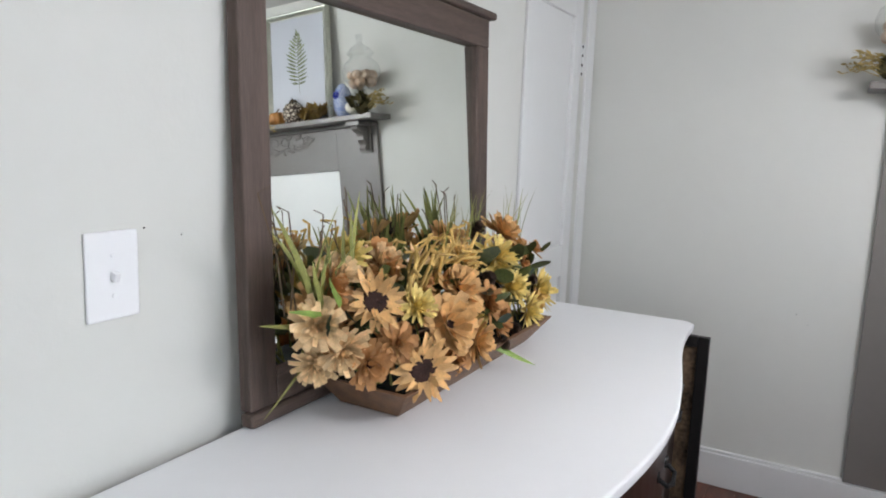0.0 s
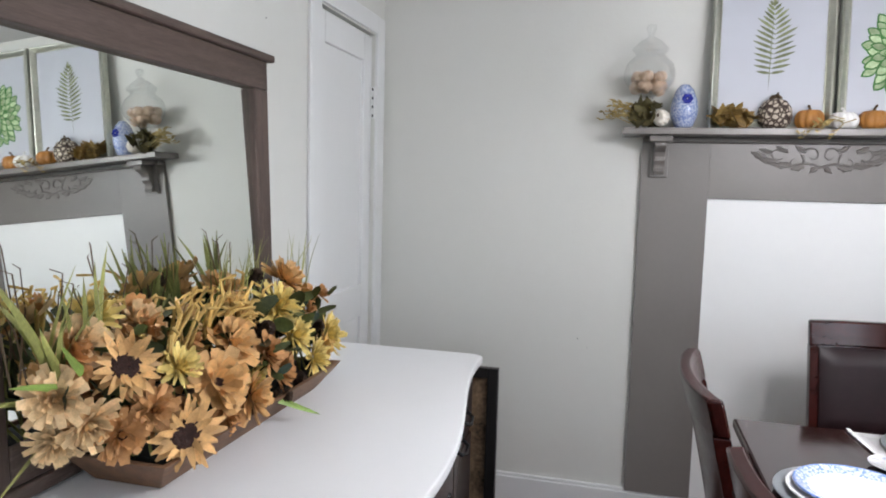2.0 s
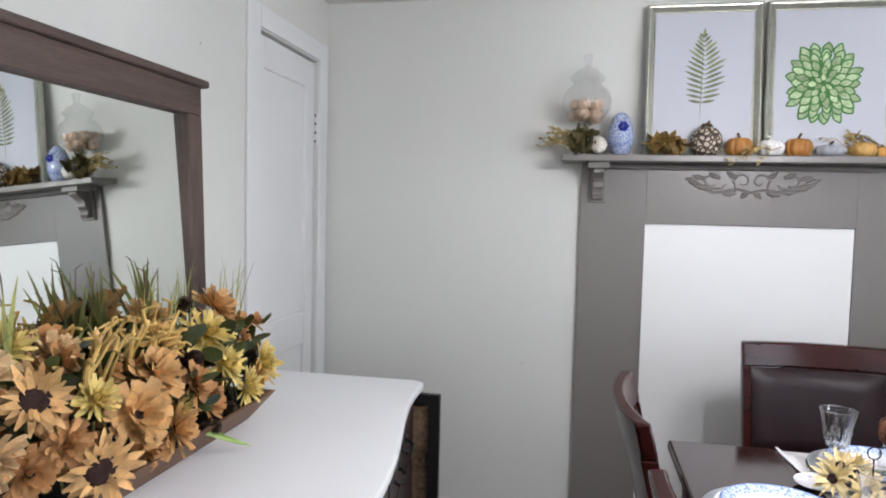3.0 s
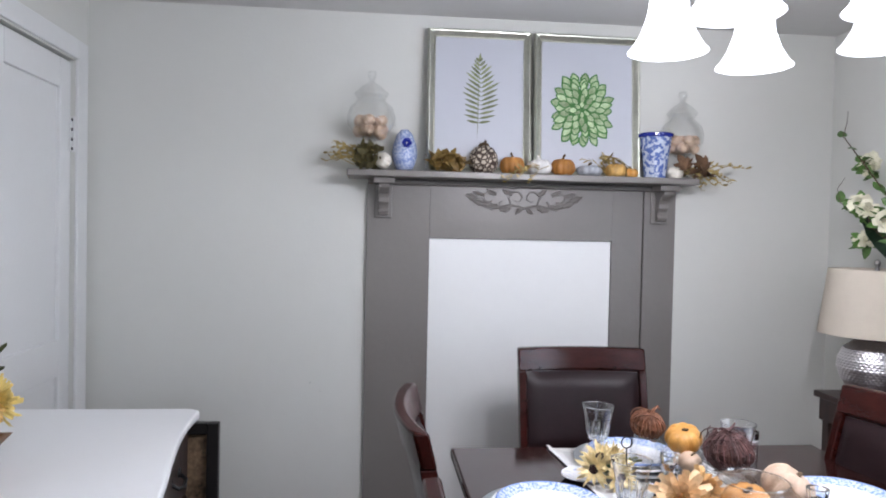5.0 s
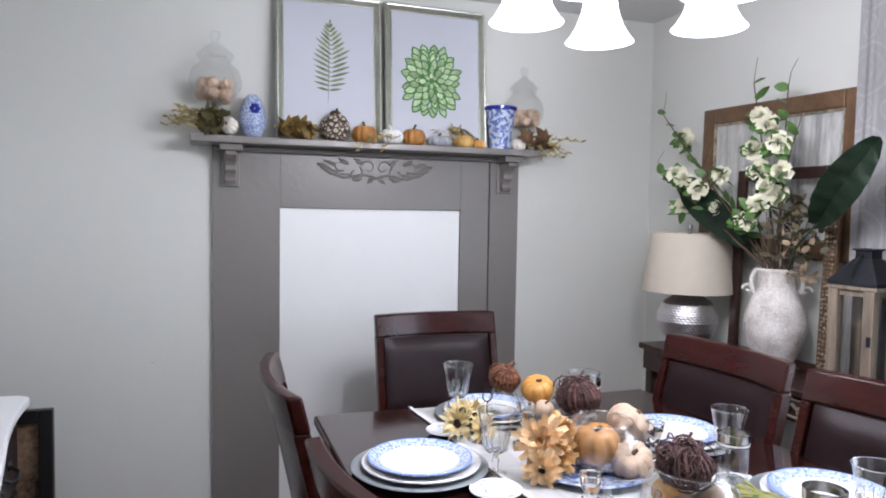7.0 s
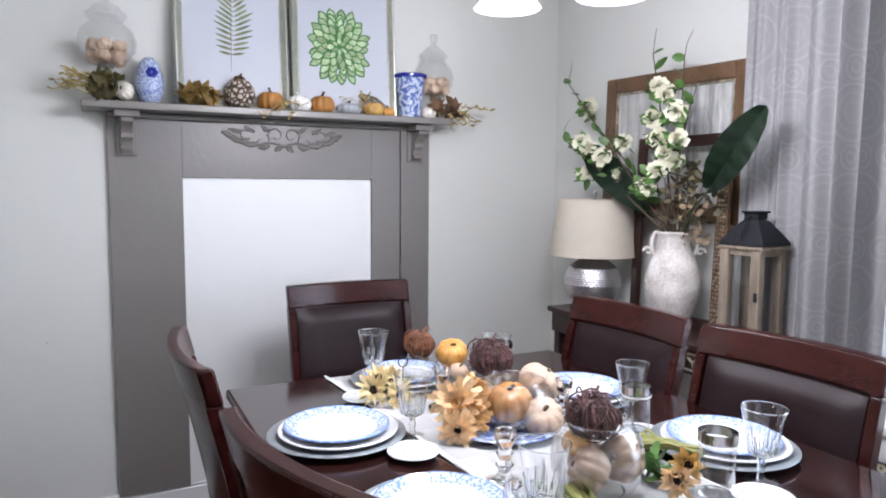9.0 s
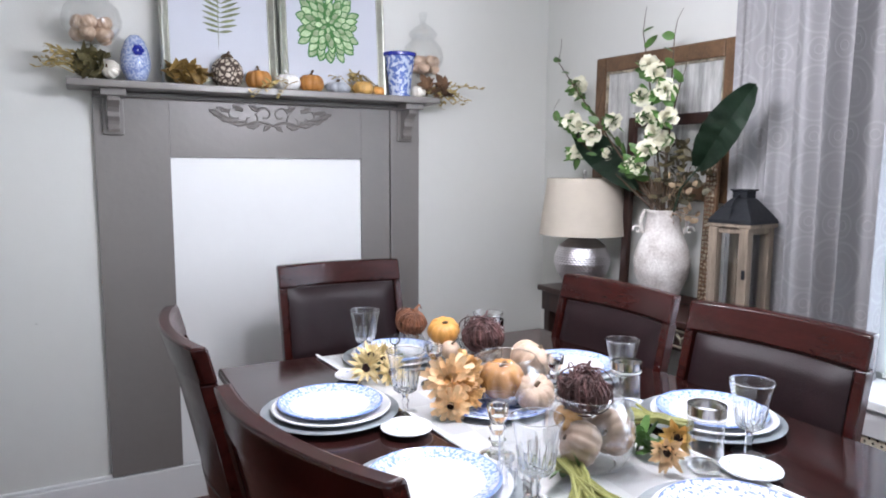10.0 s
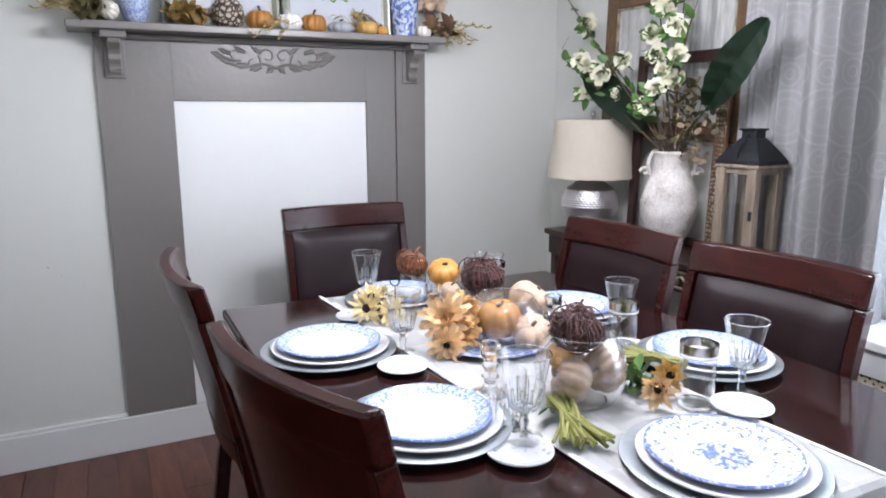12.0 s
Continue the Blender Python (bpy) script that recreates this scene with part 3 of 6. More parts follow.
for k in range(5):
    a = radians(146 + 72 * k)
    ca, sa = math.cos(a), math.sin(a)
    R = 0.205
    part("arm", tube([(0.02 * ca, 0.02 * sa, 1.89), (0.09 * ca, 0.09 * sa, 1.875), (0.16 * ca, 0.16 * sa, 1.905), (R * ca, R * sa, 1.89), (R * ca, R * sa, 1.845)], 0.006, 8), NICKEL, ch, smooth=True)
    sp = part("shade", shell([(0.078, RIM), (0.070, RIM + 0.008), (0.054, RIM + 0.035), (0.042, RIM + 0.07), (0.036, RIM + 0.11), (0.026, RIM + 0.14)], 0.002, 32), FROST, ch, "lit frosted glass bell shade", smooth=True)
    sp.data.transform(pose(R * ca, R * sa, 0))
    part("bulb", lathe([(0.0, RIM - 0.012), (0.014, RIM - 0.006), (0.022, RIM + 0.016), (0.018, RIM + 0.045), (0.012, RIM + 0.07), (0.0, RIM + 0.07)], 16, pose(R * ca, R * sa, 0)), BULB, ch, "glowing bulb", smooth=True)
    d = bpy.data.lights.new("bulb_light", "POINT")
    d.energy, d.color, d.shadow_soft_size = 20.5, (1.0, 0.972, 0.985), 0.02
    new("bulb_light", d).location = (CX + R * ca, CY + R * sa, RIM + 0.02)

# ---- console table and what stands on it ----
CZ = 0.80
con = root("console_table", "narrow dark wooden console table with gilt edge carving", "console table", pose(0, 0, 0))
GILT = mat("worn_gilt_carving", (0.40, 0.35, 0.27), 0.40, metal=0.7, vary=0.6, scale=40, bump=0.6, bump_scale=120)
part("top", box(2.60, 2.905, -1.50, -0.405, CZ - 0.022, CZ), DARKBODY, con, bevel=0.004)
part("apron", box(2.615, 2.895, -1.485, -0.42, CZ - 0.10, CZ - 0.0225), DARKBODY, con)
bm = bmesh.new()
for k in range(19):
    y = -1.47 + 0.04 * k
    tube_into(bm, [(2.612, y - 0.018, CZ - 0.06), (2.606, y - 0.008, CZ - 0.045), (2.605, y + 0.004, CZ - 0.052), (2.608, y + 0.01, CZ - 0.072), (2.613, y + 0.018, CZ - 0.06)], 0.006, 5)
for z in (CZ - 0.034, CZ - 0.086):
    tube_into(bm, [(2.612, -1.48, z), (2.612, -0.74, z)], 0.005, 6)
part("carved_edge", bm, GILT, con, "gilt carved scroll edge")
for y in (-1.46, -0.445):
    for x in (2.64, 2.875):
        part("leg", box(x - 0.018, x + 0.018, y - 0.018, y + 0.018, 0, CZ - 0.1), DARKBODY, con, bevel=0.003)

# table lamp
lamp = root("table_lamp", "table lamp with hammered silver base and beige linen shade", "lamp", pose(2.75, -0.505, CZ))
HAMMER = mat("hammered_silver", (0.74, 0.71, 0.73), 0.36, metal=1.0, vary=0.08, scale=10)
base_prof = [(0.0, 0.0), (0.055, 0.0), (0.058, 0.008), (0.075, 0.02), (0.1, 0.055), (0.114, 0.095), (0.112, 0.125), (0.095, 0.165), (0.06, 0.192), (0.026, 0.203), (0.022, 0.215), (0.0, 0.215)]
bm = bmesh.new()
rings = []
SEGL = 264
curve = [(float(np.interp(t, np.linspace(0, 1, len(base_prof)), [p[0] for p in base_prof])), float(np.interp(t, np.linspace(0, 1, len(base_prof)), [p[1] for p in base_prof]))) for t in np.linspace(0, 1, 190)]
for j, (r, z) in enumerate(curve):
    ring = []
    row = int(z / 0.009)
    f_ = math.sin(math.pi * (z / 0.009 - row)) ** 2
    for i in range(SEGL):
        a = 2 * math.pi * i / SEGL
        dent = f_ * math.sin(22 * a + (math.pi / 2 if row % 2 else 0)) ** 2 if 0.02 < z < 0.19 else 0
        ring.append(bm.verts.new(((r - 0.0026 * dent) * math.cos(a), (r - 0.0026 * dent) * math.sin(a), z)))
    rings.append(ring)
for a_, b_ in zip(rings, rings[1:]):
    for i in range(SEGL):
        bm.faces.new((a_[i], a_[(i + 1) % SEGL], b_[(i + 1) % SEGL], b_[i]))
part("base", bm, HAMMER, lamp, "hammered silver globe base", smooth=True, auto=0)
part("stem", lathe([(0.008, 0.214), (0.008, 0.44)], 12), NICKEL, lamp, smooth=True)
part("shade", shell([(0.176, 0.213), (0.148, 0.437)], 0.003, 48), LINEN, lamp, "beige linen drum shade", smooth=True)
part("harp_ring", lathe([(0.0, 0.425), (0.146, 0.425), (0.146, 0.428), (0.0, 0.428)], 24), NICKEL, lamp)
part("finial", lathe([(0.006, 0.435), (0.006, 0.447), (0.011, 0.455), (0.008, 0.468), (0.0, 0.472)], 14), NICKEL, lamp, smooth=True)

# urn
URN = mat("crackled_white_stoneware", (0.56, 0.50, 0.46), 0.65, vary=0.25, scale=14, bump=0.5, bump_scale=70, color2=(0.78, 0.75, 0.71))
UX, UY = 2.765, -0.925
urn = root("urn_vase", "distressed white stoneware urn with two scroll handles", "vase", pose(UX, UY, CZ, 0, 0, -38))
part("body", shell([(0.050, 0.0), (0.058, 0.006), (0.056, 0.02), (0.074, 0.06), (0.092, 0.105), (0.097, 0.145), (0.093, 0.185), (0.079, 0.225), (0.065, 0.255), (0.059, 0.280), (0.057, 0.308), (0.059, 0.322), (0.064, 0.328), (0.064, 0.335)], 0.006, 40), URN, urn, smooth=True)
for a in (-1, 1):
    bm = bmesh.new()
    loop = [(a * (0.060 + 0.021 * math.sin(t) * (1 - 0.10 * t)), 0, 0.336 - 0.032 * t) for t in np.linspace(0.1, 3.1, 14)]
    tube_into(bm, loop, 0.0065, 8)
    curl = [(a * (0.088 + 0.017 * (1 - 0.13 * t) * math.cos(t)), 0, 0.262 + 0.017 * (1 - 0.13 * t) * math.sin(t)) for t in np.linspace(0, 6.5, 18)]
    tube_into(bm, curl, 0.005, 8, 0.003)
    part("handle", bm, URN, urn, "scrolled white handle", smooth=True)
bm = bmesh.new()
for k in range(9):
    a = 2 * math.pi * k / 9
    for s in (-1, 1):
        tube_into(bm, [(0.0945 * math.cos(a + s * u * 0.3), 0.0945 * math.sin(a + s * u * 0.3), 0.13 + 0.035 * math.sin(3 * u)) for u in np.linspace(0, 1, 7)], 0.004, 5, 0.002)
part("relief_band", bm, URN, urn, "raised leaf relief", smooth=True)

# flower parts
STEM = mat("woody_stem", (0.075, 0.05, 0.03), 0.7, vary=0.3, scale=30, bump=0.3)
GREEN = mat("green_leaf", (0.075, 0.16, 0.035), 0.5, vary=0.35, scale=20, island=0.25)
DGREEN = mat("dark_green_leaf", (0.016, 0.036, 0.019), 0.42, vary=0.35, scale=12, bump=0.15, bump_scale=50, island=0.2)
CREAMF = mat("cream_white_petal", (0.68, 0.66, 0.51), 0.6, vary=0.06, scale=20, island=0.08)


def petal_into(bm, m, L, w, cup=0.3, curl=0.3, tip=0.35, mat_index=0, n=4):
    """One petal or leaf along +x of m, bent upward by curl, hollowed by cup; tip: how wide it stays at its end."""
    rows = []
    for i in range(n + 1):
        t = i / n
        wide = w * (math.sin(math.pi * min(1, 0.16 + t * (0.84 - 0.3 * tip))) ** 0.8)
        x, z = L * (t - 0.12 * curl * t * t), L * curl * t * t * 0.6
        rows.append([bm.verts.new(m @ Vector((x, s * wide, z + cup * wide * abs(s)))) for s in (-1, 0, 1)])
    for a, b in zip(rows, rows[1:]):
        for k in (0, 1):
            f = bm.faces.new((a[k], a[k + 1], b[k + 1], b[k]))
            f.material_index, f.smooth = mat_index, True


def blossom_into(bm, m, r, layers=2, petals=7, open_=35, w=0.42, tip=0.6, curl=0.35, seed=0, mat_index=0):
    """A whole flower head that looks along +z of m."""
    rnd = random.Random(seed)
    for j in range(layers):
        tilt = open_ + j * 24
        for k in range(petals):
            a = 360 * (k + 0.5 * j) / petals + rnd.uniform(-8, 8)
            L = r * (1 - 0.16 * j) * rnd.uniform(0.80, 1.1)
            petal_into(bm, m @ pose(0, 0, 0.04 * r * j, 0, 0, a) @ pose(0.08 * r, 0, 0, rnd.uniform(-20, 20), -tilt + rnd.uniform(-16, 12), 0), L, L * w * rnd.uniform(0.8, 1.12), 0.25 * rnd.uniform(0.3, 1.6), curl + rnd.uniform(-0.45, 0.35), tip, mat_index)


def aim(p, d, spin=0.0):
    """A pose at p whose z axis looks along d."""
    return Matrix.Translation(p) @ Vector(d).to_track_quat("Z", "Y").to_matrix().to_4x4() @ pose(0, 0, 0, 0, 0, spin)


bouquet = root("flower_arrangement", "silk white blossom branches with large dark leaves in urn", "flowers", pose(0, 0, 0))
NECK = Vector((UX, UY, CZ + 0.30))
rnd = random.Random(4)
BLOOMS = [(-0.462, 1.609), (-0.511, 1.462), (-0.499, 1.337), (-0.622, 1.403), (-0.657, 1.332), (-0.842, 1.642), (-0.917, 1.604), (-0.84, 1.532), (-0.923, 1.405), (-0.993, 1.45), (-0.914, 1.343), (-0.814, 1.295), (-0.877, 1.281), (-0.98, 1.54), (-0.70, 1.45), (-0.475, 1.585), (-0.545, 1.440), (-0.90, 1.46), (-0.955, 1.375)]
groups = [([0, 15], (-0.374, 1.708)), ([1, 2, 16], (-0.384, 1.47)), ([3, 4, 14], (-0.60, 1.48)), ([5, 7], (-0.808, 1.758)), ([6, 13], (-0.93, 1.729)), ([8, 9, 10, 17, 18], (-1.02, 1.56)), ([11, 12], (-0.85, 1.33))]
for idx, (ty, tz) in groups:
    tipp = Vector((2.73 + rnd.uniform(-0.05, 0.05), ty, tz))
    mid = NECK.lerp(tipp, 0.5) + Vector((rnd.uniform(-0.03, 0.03), 0.02, 0.04))
    path = [(1 - t) ** 2 * NECK + 2 * t * (1 - t) * mid + t * t * tipp for t in [i / 11 for i in range(12)]]
    path[0] = NECK + Vector((rnd.uniform(-0.02, 0.02), rnd.uniform(-0.02, 0.02), -0.14))
    bm = tube(path, 0.005, 6, 0.0018)
    leaves = bmesh.new()
    # fine bare twigs past the tip
    tube_into(bm, [tipp, tipp + Vector((0, 0.02 * rnd.uniform(-1, 1), 0.05)), tipp + Vector((0.01, 0.03 * rnd.uniform(-1, 1), 0.09))], 0.0015, 5, 0.0008)
    for q in range(6):
        p = path[11 - q]
        d = Vector((rnd.uniform(-0.7, 0.3), rnd.uniform(-1, 1), rnd.uniform(0, 0.7)))
        petal_into(leaves, aim(p, d) @ pose(0, 0, 0, 0, -90, rnd.uniform(0, 360)), rnd.uniform(0.04, 0.06), 0.016, 0.3, 0.2, 0.1)
    branch = part("branch", bm, STEM, bouquet, "bare brown stem", smooth=True)
    for i in idx:
        y, z = BLOOMS[i]
        p = Vector((2.70 + rnd.uniform(-0.03, 0.05), y, z))
        near = min(path, key=lambda v: (v - p).length)
        tw = bmesh.new()
        bl = bmesh.new()
        face = Vector((-0.8, -0.55 + rnd.uniform(-0.4, 0.4), 0.25 + rnd.uniform(-0.3, 0.3)))
        blossom_into(bl, aim(p, face, rnd.uniform(0, 60)), 0.036 if i not in (11, 12) else 0.027, 5, 6, 4, 0.46, 0.85, 0.3, i)
        tube_into(tw, [near, (near + p) / 2 + Vector((0, 0, 0.004)), p], 0.0025, 5)
        flower = part("blossom", bl, CREAMF, bouquet, "cream-white silk blossom")
        part("stalk", tw, STEM, flower)
        for q in range(9):
            d = Vector((rnd.uniform(-1, 0.2), rnd.uniform(-1, 1), rnd.uniform(-0.6, 0.4)))
            petal_into(leaves, aim(p - 0.012 * face, d) @ pose(0, 0, 0, 0, -90, rnd.uniform(0, 360)), rnd.uniform(0.045, 0.065), 0.018, 0.3, 0.15, 0.1)
    part("leaves", leaves, GREEN, bouquet, "green silk leaves")
for base, tipv, w in ((Vector((2.718, -1.115, 1.285)), Vector((2.70, -1.325, 1.525)), 0.056), (Vector((2.76, -0.80, 1.20)), Vector((2.74, -0.47, 1.42)), 0.06)):
    bm = bmesh.new()
    d = tipv - base
    side_v = d.cross(Vector((-0.75, -0.6, 0.2))).normalized()
    out_v = side_v.cross(d).normalized()
    L = d.length
    rows = []
    for i in range(41):
        t = i / 40
        wide = w * (math.sin(math.pi * (0.04 + 0.93 * t)) ** 0.55)
        c = base + d * t + out_v * 0.03 * math.sin(math.pi * t)
        rows.append([bm.verts.new(c + side_v * wide * s + out_v * (0.020 * abs(s) + 0.004 * math.sin(38 * (t - 0.25 * abs(s))) * abs(s))) for s in (-1, -0.5, 0, 0.5, 1)])
    for a_, b_ in zip(rows, rows[1:]):
        for k in range(4):
            bm.faces.new((a_[k], a_[k + 1], b_[k + 1], b_[k]))
    bmesh.ops.solidify(bm, geom=bm.faces[:], thickness=0.0015)
    big = part("large_leaf", bm, DGREEN, bouquet, "large dark green paddle leaf", smooth=True)
    part("leaf_stalk", tube([NECK + Vector((0, 0, -0.1)), NECK.lerp(base, 0.5) + Vector((0, 0, 0.02)), base, base + d * 0.9 + out_v * 0.012], 0.005, 6, 0.002), DGREEN, big, smooth=True)
bm = bmesh.new()
for k in range(26):
    a = rnd.uniform(0, 6.28)
    e = NECK + Vector((0.06 * math.cos(a) * rnd.uniform(0.3, 1.4), 0.09 * math.sin(a) * rnd.uniform(0.3, 1.4), rnd.uniform(0.08, 0.26)))
    tube_into(bm, [NECK + Vector((0.03 * math.cos(a), 0.03 * math.sin(a), -0.1)), NECK + Vector((0.045 * math.cos(a), 0.045 * math.sin(a), 0.05)), e], 0.0028, 5, 0.0012)
tagged(part("bare_twig_mass", bm, STEM, bouquet, "bunch of bare brown stems"), kind="stuff")
bm = bmesh.new()
for k in range(22):
    p = NECK + Vector((-0.03 + rnd.uniform(-0.04, 0.04), -0.10 + rnd.uniform(-0.06, 0.06), rnd.uniform(-0.01, 0.17)))
    petal_into(bm, aim(p, (rnd.uniform(-1, 1), rnd.uniform(-1, 1), rnd.uniform(-0.5, 1))) @ pose(0, 0, 0, 0, -90, 0), 0.028, 0.009, 0.3, 0.4)
    tube_into(bm, [NECK + Vector((0, -0.03, 0.02)), (NECK + p) / 2 + Vector((0, 0, 0.02)), p], 0.0012, 4)
tagged(part("dried_sprig_spray", bm, mat("dry_tan_sprig", (0.33, 0.24, 0.15), 0.8, vary=0.3, island=0.3), bouquet, "dry tan sprigs"), kind="stuff")

bm = bmesh.new()
for k in range(90):
    p = NECK + Vector((-0.01 + rnd.uniform(-0.05, 0.05), -0.08 + rnd.uniform(-0.10, 0.07), rnd.uniform(0.05, 0.26)))
    petal_into(bm, aim(p, (rnd.uniform(-1, 0.6), rnd.uniform(-1, 1), rnd.uniform(-0.4, 1))) @ pose(0, 0, 0, 0, -90, rnd.uniform(0, 360)), rnd.uniform(0.025, 0.045), 0.010, 0.3, 0.3, 0.2)
tagged(part("bronze_foliage", bm, mat("bronze_olive_silk_leaf", (0.060, 0.050, 0.022), 0.6, vary=0.4, scale=16, island=0.4), bouquet, "small bronze-olive leaves"), kind="stuff")

# lantern
LW = mat("weathered_lantern_wood", (0.22, 0.175, 0.13), 0.75, vary=0.35, scale=10, stretch=(8, 8, 0.6), bump=0.4)
LMET = mat("dark_lantern_metal", (0.02, 0.022, 0.026), 0.55, metal=0.7, vary=0.25, bump=0.2)
lan = root("lantern", "weathered wooden lantern with glass sides and black roof", "lantern", pose(2.755, -1.262, CZ, 0, 0, 6))
s_ = 0.055
part("floor_board", box(-s_ - 0.006, s_ + 0.006, -s_ - 0.006, s_ + 0.006, 0.0, 0.018), LW, lan, bevel=0.003)
for a in (-1, 1):
    for b in (-1, 1):
        part("post", box(a * s_ - 0.016, a * s_ + 0.0105, b * s_ - 0.0105 - 0.006 * (b > 0), b * s_ + 0.014 + 0.006 * (b < 0), 0.0182, 0.302), LW, lan, bevel=0.002)
for a in (-1, 1):
    for z0, z1 in ((0.0185, 0.036), (0.284, 0.3015)):
        part("rail", box(-s_ + 0.011, s_ - 0.011, a * s_ - 0.008, a * s_ + 0.008, z0, z1), LW, lan, bevel=0.002)
        part("rail", box(a * s_ - 0.008, a * s_ + 0.008, -s_ + 0.011, s_ - 0.011, z0, z1), LW, lan, bevel=0.002)
    part("pane", box(-s_ + 0.0108, s_ - 0.0108, a * s_ - 0.001, a * s_ + 0.001, 0.0362, 0.2838), PANE, lan)
    part("pane", box(a * s_ - 0.001, a * s_ + 0.001, -s_ + 0.0108, s_ - 0.0108, 0.0362, 0.2838), PANE, lan)
part("latch", box(-s_ - 0.018, -s_ - 0.0106, -0.062, -0.05, 0.15, 0.178), LMET, lan, bevel=0.001)
part("top_board", box(-s_ - 0.018, s_ + 0.018, -s_ - 0.018, s_ + 0.018, 0.3022, 0.314), LW, lan, bevel=0.003)
bm = bmesh.new()
rings = []
for r, z in ((0.074, 0.3145), (0.072, 0.325), (0.056, 0.35), (0.04, 0.372), (0.028, 0.388), (0.024, 0.39), (0.024, 0.412), (0.03, 0.413), (0.03, 0.418)):
    rings.append([bm.verts.new((r * x, r * y, z)) for x, y in ((-1, -1), (1, -1), (1, 1), (-1, 1))])
for a_, b_ in zip(rings, rings[1:]):
    for k in range(4):
        bm.faces.new((a_[k], a_[(k + 1) % 4], b_[(k + 1) % 4], b_[k]))
bm.faces.new(rings[0])
bm.faces.new(rings[-1])
roof = part("roof", bm, LMET, lan, "black metal chimney roof", bevel=0.002)
part("carry_ring", tube([(0.070 * math.cos(t), 0, 0.33 + 0.075 * math.sin(t)) for t in np.linspace(0.0, math.pi, 16)], 0.0022, 6), LMET, roof)

# ---- pictures on the window wall ----
WOODF = mat("brown_gilt_wood", (0.12, 0.066, 0.032), 0.45, vary=0.35, scale=12, stretch=(3, 1, 1), bump=0.15)
REEDS = mat("pale_reed_print", (0.42, 0.42, 0.40), 0.35, vary=0.35, scale=5, stretch=(1, 9, 0.7), color2=(0.60, 0.60, 0.58), coat=0.6)


def hung_frame(name, label, x, y0, y1, z0, z1, bar, mat_bar, bead, mat_in, tilt=0.0, name_in="print"):
    r = root(name, label, "picture", pose(x, (y0 + y1) / 2, z0, tilt, 0, 0))
    w, h = (y1 - y0) / 2, z1 - z0
    for a, b, c, d in ((-w, -w + bar, 0, h), (w - bar, w, 0, h), (-w + bar + 0.0003, w - bar - 0.0003, h - bar, h), (-w + bar + 0.0003, w - bar - 0.0003, 0, bar)):
        part("frame_bar", box(-0.03, -0.002, a, b, c, d), mat_bar, r, bevel=0.006)
    for a, b, c, d in ((-w + bar, -w + bar + 0.008, bar, h - bar), (w - bar - 0.008, w - bar, bar, h - bar), (-w + bar + 0.008, w - bar - 0.008, h - bar - 0.008, h - bar), (-w + bar + 0.008, w - bar - 0.008, bar, bar + 0.008)):
        part("gilt_bead", box(-0.024, -0.006, a, b, c, d), bead, r)
    part(name_in, box(-0.014, -0.010, -w + bar + 0.002, w - bar - 0.002, bar + 0.002, h - bar - 0.002), mat_in, r)
    return r


hung_frame("framed_picture", "brown gilt framed print of pale reeds on the wall", XE - 0.002, -1.095, -0.380, 1.168, 1.722, 0.060, WOODF, GILT, REEDS, 1.3)

sf = root("standing_frame", "dark wooden open frame with gilt beading on the console", "frame", pose(2.838, -0.868, CZ + 0.002, 0, 2.0, 0))
SW, SH = 0.220, 1.47 - CZ
part("frame_bar", box(-0.022, 0.0, SW - 0.036, SW, 0.0, SH), DARKBODY, sf, bevel=0.005)
part("frame_bar", box(-0.022, 0.0, -SW + 0.0503, SW - 0.0363, SH - 0.04, SH), DARKBODY, sf, bevel=0.005)
part("frame_bar", box(-0.022, 0.0, -SW + 0.0503, SW - 0.0363, 0.0, 0.03), DARKBODY, sf, bevel=0.005)
post_ = part("carved_post", box(-0.018, 0.0, -SW, -SW + 0.05, 0.0, SH), WOODF, sf, "gilt beaded post", bevel=0.004)
rb = random.Random(12)
bm = bmesh.new()
for k in range(46):
    for c in (0.012, 0.025, 0.038):
        r0 = rb.uniform(0.004, 0.0065)
        lathe_into(bm, [(r0, 0.0), (r0 * 0.8, r0 * 0.6), (0.0, r0 * 0.9)], 7, pose(-0.0182, -SW + c + rb.uniform(-0.003, 0.003), 0.012 + k * (SH - 0.024) / 45 + rb.uniform(-0.003, 0.003), 0, -90, 0))
tagged(part("gilt_beading", bm, GILT, post_, "small raised gilt beads", smooth=True), kind="stuff")

# ---- curtain, radiator cover, sill ----
CURT = mat("grey_medallion_curtain", (0.42, 0.41, 0.44), 0.8, vary=0.05, scale=8, spec=0.2)
n, l = CURT.node_tree.nodes, CURT.node_tree.links
tc = n.new("ShaderNodeTexCoord")


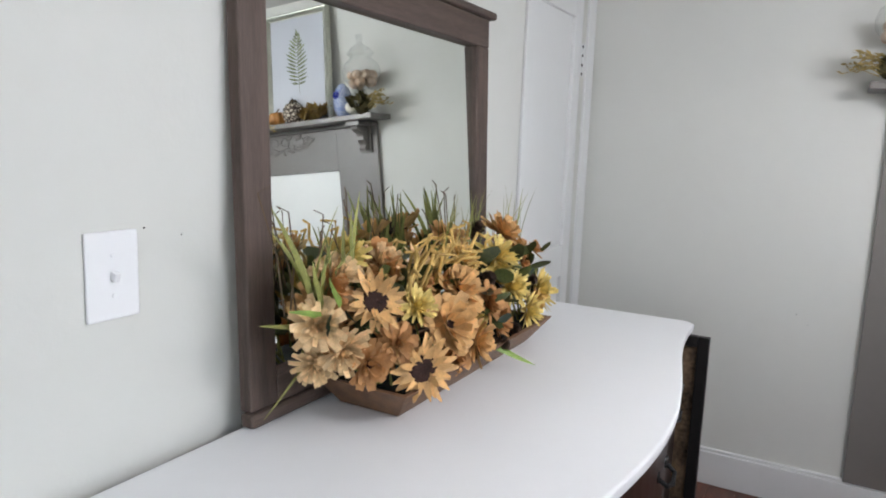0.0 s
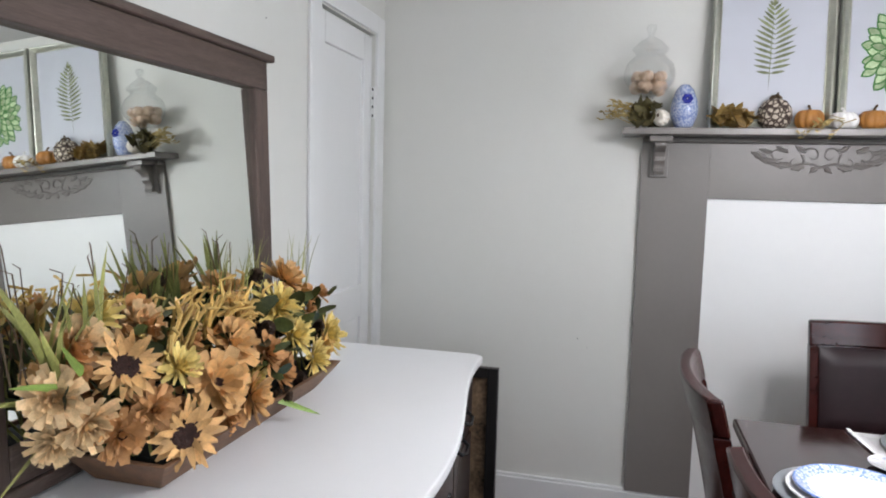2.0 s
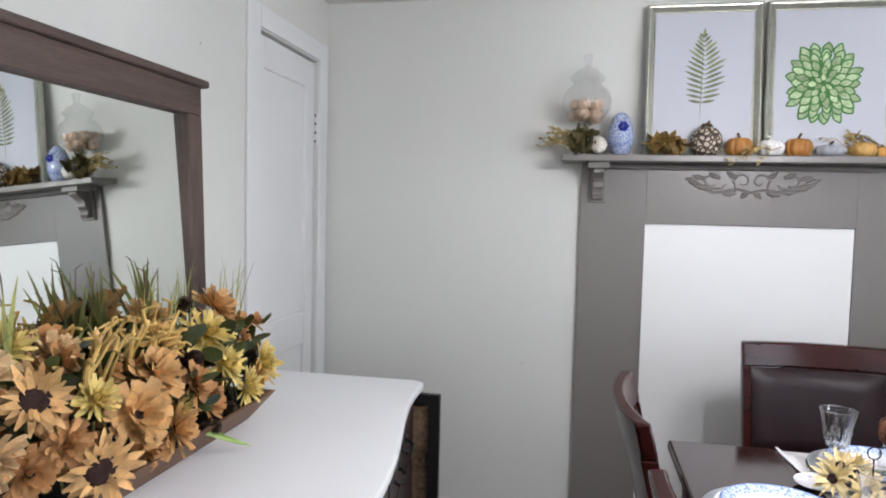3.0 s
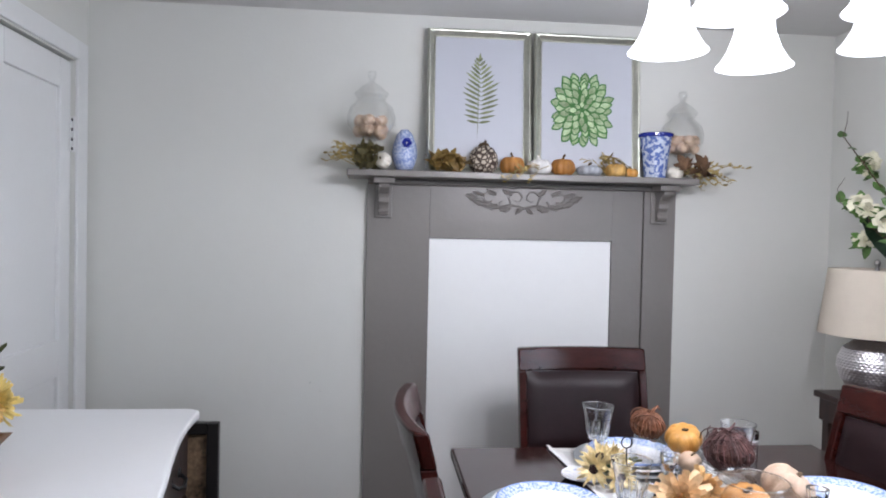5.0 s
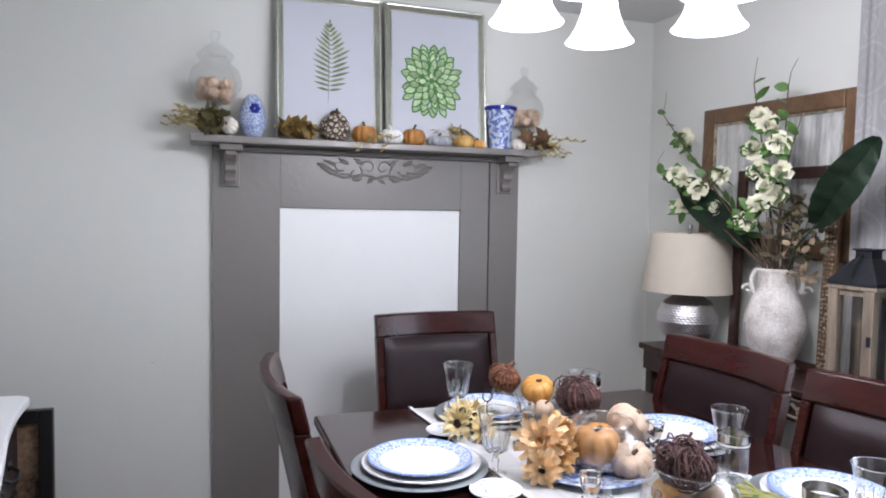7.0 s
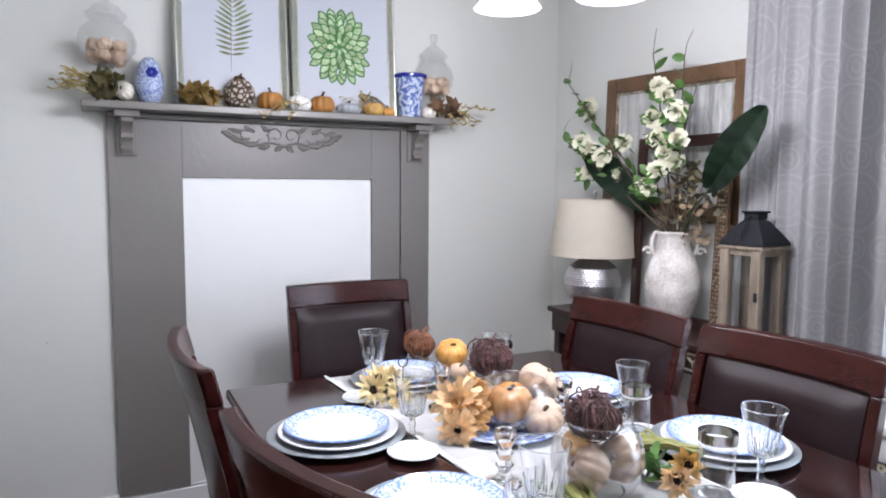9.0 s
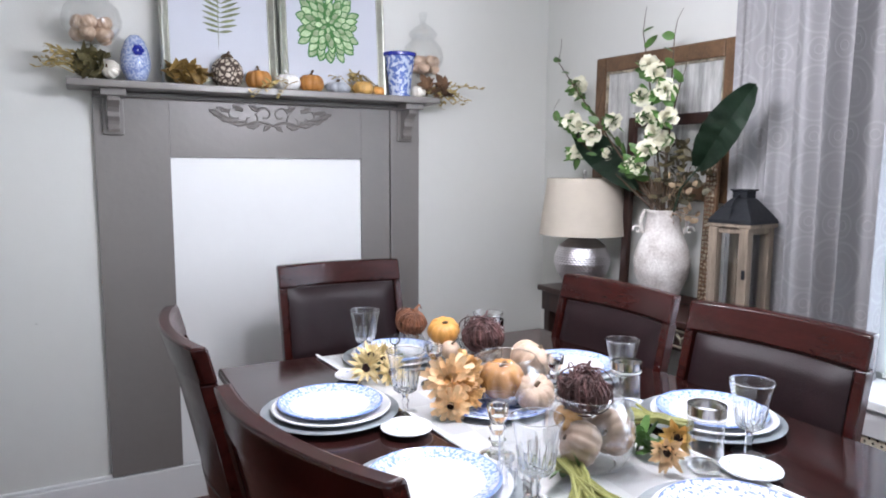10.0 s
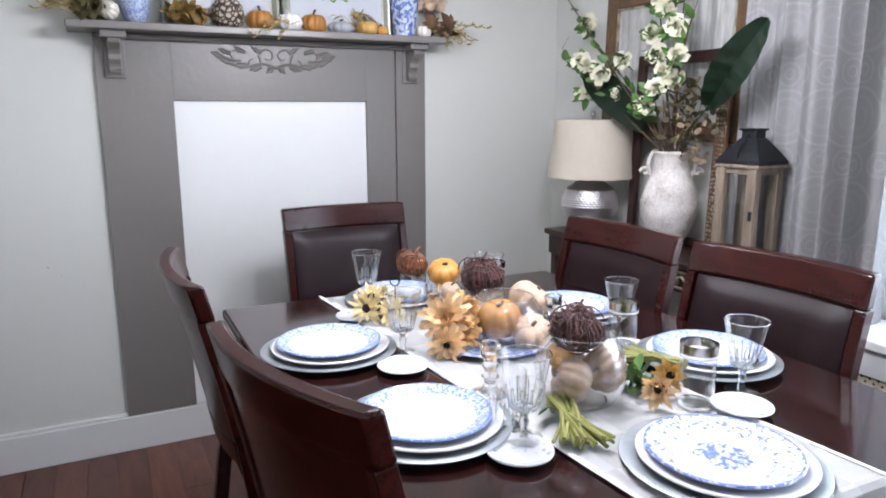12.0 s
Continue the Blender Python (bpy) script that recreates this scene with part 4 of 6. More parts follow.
def medallions(px, pz, ox, oz, stops):
    """Rings round the points of a lattice px by pz metres, from (distance, value) stops."""
    mp = n.new("ShaderNodeMapping")
    mp.inputs["Scale"].default_value, mp.inputs["Location"].default_value = (1 / px, 1 / pz, 0), (ox, oz, 0)
    l.new(tc.outputs["UV"], mp.inputs[0])
    last = mp.outputs[0]
    for op, v in (("FRACTION", None), ("SUBTRACT", (0.5, 0.5, 0)), ("MULTIPLY", (px, pz, 0)), ("LENGTH", None)):
        k = n.new("ShaderNodeVectorMath")
        k.operation = op
        l.new(last, k.inputs[0])
        if v:
            k.inputs[1].default_value = v
        last = k.outputs["Value"] if op == "LENGTH" else k.outputs[0]
    sc = n.new("ShaderNodeMath")
    sc.operation, sc.inputs[1].default_value = "MULTIPLY", 5.0
    l.new(last, sc.inputs[0])
    rp = n.new("ShaderNodeValToRGB")
    els = rp.color_ramp.elements
    els[0].color, els[1].color = (0, 0, 0, 1), (0, 0, 0, 1)
    for d, v in stops:
        els.new(d * 5).color = (v, v, v, 1)
    l.new(sc.outputs[0], rp.inputs[0])
    return rp.outputs[0]


small_ring = medallions(0.088, 0.25, 0.0, 0.0, ((0.010, 0.0), (0.014, 1.0), (0.018, 0.15), (0.028, 0.0), (0.033, 0.9), (0.040, 0.0)))
large_ring = medallions(0.176, 0.25, 0.25, 0.5, ((0.022, 0.0), (0.028, 0.4), (0.036, 0.0), (0.048, 0.0), (0.054, 0.5), (0.060, 0.0), (0.072, 0.0), (0.079, 0.9), (0.086, 0.0)))
mx = n.new("ShaderNodeMath")
mx.operation = "MAXIMUM"
l.new(small_ring, mx.inputs[0])
l.new(large_ring, mx.inputs[1])
rmp = n.new("ShaderNodeValToRGB")
rmp.color_ramp.elements[0].color, rmp.color_ramp.elements[1].color = (0.278, 0.273, 0.278, 1), (0.335, 0.328, 0.330, 1)
l.new(mx.outputs[0], rmp.inputs[0])
l.new(rmp.outputs[0], n["Principled BSDF"].inputs["Base Color"])
bmp = n.new("ShaderNodeBump")
bmp.inputs["Strength"].default_value, bmp.inputs["Distance"].default_value = 0.25, 0.003
l.new(mx.outputs[0], bmp.inputs["Height"])
l.new(bmp.outputs[0], n["Principled BSDF"].inputs["Normal"])


def drape(y0, y1, z0, z1, x, folds, depth, nv=90, nh=10, seed=1):
    """A hanging cloth with uneven folds; its UVs follow the cloth's own length."""
    bm = bmesh.new()
    uvl = bm.loops.layers.uv.new("UVMap")
    rnd = random.Random(seed)
    ph = [rnd.uniform(0, 6.28) for _ in range(4)]
    g, uu, s, prev = {}, [], 0.0, None
    for i in range(nv + 1):
        t = i / nv
        amp = depth * (0.25 + 0.75 * min(1, max(0, 1.6 * (t - 0.22))))
        off = amp * (math.sin(folds * 2 * math.pi * t + ph[0]) + 0.35 * math.sin(folds * 4.7 * math.pi * t + ph[1]))
        y = y0 + (y1 - y0) * t + 0.3 * amp * math.cos(folds * 2 * math.pi * t + ph[0])
        if prev:
            s += math.hypot(y - prev[0], off - prev[1])
        prev = (y, off)
        uu.append(s)
        for j in range(nh + 1):
            h = j / nh
            g[i, j] = bm.verts.new((x - 0.012 + off * (0.85 + 0.25 * (1 - h)) + 0.003 * math.sin(7 * h + 9 * t), y, z0 + (z1 - z0) * h))
    for i in range(nv):
        for j in range(nh):
            f = bm.faces.new((g[i, j], g[i + 1, j], g[i + 1, j + 1], g[i, j + 1]))
            for lp, (a, b) in zip(f.loops, ((i, j), (i + 1, j), (i + 1, j + 1), (i, j + 1))):
                lp[uvl].uv = (uu[a], z0 + (z1 - z0) * b / nh)
    return bm


cur = root("curtain", "light grey curtain with an embossed medallion pattern", "curtain", pose(0, 0, 0))
part("drape", drape(-1.122, -1.64, 0.04, 2.10, XE - 0.062, 5.6, 0.046, 190), CURT, cur, smooth=True)
part("curtain_rod", tube([(XE - 0.06, -1.06, 2.125), (XE - 0.06, -3.0, 2.125)], 0.011, 12), NICKEL, cur, smooth=True)
SHEER = lit_glass("white_sheer", (1, 1, 1), 0.0, 0.45)
SHEER.node_tree.nodes.remove(SHEER.node_tree.nodes["Emission"])
_tl = SHEER.node_tree.nodes.new("ShaderNodeBsdfTranslucent")
_tl.inputs[0].default_value = (0.85, 0.87, 0.9, 1)
SHEER.node_tree.links.new(_tl.outputs[0], SHEER.node_tree.nodes["Mix Shader"].inputs[2])
sh = tagged(part("sheer_curtain", drape(-1.58, -2.78, 0.72, 2.10, XE - 0.012, 9, 0.008, 120, 4, 3), SHEER, smooth=True), "translucent white sheer curtain over the window", "curtain")

rad = root("radiator_cover", "white radiator cover with a pierced beige metal grille", "radiator cover", pose(0, 0, 0))
part("top", box(2.69, 2.905, -2.9, -1.52, 0.675, 0.70), TRIM, rad, bevel=0.004)
BEIGE = mat("beige_grille_metal", (0.58, 0.53, 0.40), 0.5, vary=0.1, scale=20)
part("frame", box(2.705, 2.90, -1.56, -1.53, 0.0, 0.6745), TRIM, rad, bevel=0.003)
part("frame", box(2.705, 2.725, -2.9, -1.561, 0.60, 0.6745), TRIM, rad, bevel=0.003)
bm = bmesh.new()
P = 0.022
for i in range(120):
    y = -1.572 - P * 0.5 * i
    for j in range(25):
        z = 0.595 - P * j
        o = 0 if i % 2 else P / 2
        vs = [bm.verts.new((2.712, y + P * 0.5 * a, z + o + P * 0.5 * b)) for a, b in ((-1, 0), (0, 1), (1, 0), (0, -1))]
        vi = [bm.verts.new((2.712, y + P * 0.2 * a, z + o + P * 0.2 * b)) for a, b in ((-1, 0), (0, 1), (1, 0), (0, -1))]
        for k in range(4):
            bm.faces.new((vs[k], vs[(k + 1) % 4], vi[(k + 1) % 4], vi[k]))
tagged(part("grille", bm, BEIGE, rad, "pierced beige metal lattice"), kind="stuff")
# black sheet put in for the shaded hollow behind the grille
part("hollow_shade_sheet", box(2.73, 2.74, -2.9, -1.561, 0.02, 0.6), BLACK, rad)

# ---- what stands on the mantel ----
MZ = 1.5605


def pumpkin(name, label, x, y, z, r, h, material, stem_mat, ribs=10, tilt=(0, 0), group="", parent=None, rib=0.09, stem_h=0.3, mid=0.0):
    """A ribbed pumpkin with a crooked stem."""
    n_, seg = 10, ribs * 6
    bm = bmesh.new()
    rings = []
    for j in range(1, n_):
        t = math.pi * j / n_
        ring = []
        for i in range(seg):
            a = 2 * math.pi * i / seg
            groove = 1 - rib * (1 - abs(math.cos(ribs * a / 2))) ** 2 * 1.6
            rr = r * math.sin(t) ** 0.75 * groove
            zz = h / 2 - h / 2 * math.cos(t)
            zz -= (0.16 * h) * max(0, 1 - (rr / r) * 1.7) * (1 if t > 1.57 else -0.6)
            ring.append(bm.verts.new((rr * math.cos(a), rr * math.sin(a), zz)))
        rings.append(ring)
    for a_, b_ in zip(rings, rings[1:]):
        for i in range(seg):
            bm.faces.new((a_[i], a_[(i + 1) % seg], b_[(i + 1) % seg], b_[i]))
    bm.faces.new(rings[0])
    bm.faces.new(rings[-1])
    zlow = min(v.co.z for v in bm.verts)
    bmesh.ops.translate(bm, verts=bm.verts, vec=(0, 0, -zlow))
    m = pose(x, y, z, tilt[0], tilt[1], (x * 977) % 360) @ pose(0, 0, -mid)
    if parent is None:
        p = root(name, label, "pumpkin", m, group)
        part("body", bm, material, p, smooth=True, auto=0)
    else:
        p = part(name, bm, material, parent, label, smooth=True, auto=0)
        p.matrix_basis = m
    st = h * stem_h
    z0 = h * 0.86 - zlow
    if stem_h:
        part("stem", tube([(0, 0, z0 - 0.06 * h), (0.02 * r, 0, z0 + 0.4 * st), (0.12 * r, 0.05 * r, z0 + 0.8 * st), (0.25 * r, 0.1 * r, z0 + st)], r * 0.13, 7, r * 0.08), stem_mat, p, smooth=True)
    return p


ORANGEP = mat("orange_pumpkin_skin", (0.38, 0.165, 0.035), 0.5, vary=0.2, scale=25, bump=0.1)
OCHRE = mat("ochre_pumpkin_skin", (0.55, 0.27, 0.06), 0.45, vary=0.2, scale=25, bump=0.1)
AMBER = mat("glazed_amber_pumpkin", (0.46, 0.22, 0.065), 0.12, vary=0.2, scale=15, coat=0.6)
PALEP = mat("pale_pink_gourd_skin", (0.52, 0.36, 0.25), 0.5, vary=0.14, scale=30, bump=0.12, color2=(0.62, 0.47, 0.35))
TANP = mat("dusky_tan_pumpkin_skin", (0.36, 0.245, 0.175), 0.5, vary=0.16, scale=30, bump=0.12, color2=(0.46, 0.34, 0.25))
WHITEP = mat("white_gourd_skin", (0.70, 0.66, 0.58), 0.5, vary=0.1, scale=30, bump=0.1)
GLAZEW = mat("white_glazed_ceramic", (0.75, 0.74, 0.72), 0.12, vary=0.04, coat=0.5)
GREYP = mat("blue_grey_gourd_skin", (0.33, 0.35, 0.38), 0.5, vary=0.12, scale=25)
STEMD = mat("dry_brown_stem", (0.10, 0.065, 0.035), 0.8, vary=0.3, bump=0.3)
GOURD = mat("striped_yellow_gourd", (0.50, 0.30, 0.09), 0.5, vary=0.4, scale=14, stretch=(4, 4, 1))


def patterned(name, base, ink, scale, lo, hi, rough=0.2, kind="noise", base2=None):
    """Glazed ware with ink-like marks."""
    m = bpy.data.materials.new(name)
    m.use_nodes = True
    n, l = m.node_tree.nodes, m.node_tree.links
    b = n["Principled BSDF"]
    b.inputs["Roughness"].default_value = rough
    b.inputs["Coat Weight"].default_value = 0.4
    tc = n.new("ShaderNodeTexCoord")
    if kind == "noise":
        t = n.new("ShaderNodeTexNoise")
        t.inputs["Detail"].default_value = 4
        out = t.outputs[0]
    else:
        t = n.new("ShaderNodeTexVoronoi")
        t.feature = "DISTANCE_TO_EDGE"
        out = t.outputs["Distance"]
    t.inputs["Scale"].default_value = scale
    l.new(tc.outputs["Object"], t.inputs["Vector"])
    r = n.new("ShaderNodeValToRGB")
    r.color_ramp.elements[0].position, r.color_ramp.elements[1].position = lo, hi
    r.color_ramp.elements[0].color, r.color_ramp.elements[1].color = (*base, 1), (*ink, 1)
    l.new(out, r.inputs[0])
    l.new(r.outputs[0], b.inputs["Base Color"])
    return m


BLUEW = patterned("blue_white_floral_glaze", (0.46, 0.52, 0.64), (0.08, 0.13, 0.36), 70, 0.46, 0.55)
BLUEEGG = patterned("blue_white_dense_glaze", (0.44, 0.50, 0.63), (0.17, 0.23, 0.46), 150, 0.44, 0.58)
WOVEN = patterned("woven_cream_brown_cord", (0.045, 0.028, 0.02), (0.50, 0.43, 0.34), 62, 0.10, 0.22, 0.8, "voronoi")
INK = mat("cobalt_blue_glaze", (0.012, 0.02, 0.22), 0.2, vary=0.3, scale=60)

egg = root("ceramic_egg", "blue and white glazed ceramic egg with cobalt flower", "ornament", pose(1.138, -0.085, MZ))
part("body", lathe([(0.0, 0.0), (0.022, 0.0), (0.034, 0.012), (0.046, 0.045), (0.049, 0.07), (0.044, 0.105), (0.031, 0.14), (0.015, 0.158), (0.0, 0.162)], 36), BLUEEGG, egg, smooth=True, auto=0)
bm = bmesh.new()
for k in range(6):
    a = k * 1.047
    lathe_into(bm, [(0.0, 0.0), (0.009, 0.001), (0.006, 0.003), (0.0, 0.004)], 10, aim(Vector((0.006 + 0.011 * math.cos(a), -0.0455, 0.104 + 0.011 * math.sin(a))), (0.1, -1, 0.35)))
part("flower", bm, INK, egg, "raised cobalt blue flower")

pot = root("ceramic_pot", "blue and white floral ceramic planter", "pot", pose(2.122, -0.09, MZ))
part("body", shell([(0.040, 0.0), (0.043, 0.004), (0.043, 0.012), (0.050, 0.07), (0.058, 0.13), (0.064, 0.17), (0.066, 0.175)], 0.004, 40), BLUEW, pot, smooth=True)
part("rim_band", open_lathe([(0.0645, 0.160), (0.0675, 0.162), (0.0682, 0.174), (0.0655, 0.176), (0.0645, 0.160)], 40), INK, pot, "cobalt blue rim band", smooth=True)

wov = root("woven_pumpkin", "round cord-wrapped pumpkin in cream and brown", "pumpkin", pose(1.44, -0.095, MZ))
bm = lathe([(0.0, 0.0), (0.03, 0.0), (0.05, 0.018), (0.057, 0.045), (0.052, 0.075), (0.036, 0.098), (0.016, 0.106), (0.0, 0.104)], 40, None, 8, 0.03)
part("body", bm, WOVEN, wov, smooth=True, auto=0)
bm = tube([(0, 0, 0.10), (0.002, 0, 0.115), (0.008, 0, 0.128)], 0.007, 7, 0.004)
for k in range(6):
    a = k * 1.05
    tube_into(bm, [(0, 0, 0.112), (0.012 * math.cos(a), 0.012 * math.sin(a), 0.116), (0.02 * math.cos(a), 0.02 * math.sin(a), 0.106)], 0.004, 5)
part("stem", bm, STEMD, wov, "knotted dark stem", smooth=True)

pumpkin("mini_pumpkin", "small orange pumpkin on the mantel beside white one", 1.552, -0.095, MZ, 0.049, 0.076, ORANGEP, STEMD)
pumpkin("mini_pumpkin", "small orange pumpkin on the mantel beside grey one", 1.752, -0.09, MZ, 0.048, 0.074, ORANGEP, STEMD)
pumpkin("ceramic_pumpkin", "small white glazed ceramic pumpkin on the mantel", 1.652, -0.125, MZ, 0.047, 0.064, GLAZEW, GLAZEW)
pumpkin("grey_gourd", "flat blue-grey mini pumpkin on the mantel", 1.857, -0.09, MZ, 0.052, 0.05, GREYP, STEMD)
pumpkin("striped_gourd", "round yellow striped gourd on the mantel", 1.962, -0.095, MZ, 0.041, 0.060, GOURD, STEMD, 6, rib=0.03, stem_h=0.0)
pumpkin("small_gourd", "small ochre gourd beside the blue pot", 2.028, -0.085, MZ, 0.028, 0.042, OCHRE, STEMD)
pumpkin("white_gourd", "small white mini pumpkin near the glass jar", 2.196, -0.115, MZ, 0.030, 0.052, WHITEP, STEMD)
gw = pumpkin("white_gourd", "small white mini pumpkin lying beside the egg", 1.070, -0.112, MZ + 0.006, 0.031, 0.05, WHITEP, STEMD, tilt=(75, 0))
gw.location.z = MZ + 0.030


def apothecary_jar(x, y, label, s=1.0, foot=0.115):
    """A footed lidded glass jar with pale mini pumpkins in it."""
    j = root("apothecary_jar", label, "jar", pose(x, y, MZ), "glass jars on the mantel")
    f = foot
    part("foot", lathe([(0.0, 0.0), (0.045, 0.0), (0.046, 0.006), (0.018, 0.02), (0.010, 0.04), (0.009, f - 0.02), (0.02, f), (0.0, f)], 28), JARG, j, smooth=True)
    part("bowl", open_lathe([(0.0, f), (0.022, f), (0.05 * s, f + 0.018), (0.072 * s, f + 0.055), (0.075 * s, f + 0.085), (0.066 * s, f + 0.12), (0.045 * s, f + 0.142), (0.040 * s, f + 0.152), (0.050 * s, f + 0.164), (0.049 * s, f + 0.168)], 36), JARG, j, smooth=True)
    part("lid", open_lathe([(0.053 * s, f + 0.169), (0.053 * s, f + 0.174), (0.046 * s, f + 0.177), (0.032 * s, f + 0.198), (0.014, f + 0.212), (0.009, f + 0.222), (0.017, f + 0.240), (0.015, f + 0.256), (0.0, f + 0.266)], 32), JARG, j, "domed glass lid with a knob", smooth=True)
    r_ = random.Random(int(x * 100))
    for k in range(13):
        a = 2 * math.pi * k / 6 + (0.5 if k > 5 else 0)
        rr = 0.036 * s if k < 6 else (0.040 * s if k < 12 else 0.0)
        zz = f + (0.018 if k < 6 else 0.046) * (0.6 + 0.4 * s)
        pumpkin("mini_gourd", "", rr * math.cos(a), rr * math.sin(a), zz, 0.0215 * s, 0.035 * s, PALEP, STEMD, 8, (r_.uniform(-50, 50), r_.uniform(-50, 50)), parent=j, stem_h=0.12)
    return j


apothecary_jar(1.010, -0.095, "clear glass apothecary jar filled with pale mini pumpkins", 1.22)
apothecary_jar(2.232, -0.08, "clear glass jar of pale gourds behind the blue pot", 1.12, 0.09)

LEAFA = mat("dried_autumn_leaf", (0.29, 0.17, 0.04), 0.7, vary=0.4, scale=14, island=0.45, color2=(0.33, 0.22, 0.06))
LEAFB = mat("brown_dry_leaf", (0.12, 0.065, 0.032), 0.8, vary=0.4, scale=14, island=0.4)
STRAW = mat("straw_sprig", (0.34, 0.26, 0.10), 0.8, vary=0.3, island=0.3)


def leaf_cluster(label, x0, x1, y, z, n_leaf, material, sprigs, seed, spread=0.05, height=0.07):
    r_ = random.Random(seed)
    c = root("dried_leaves", label, "dried leaves", pose(0, 0, 0))
    for k in range(n_leaf):
        p = Vector((r_.uniform(x0, x1), y + r_.uniform(-0.045, 0.03), z + r_.uniform(0.004, height * 0.7)))
        d = Vector((r_.uniform(-1, 1), r_.uniform(-1, 0.2), r_.uniform(-0.1, 0.9)))
        bm = bmesh.new()
        m = aim(p, d) @ pose(0, 0, 0, 0, -90, r_.uniform(0, 360))
        L = r_.uniform(0.045, 0.072)
        for a, s in ((0, 1.0), (38, 0.75), (-38, 0.75), (78, 0.5), (-78, 0.5)):
            petal_into(bm, m @ pose(0, 0, 0, 0, 0, a), L * s, L * s * 0.26, 0.35, r_.uniform(-0.3, 0.5), 0.0, 0, 3)
        zmin = min(v.co.z for v in bm.verts)
        if zmin < z + 0.002 and x0 > 0.99 and x1 < 2.25:
            bmesh.ops.translate(bm, verts=bm.verts, vec=(0, 0, z + 0.002 - zmin))
        part("leaf", bm, material, c)
    if sprigs:
        bm = bmesh.new()
        for k in range(sprigs[0]):
            b = Vector((r_.uniform(x0, x1), y + r_.uniform(-0.03, 0.02), z + r_.uniform(0.015, 0.03)))
            e = b + Vector((sprigs[1] * r_.uniform(0.05, 0.14), r_.uniform(-0.04, 0.03), r_.uniform(sprigs[2], sprigs[3])))
            mid = (b + e) / 2 + Vector((0, 0, 0.018))
            tube_into(bm, [b, mid, e], 0.0018, 5, 0.001)
            for q in range(5):
                pp = mid.lerp(e, q / 4)
                petal_into(bm, aim(pp, (sprigs[1], r_.uniform(-1, 1), r_.uniform(-0.6, 1))) @ pose(0, 0, 0, 0, -90, r_.uniform(0, 360)), r_.uniform(0.014, 0.026), 0.0045, 0.3, 0.3, 0.0, 0, 3)
        tagged(part("sprigs", bm, STRAW, c, "thin straw-coloured sprigs"), kind="stuff")
    return c


leaf_cluster("olive and brown dried leaf spray at the mantel's end", 0.945, 1.05, -0.12, MZ, 20, mat("olive_dry_leaf", (0.10, 0.085, 0.03), 0.7, vary=0.4, scale=14, island=0.4), (22, -1, 0.0, 0.075), 11, height=0.10)
leaf_cluster("golden autumn leaves lying beside the ceramic egg", 1.215, 1.36, -0.105, MZ, 20, LEAFA, None, 12, height=0.075)
leaf_cluster("golden plume and leaves behind the striped gourd", 1.92, 2.05, -0.06, MZ, 9, LEAFA, (16, -1, 0.03, 0.06), 13, height=0.11)
leaf_cluster("brown dried leaf spray drooping off the mantel's end", 2.215, 2.33, -0.12, MZ, 17, LEAFB, (20, 1, -0.07, 0.03), 14, height=0.06)
leaf_cluster("thin dry sprig hanging over the mantel edge", 1.60, 1.67, -0.175, MZ, 0, LEAFA, (5, -1, -0.06, -0.02), 15, height=0.02)
pumpkin("ochre_gourd", "small ochre gourd among golden leaves", 1.328, -0.085, MZ + 0.0, 0.034, 0.075, OCHRE, STEMD, 6, rib=0.03, stem_h=0.0)

# botanical prints: fern frond and rosette, flat on the paper
FERN = mat("fern_green_ink", (0.17, 0.19, 0.095), 0.7, vary=0.3, scale=30, island=0.3)
ROSA = mat("succulent_pale_green_ink", (0.27, 0.40, 0.18), 0.7, vary=0.25, scale=40, island=0.3, color2=(0.47, 0.58, 0.36))
ROSD = mat("succulent_dark_green_ink", (0.05, 0.17, 0.04), 0.7, vary=0.2, scale=30)


def flat_leaf(bm, cx, cz, ang, L, w, y, n=6):
    ca, sa = math.cos(ang), math.sin(ang)
    left, right = [], []
    for i in range(n + 1):
        t = i / n
        ww = w * math.sin(math.pi * (0.02 + 0.96 * t)) ** 0.7 * (1 - 0.25 * t)
        px, pz = cx + ca * L * t, cz + sa * L * t
        left.append(bm.verts.new((px - sa * ww, y, pz + ca * ww)))
        right.append(bm.verts.new((px + sa * ww, y, pz - ca * ww)))
    bm.faces.new(left + right[::-1])


bm = bmesh.new()
fx, f0, f1 = -0.003, 0.165, 0.455
jf = random.Random(31)
for i in range(15):
    t = i / 14
    z = f0 + 0.035 + (f1 - f0 - 0.05) * t
    L = 0.073 * math.sin(math.pi * (0.22 + 0.74 * t)) ** 0.8 + 0.006
    for s in (-1, 1):
        flat_leaf(bm, fx + 0.01 * math.sin(3 * t), z, math.pi / 2 - s * radians(80 - 40 * t), L * jf.uniform(0.82, 1.08), 0.0058, 0.0032 - 0.00002 * i)
flat_leaf(bm, fx + 0.002, f1 - 0.02, radians(84), 0.04, 0.006, 0.0031)
flat_leaf(bm, fx - 0.004, f0 - 0.03, radians(89), 0.28, 0.0018, 0.0028)
part("fern_drawing", bm, FERN, PRINT_A, "green fern frond drawing")
bd, bl = bmesh.new(), bmesh.new()
k_ = 0
jit = random.Random(9)
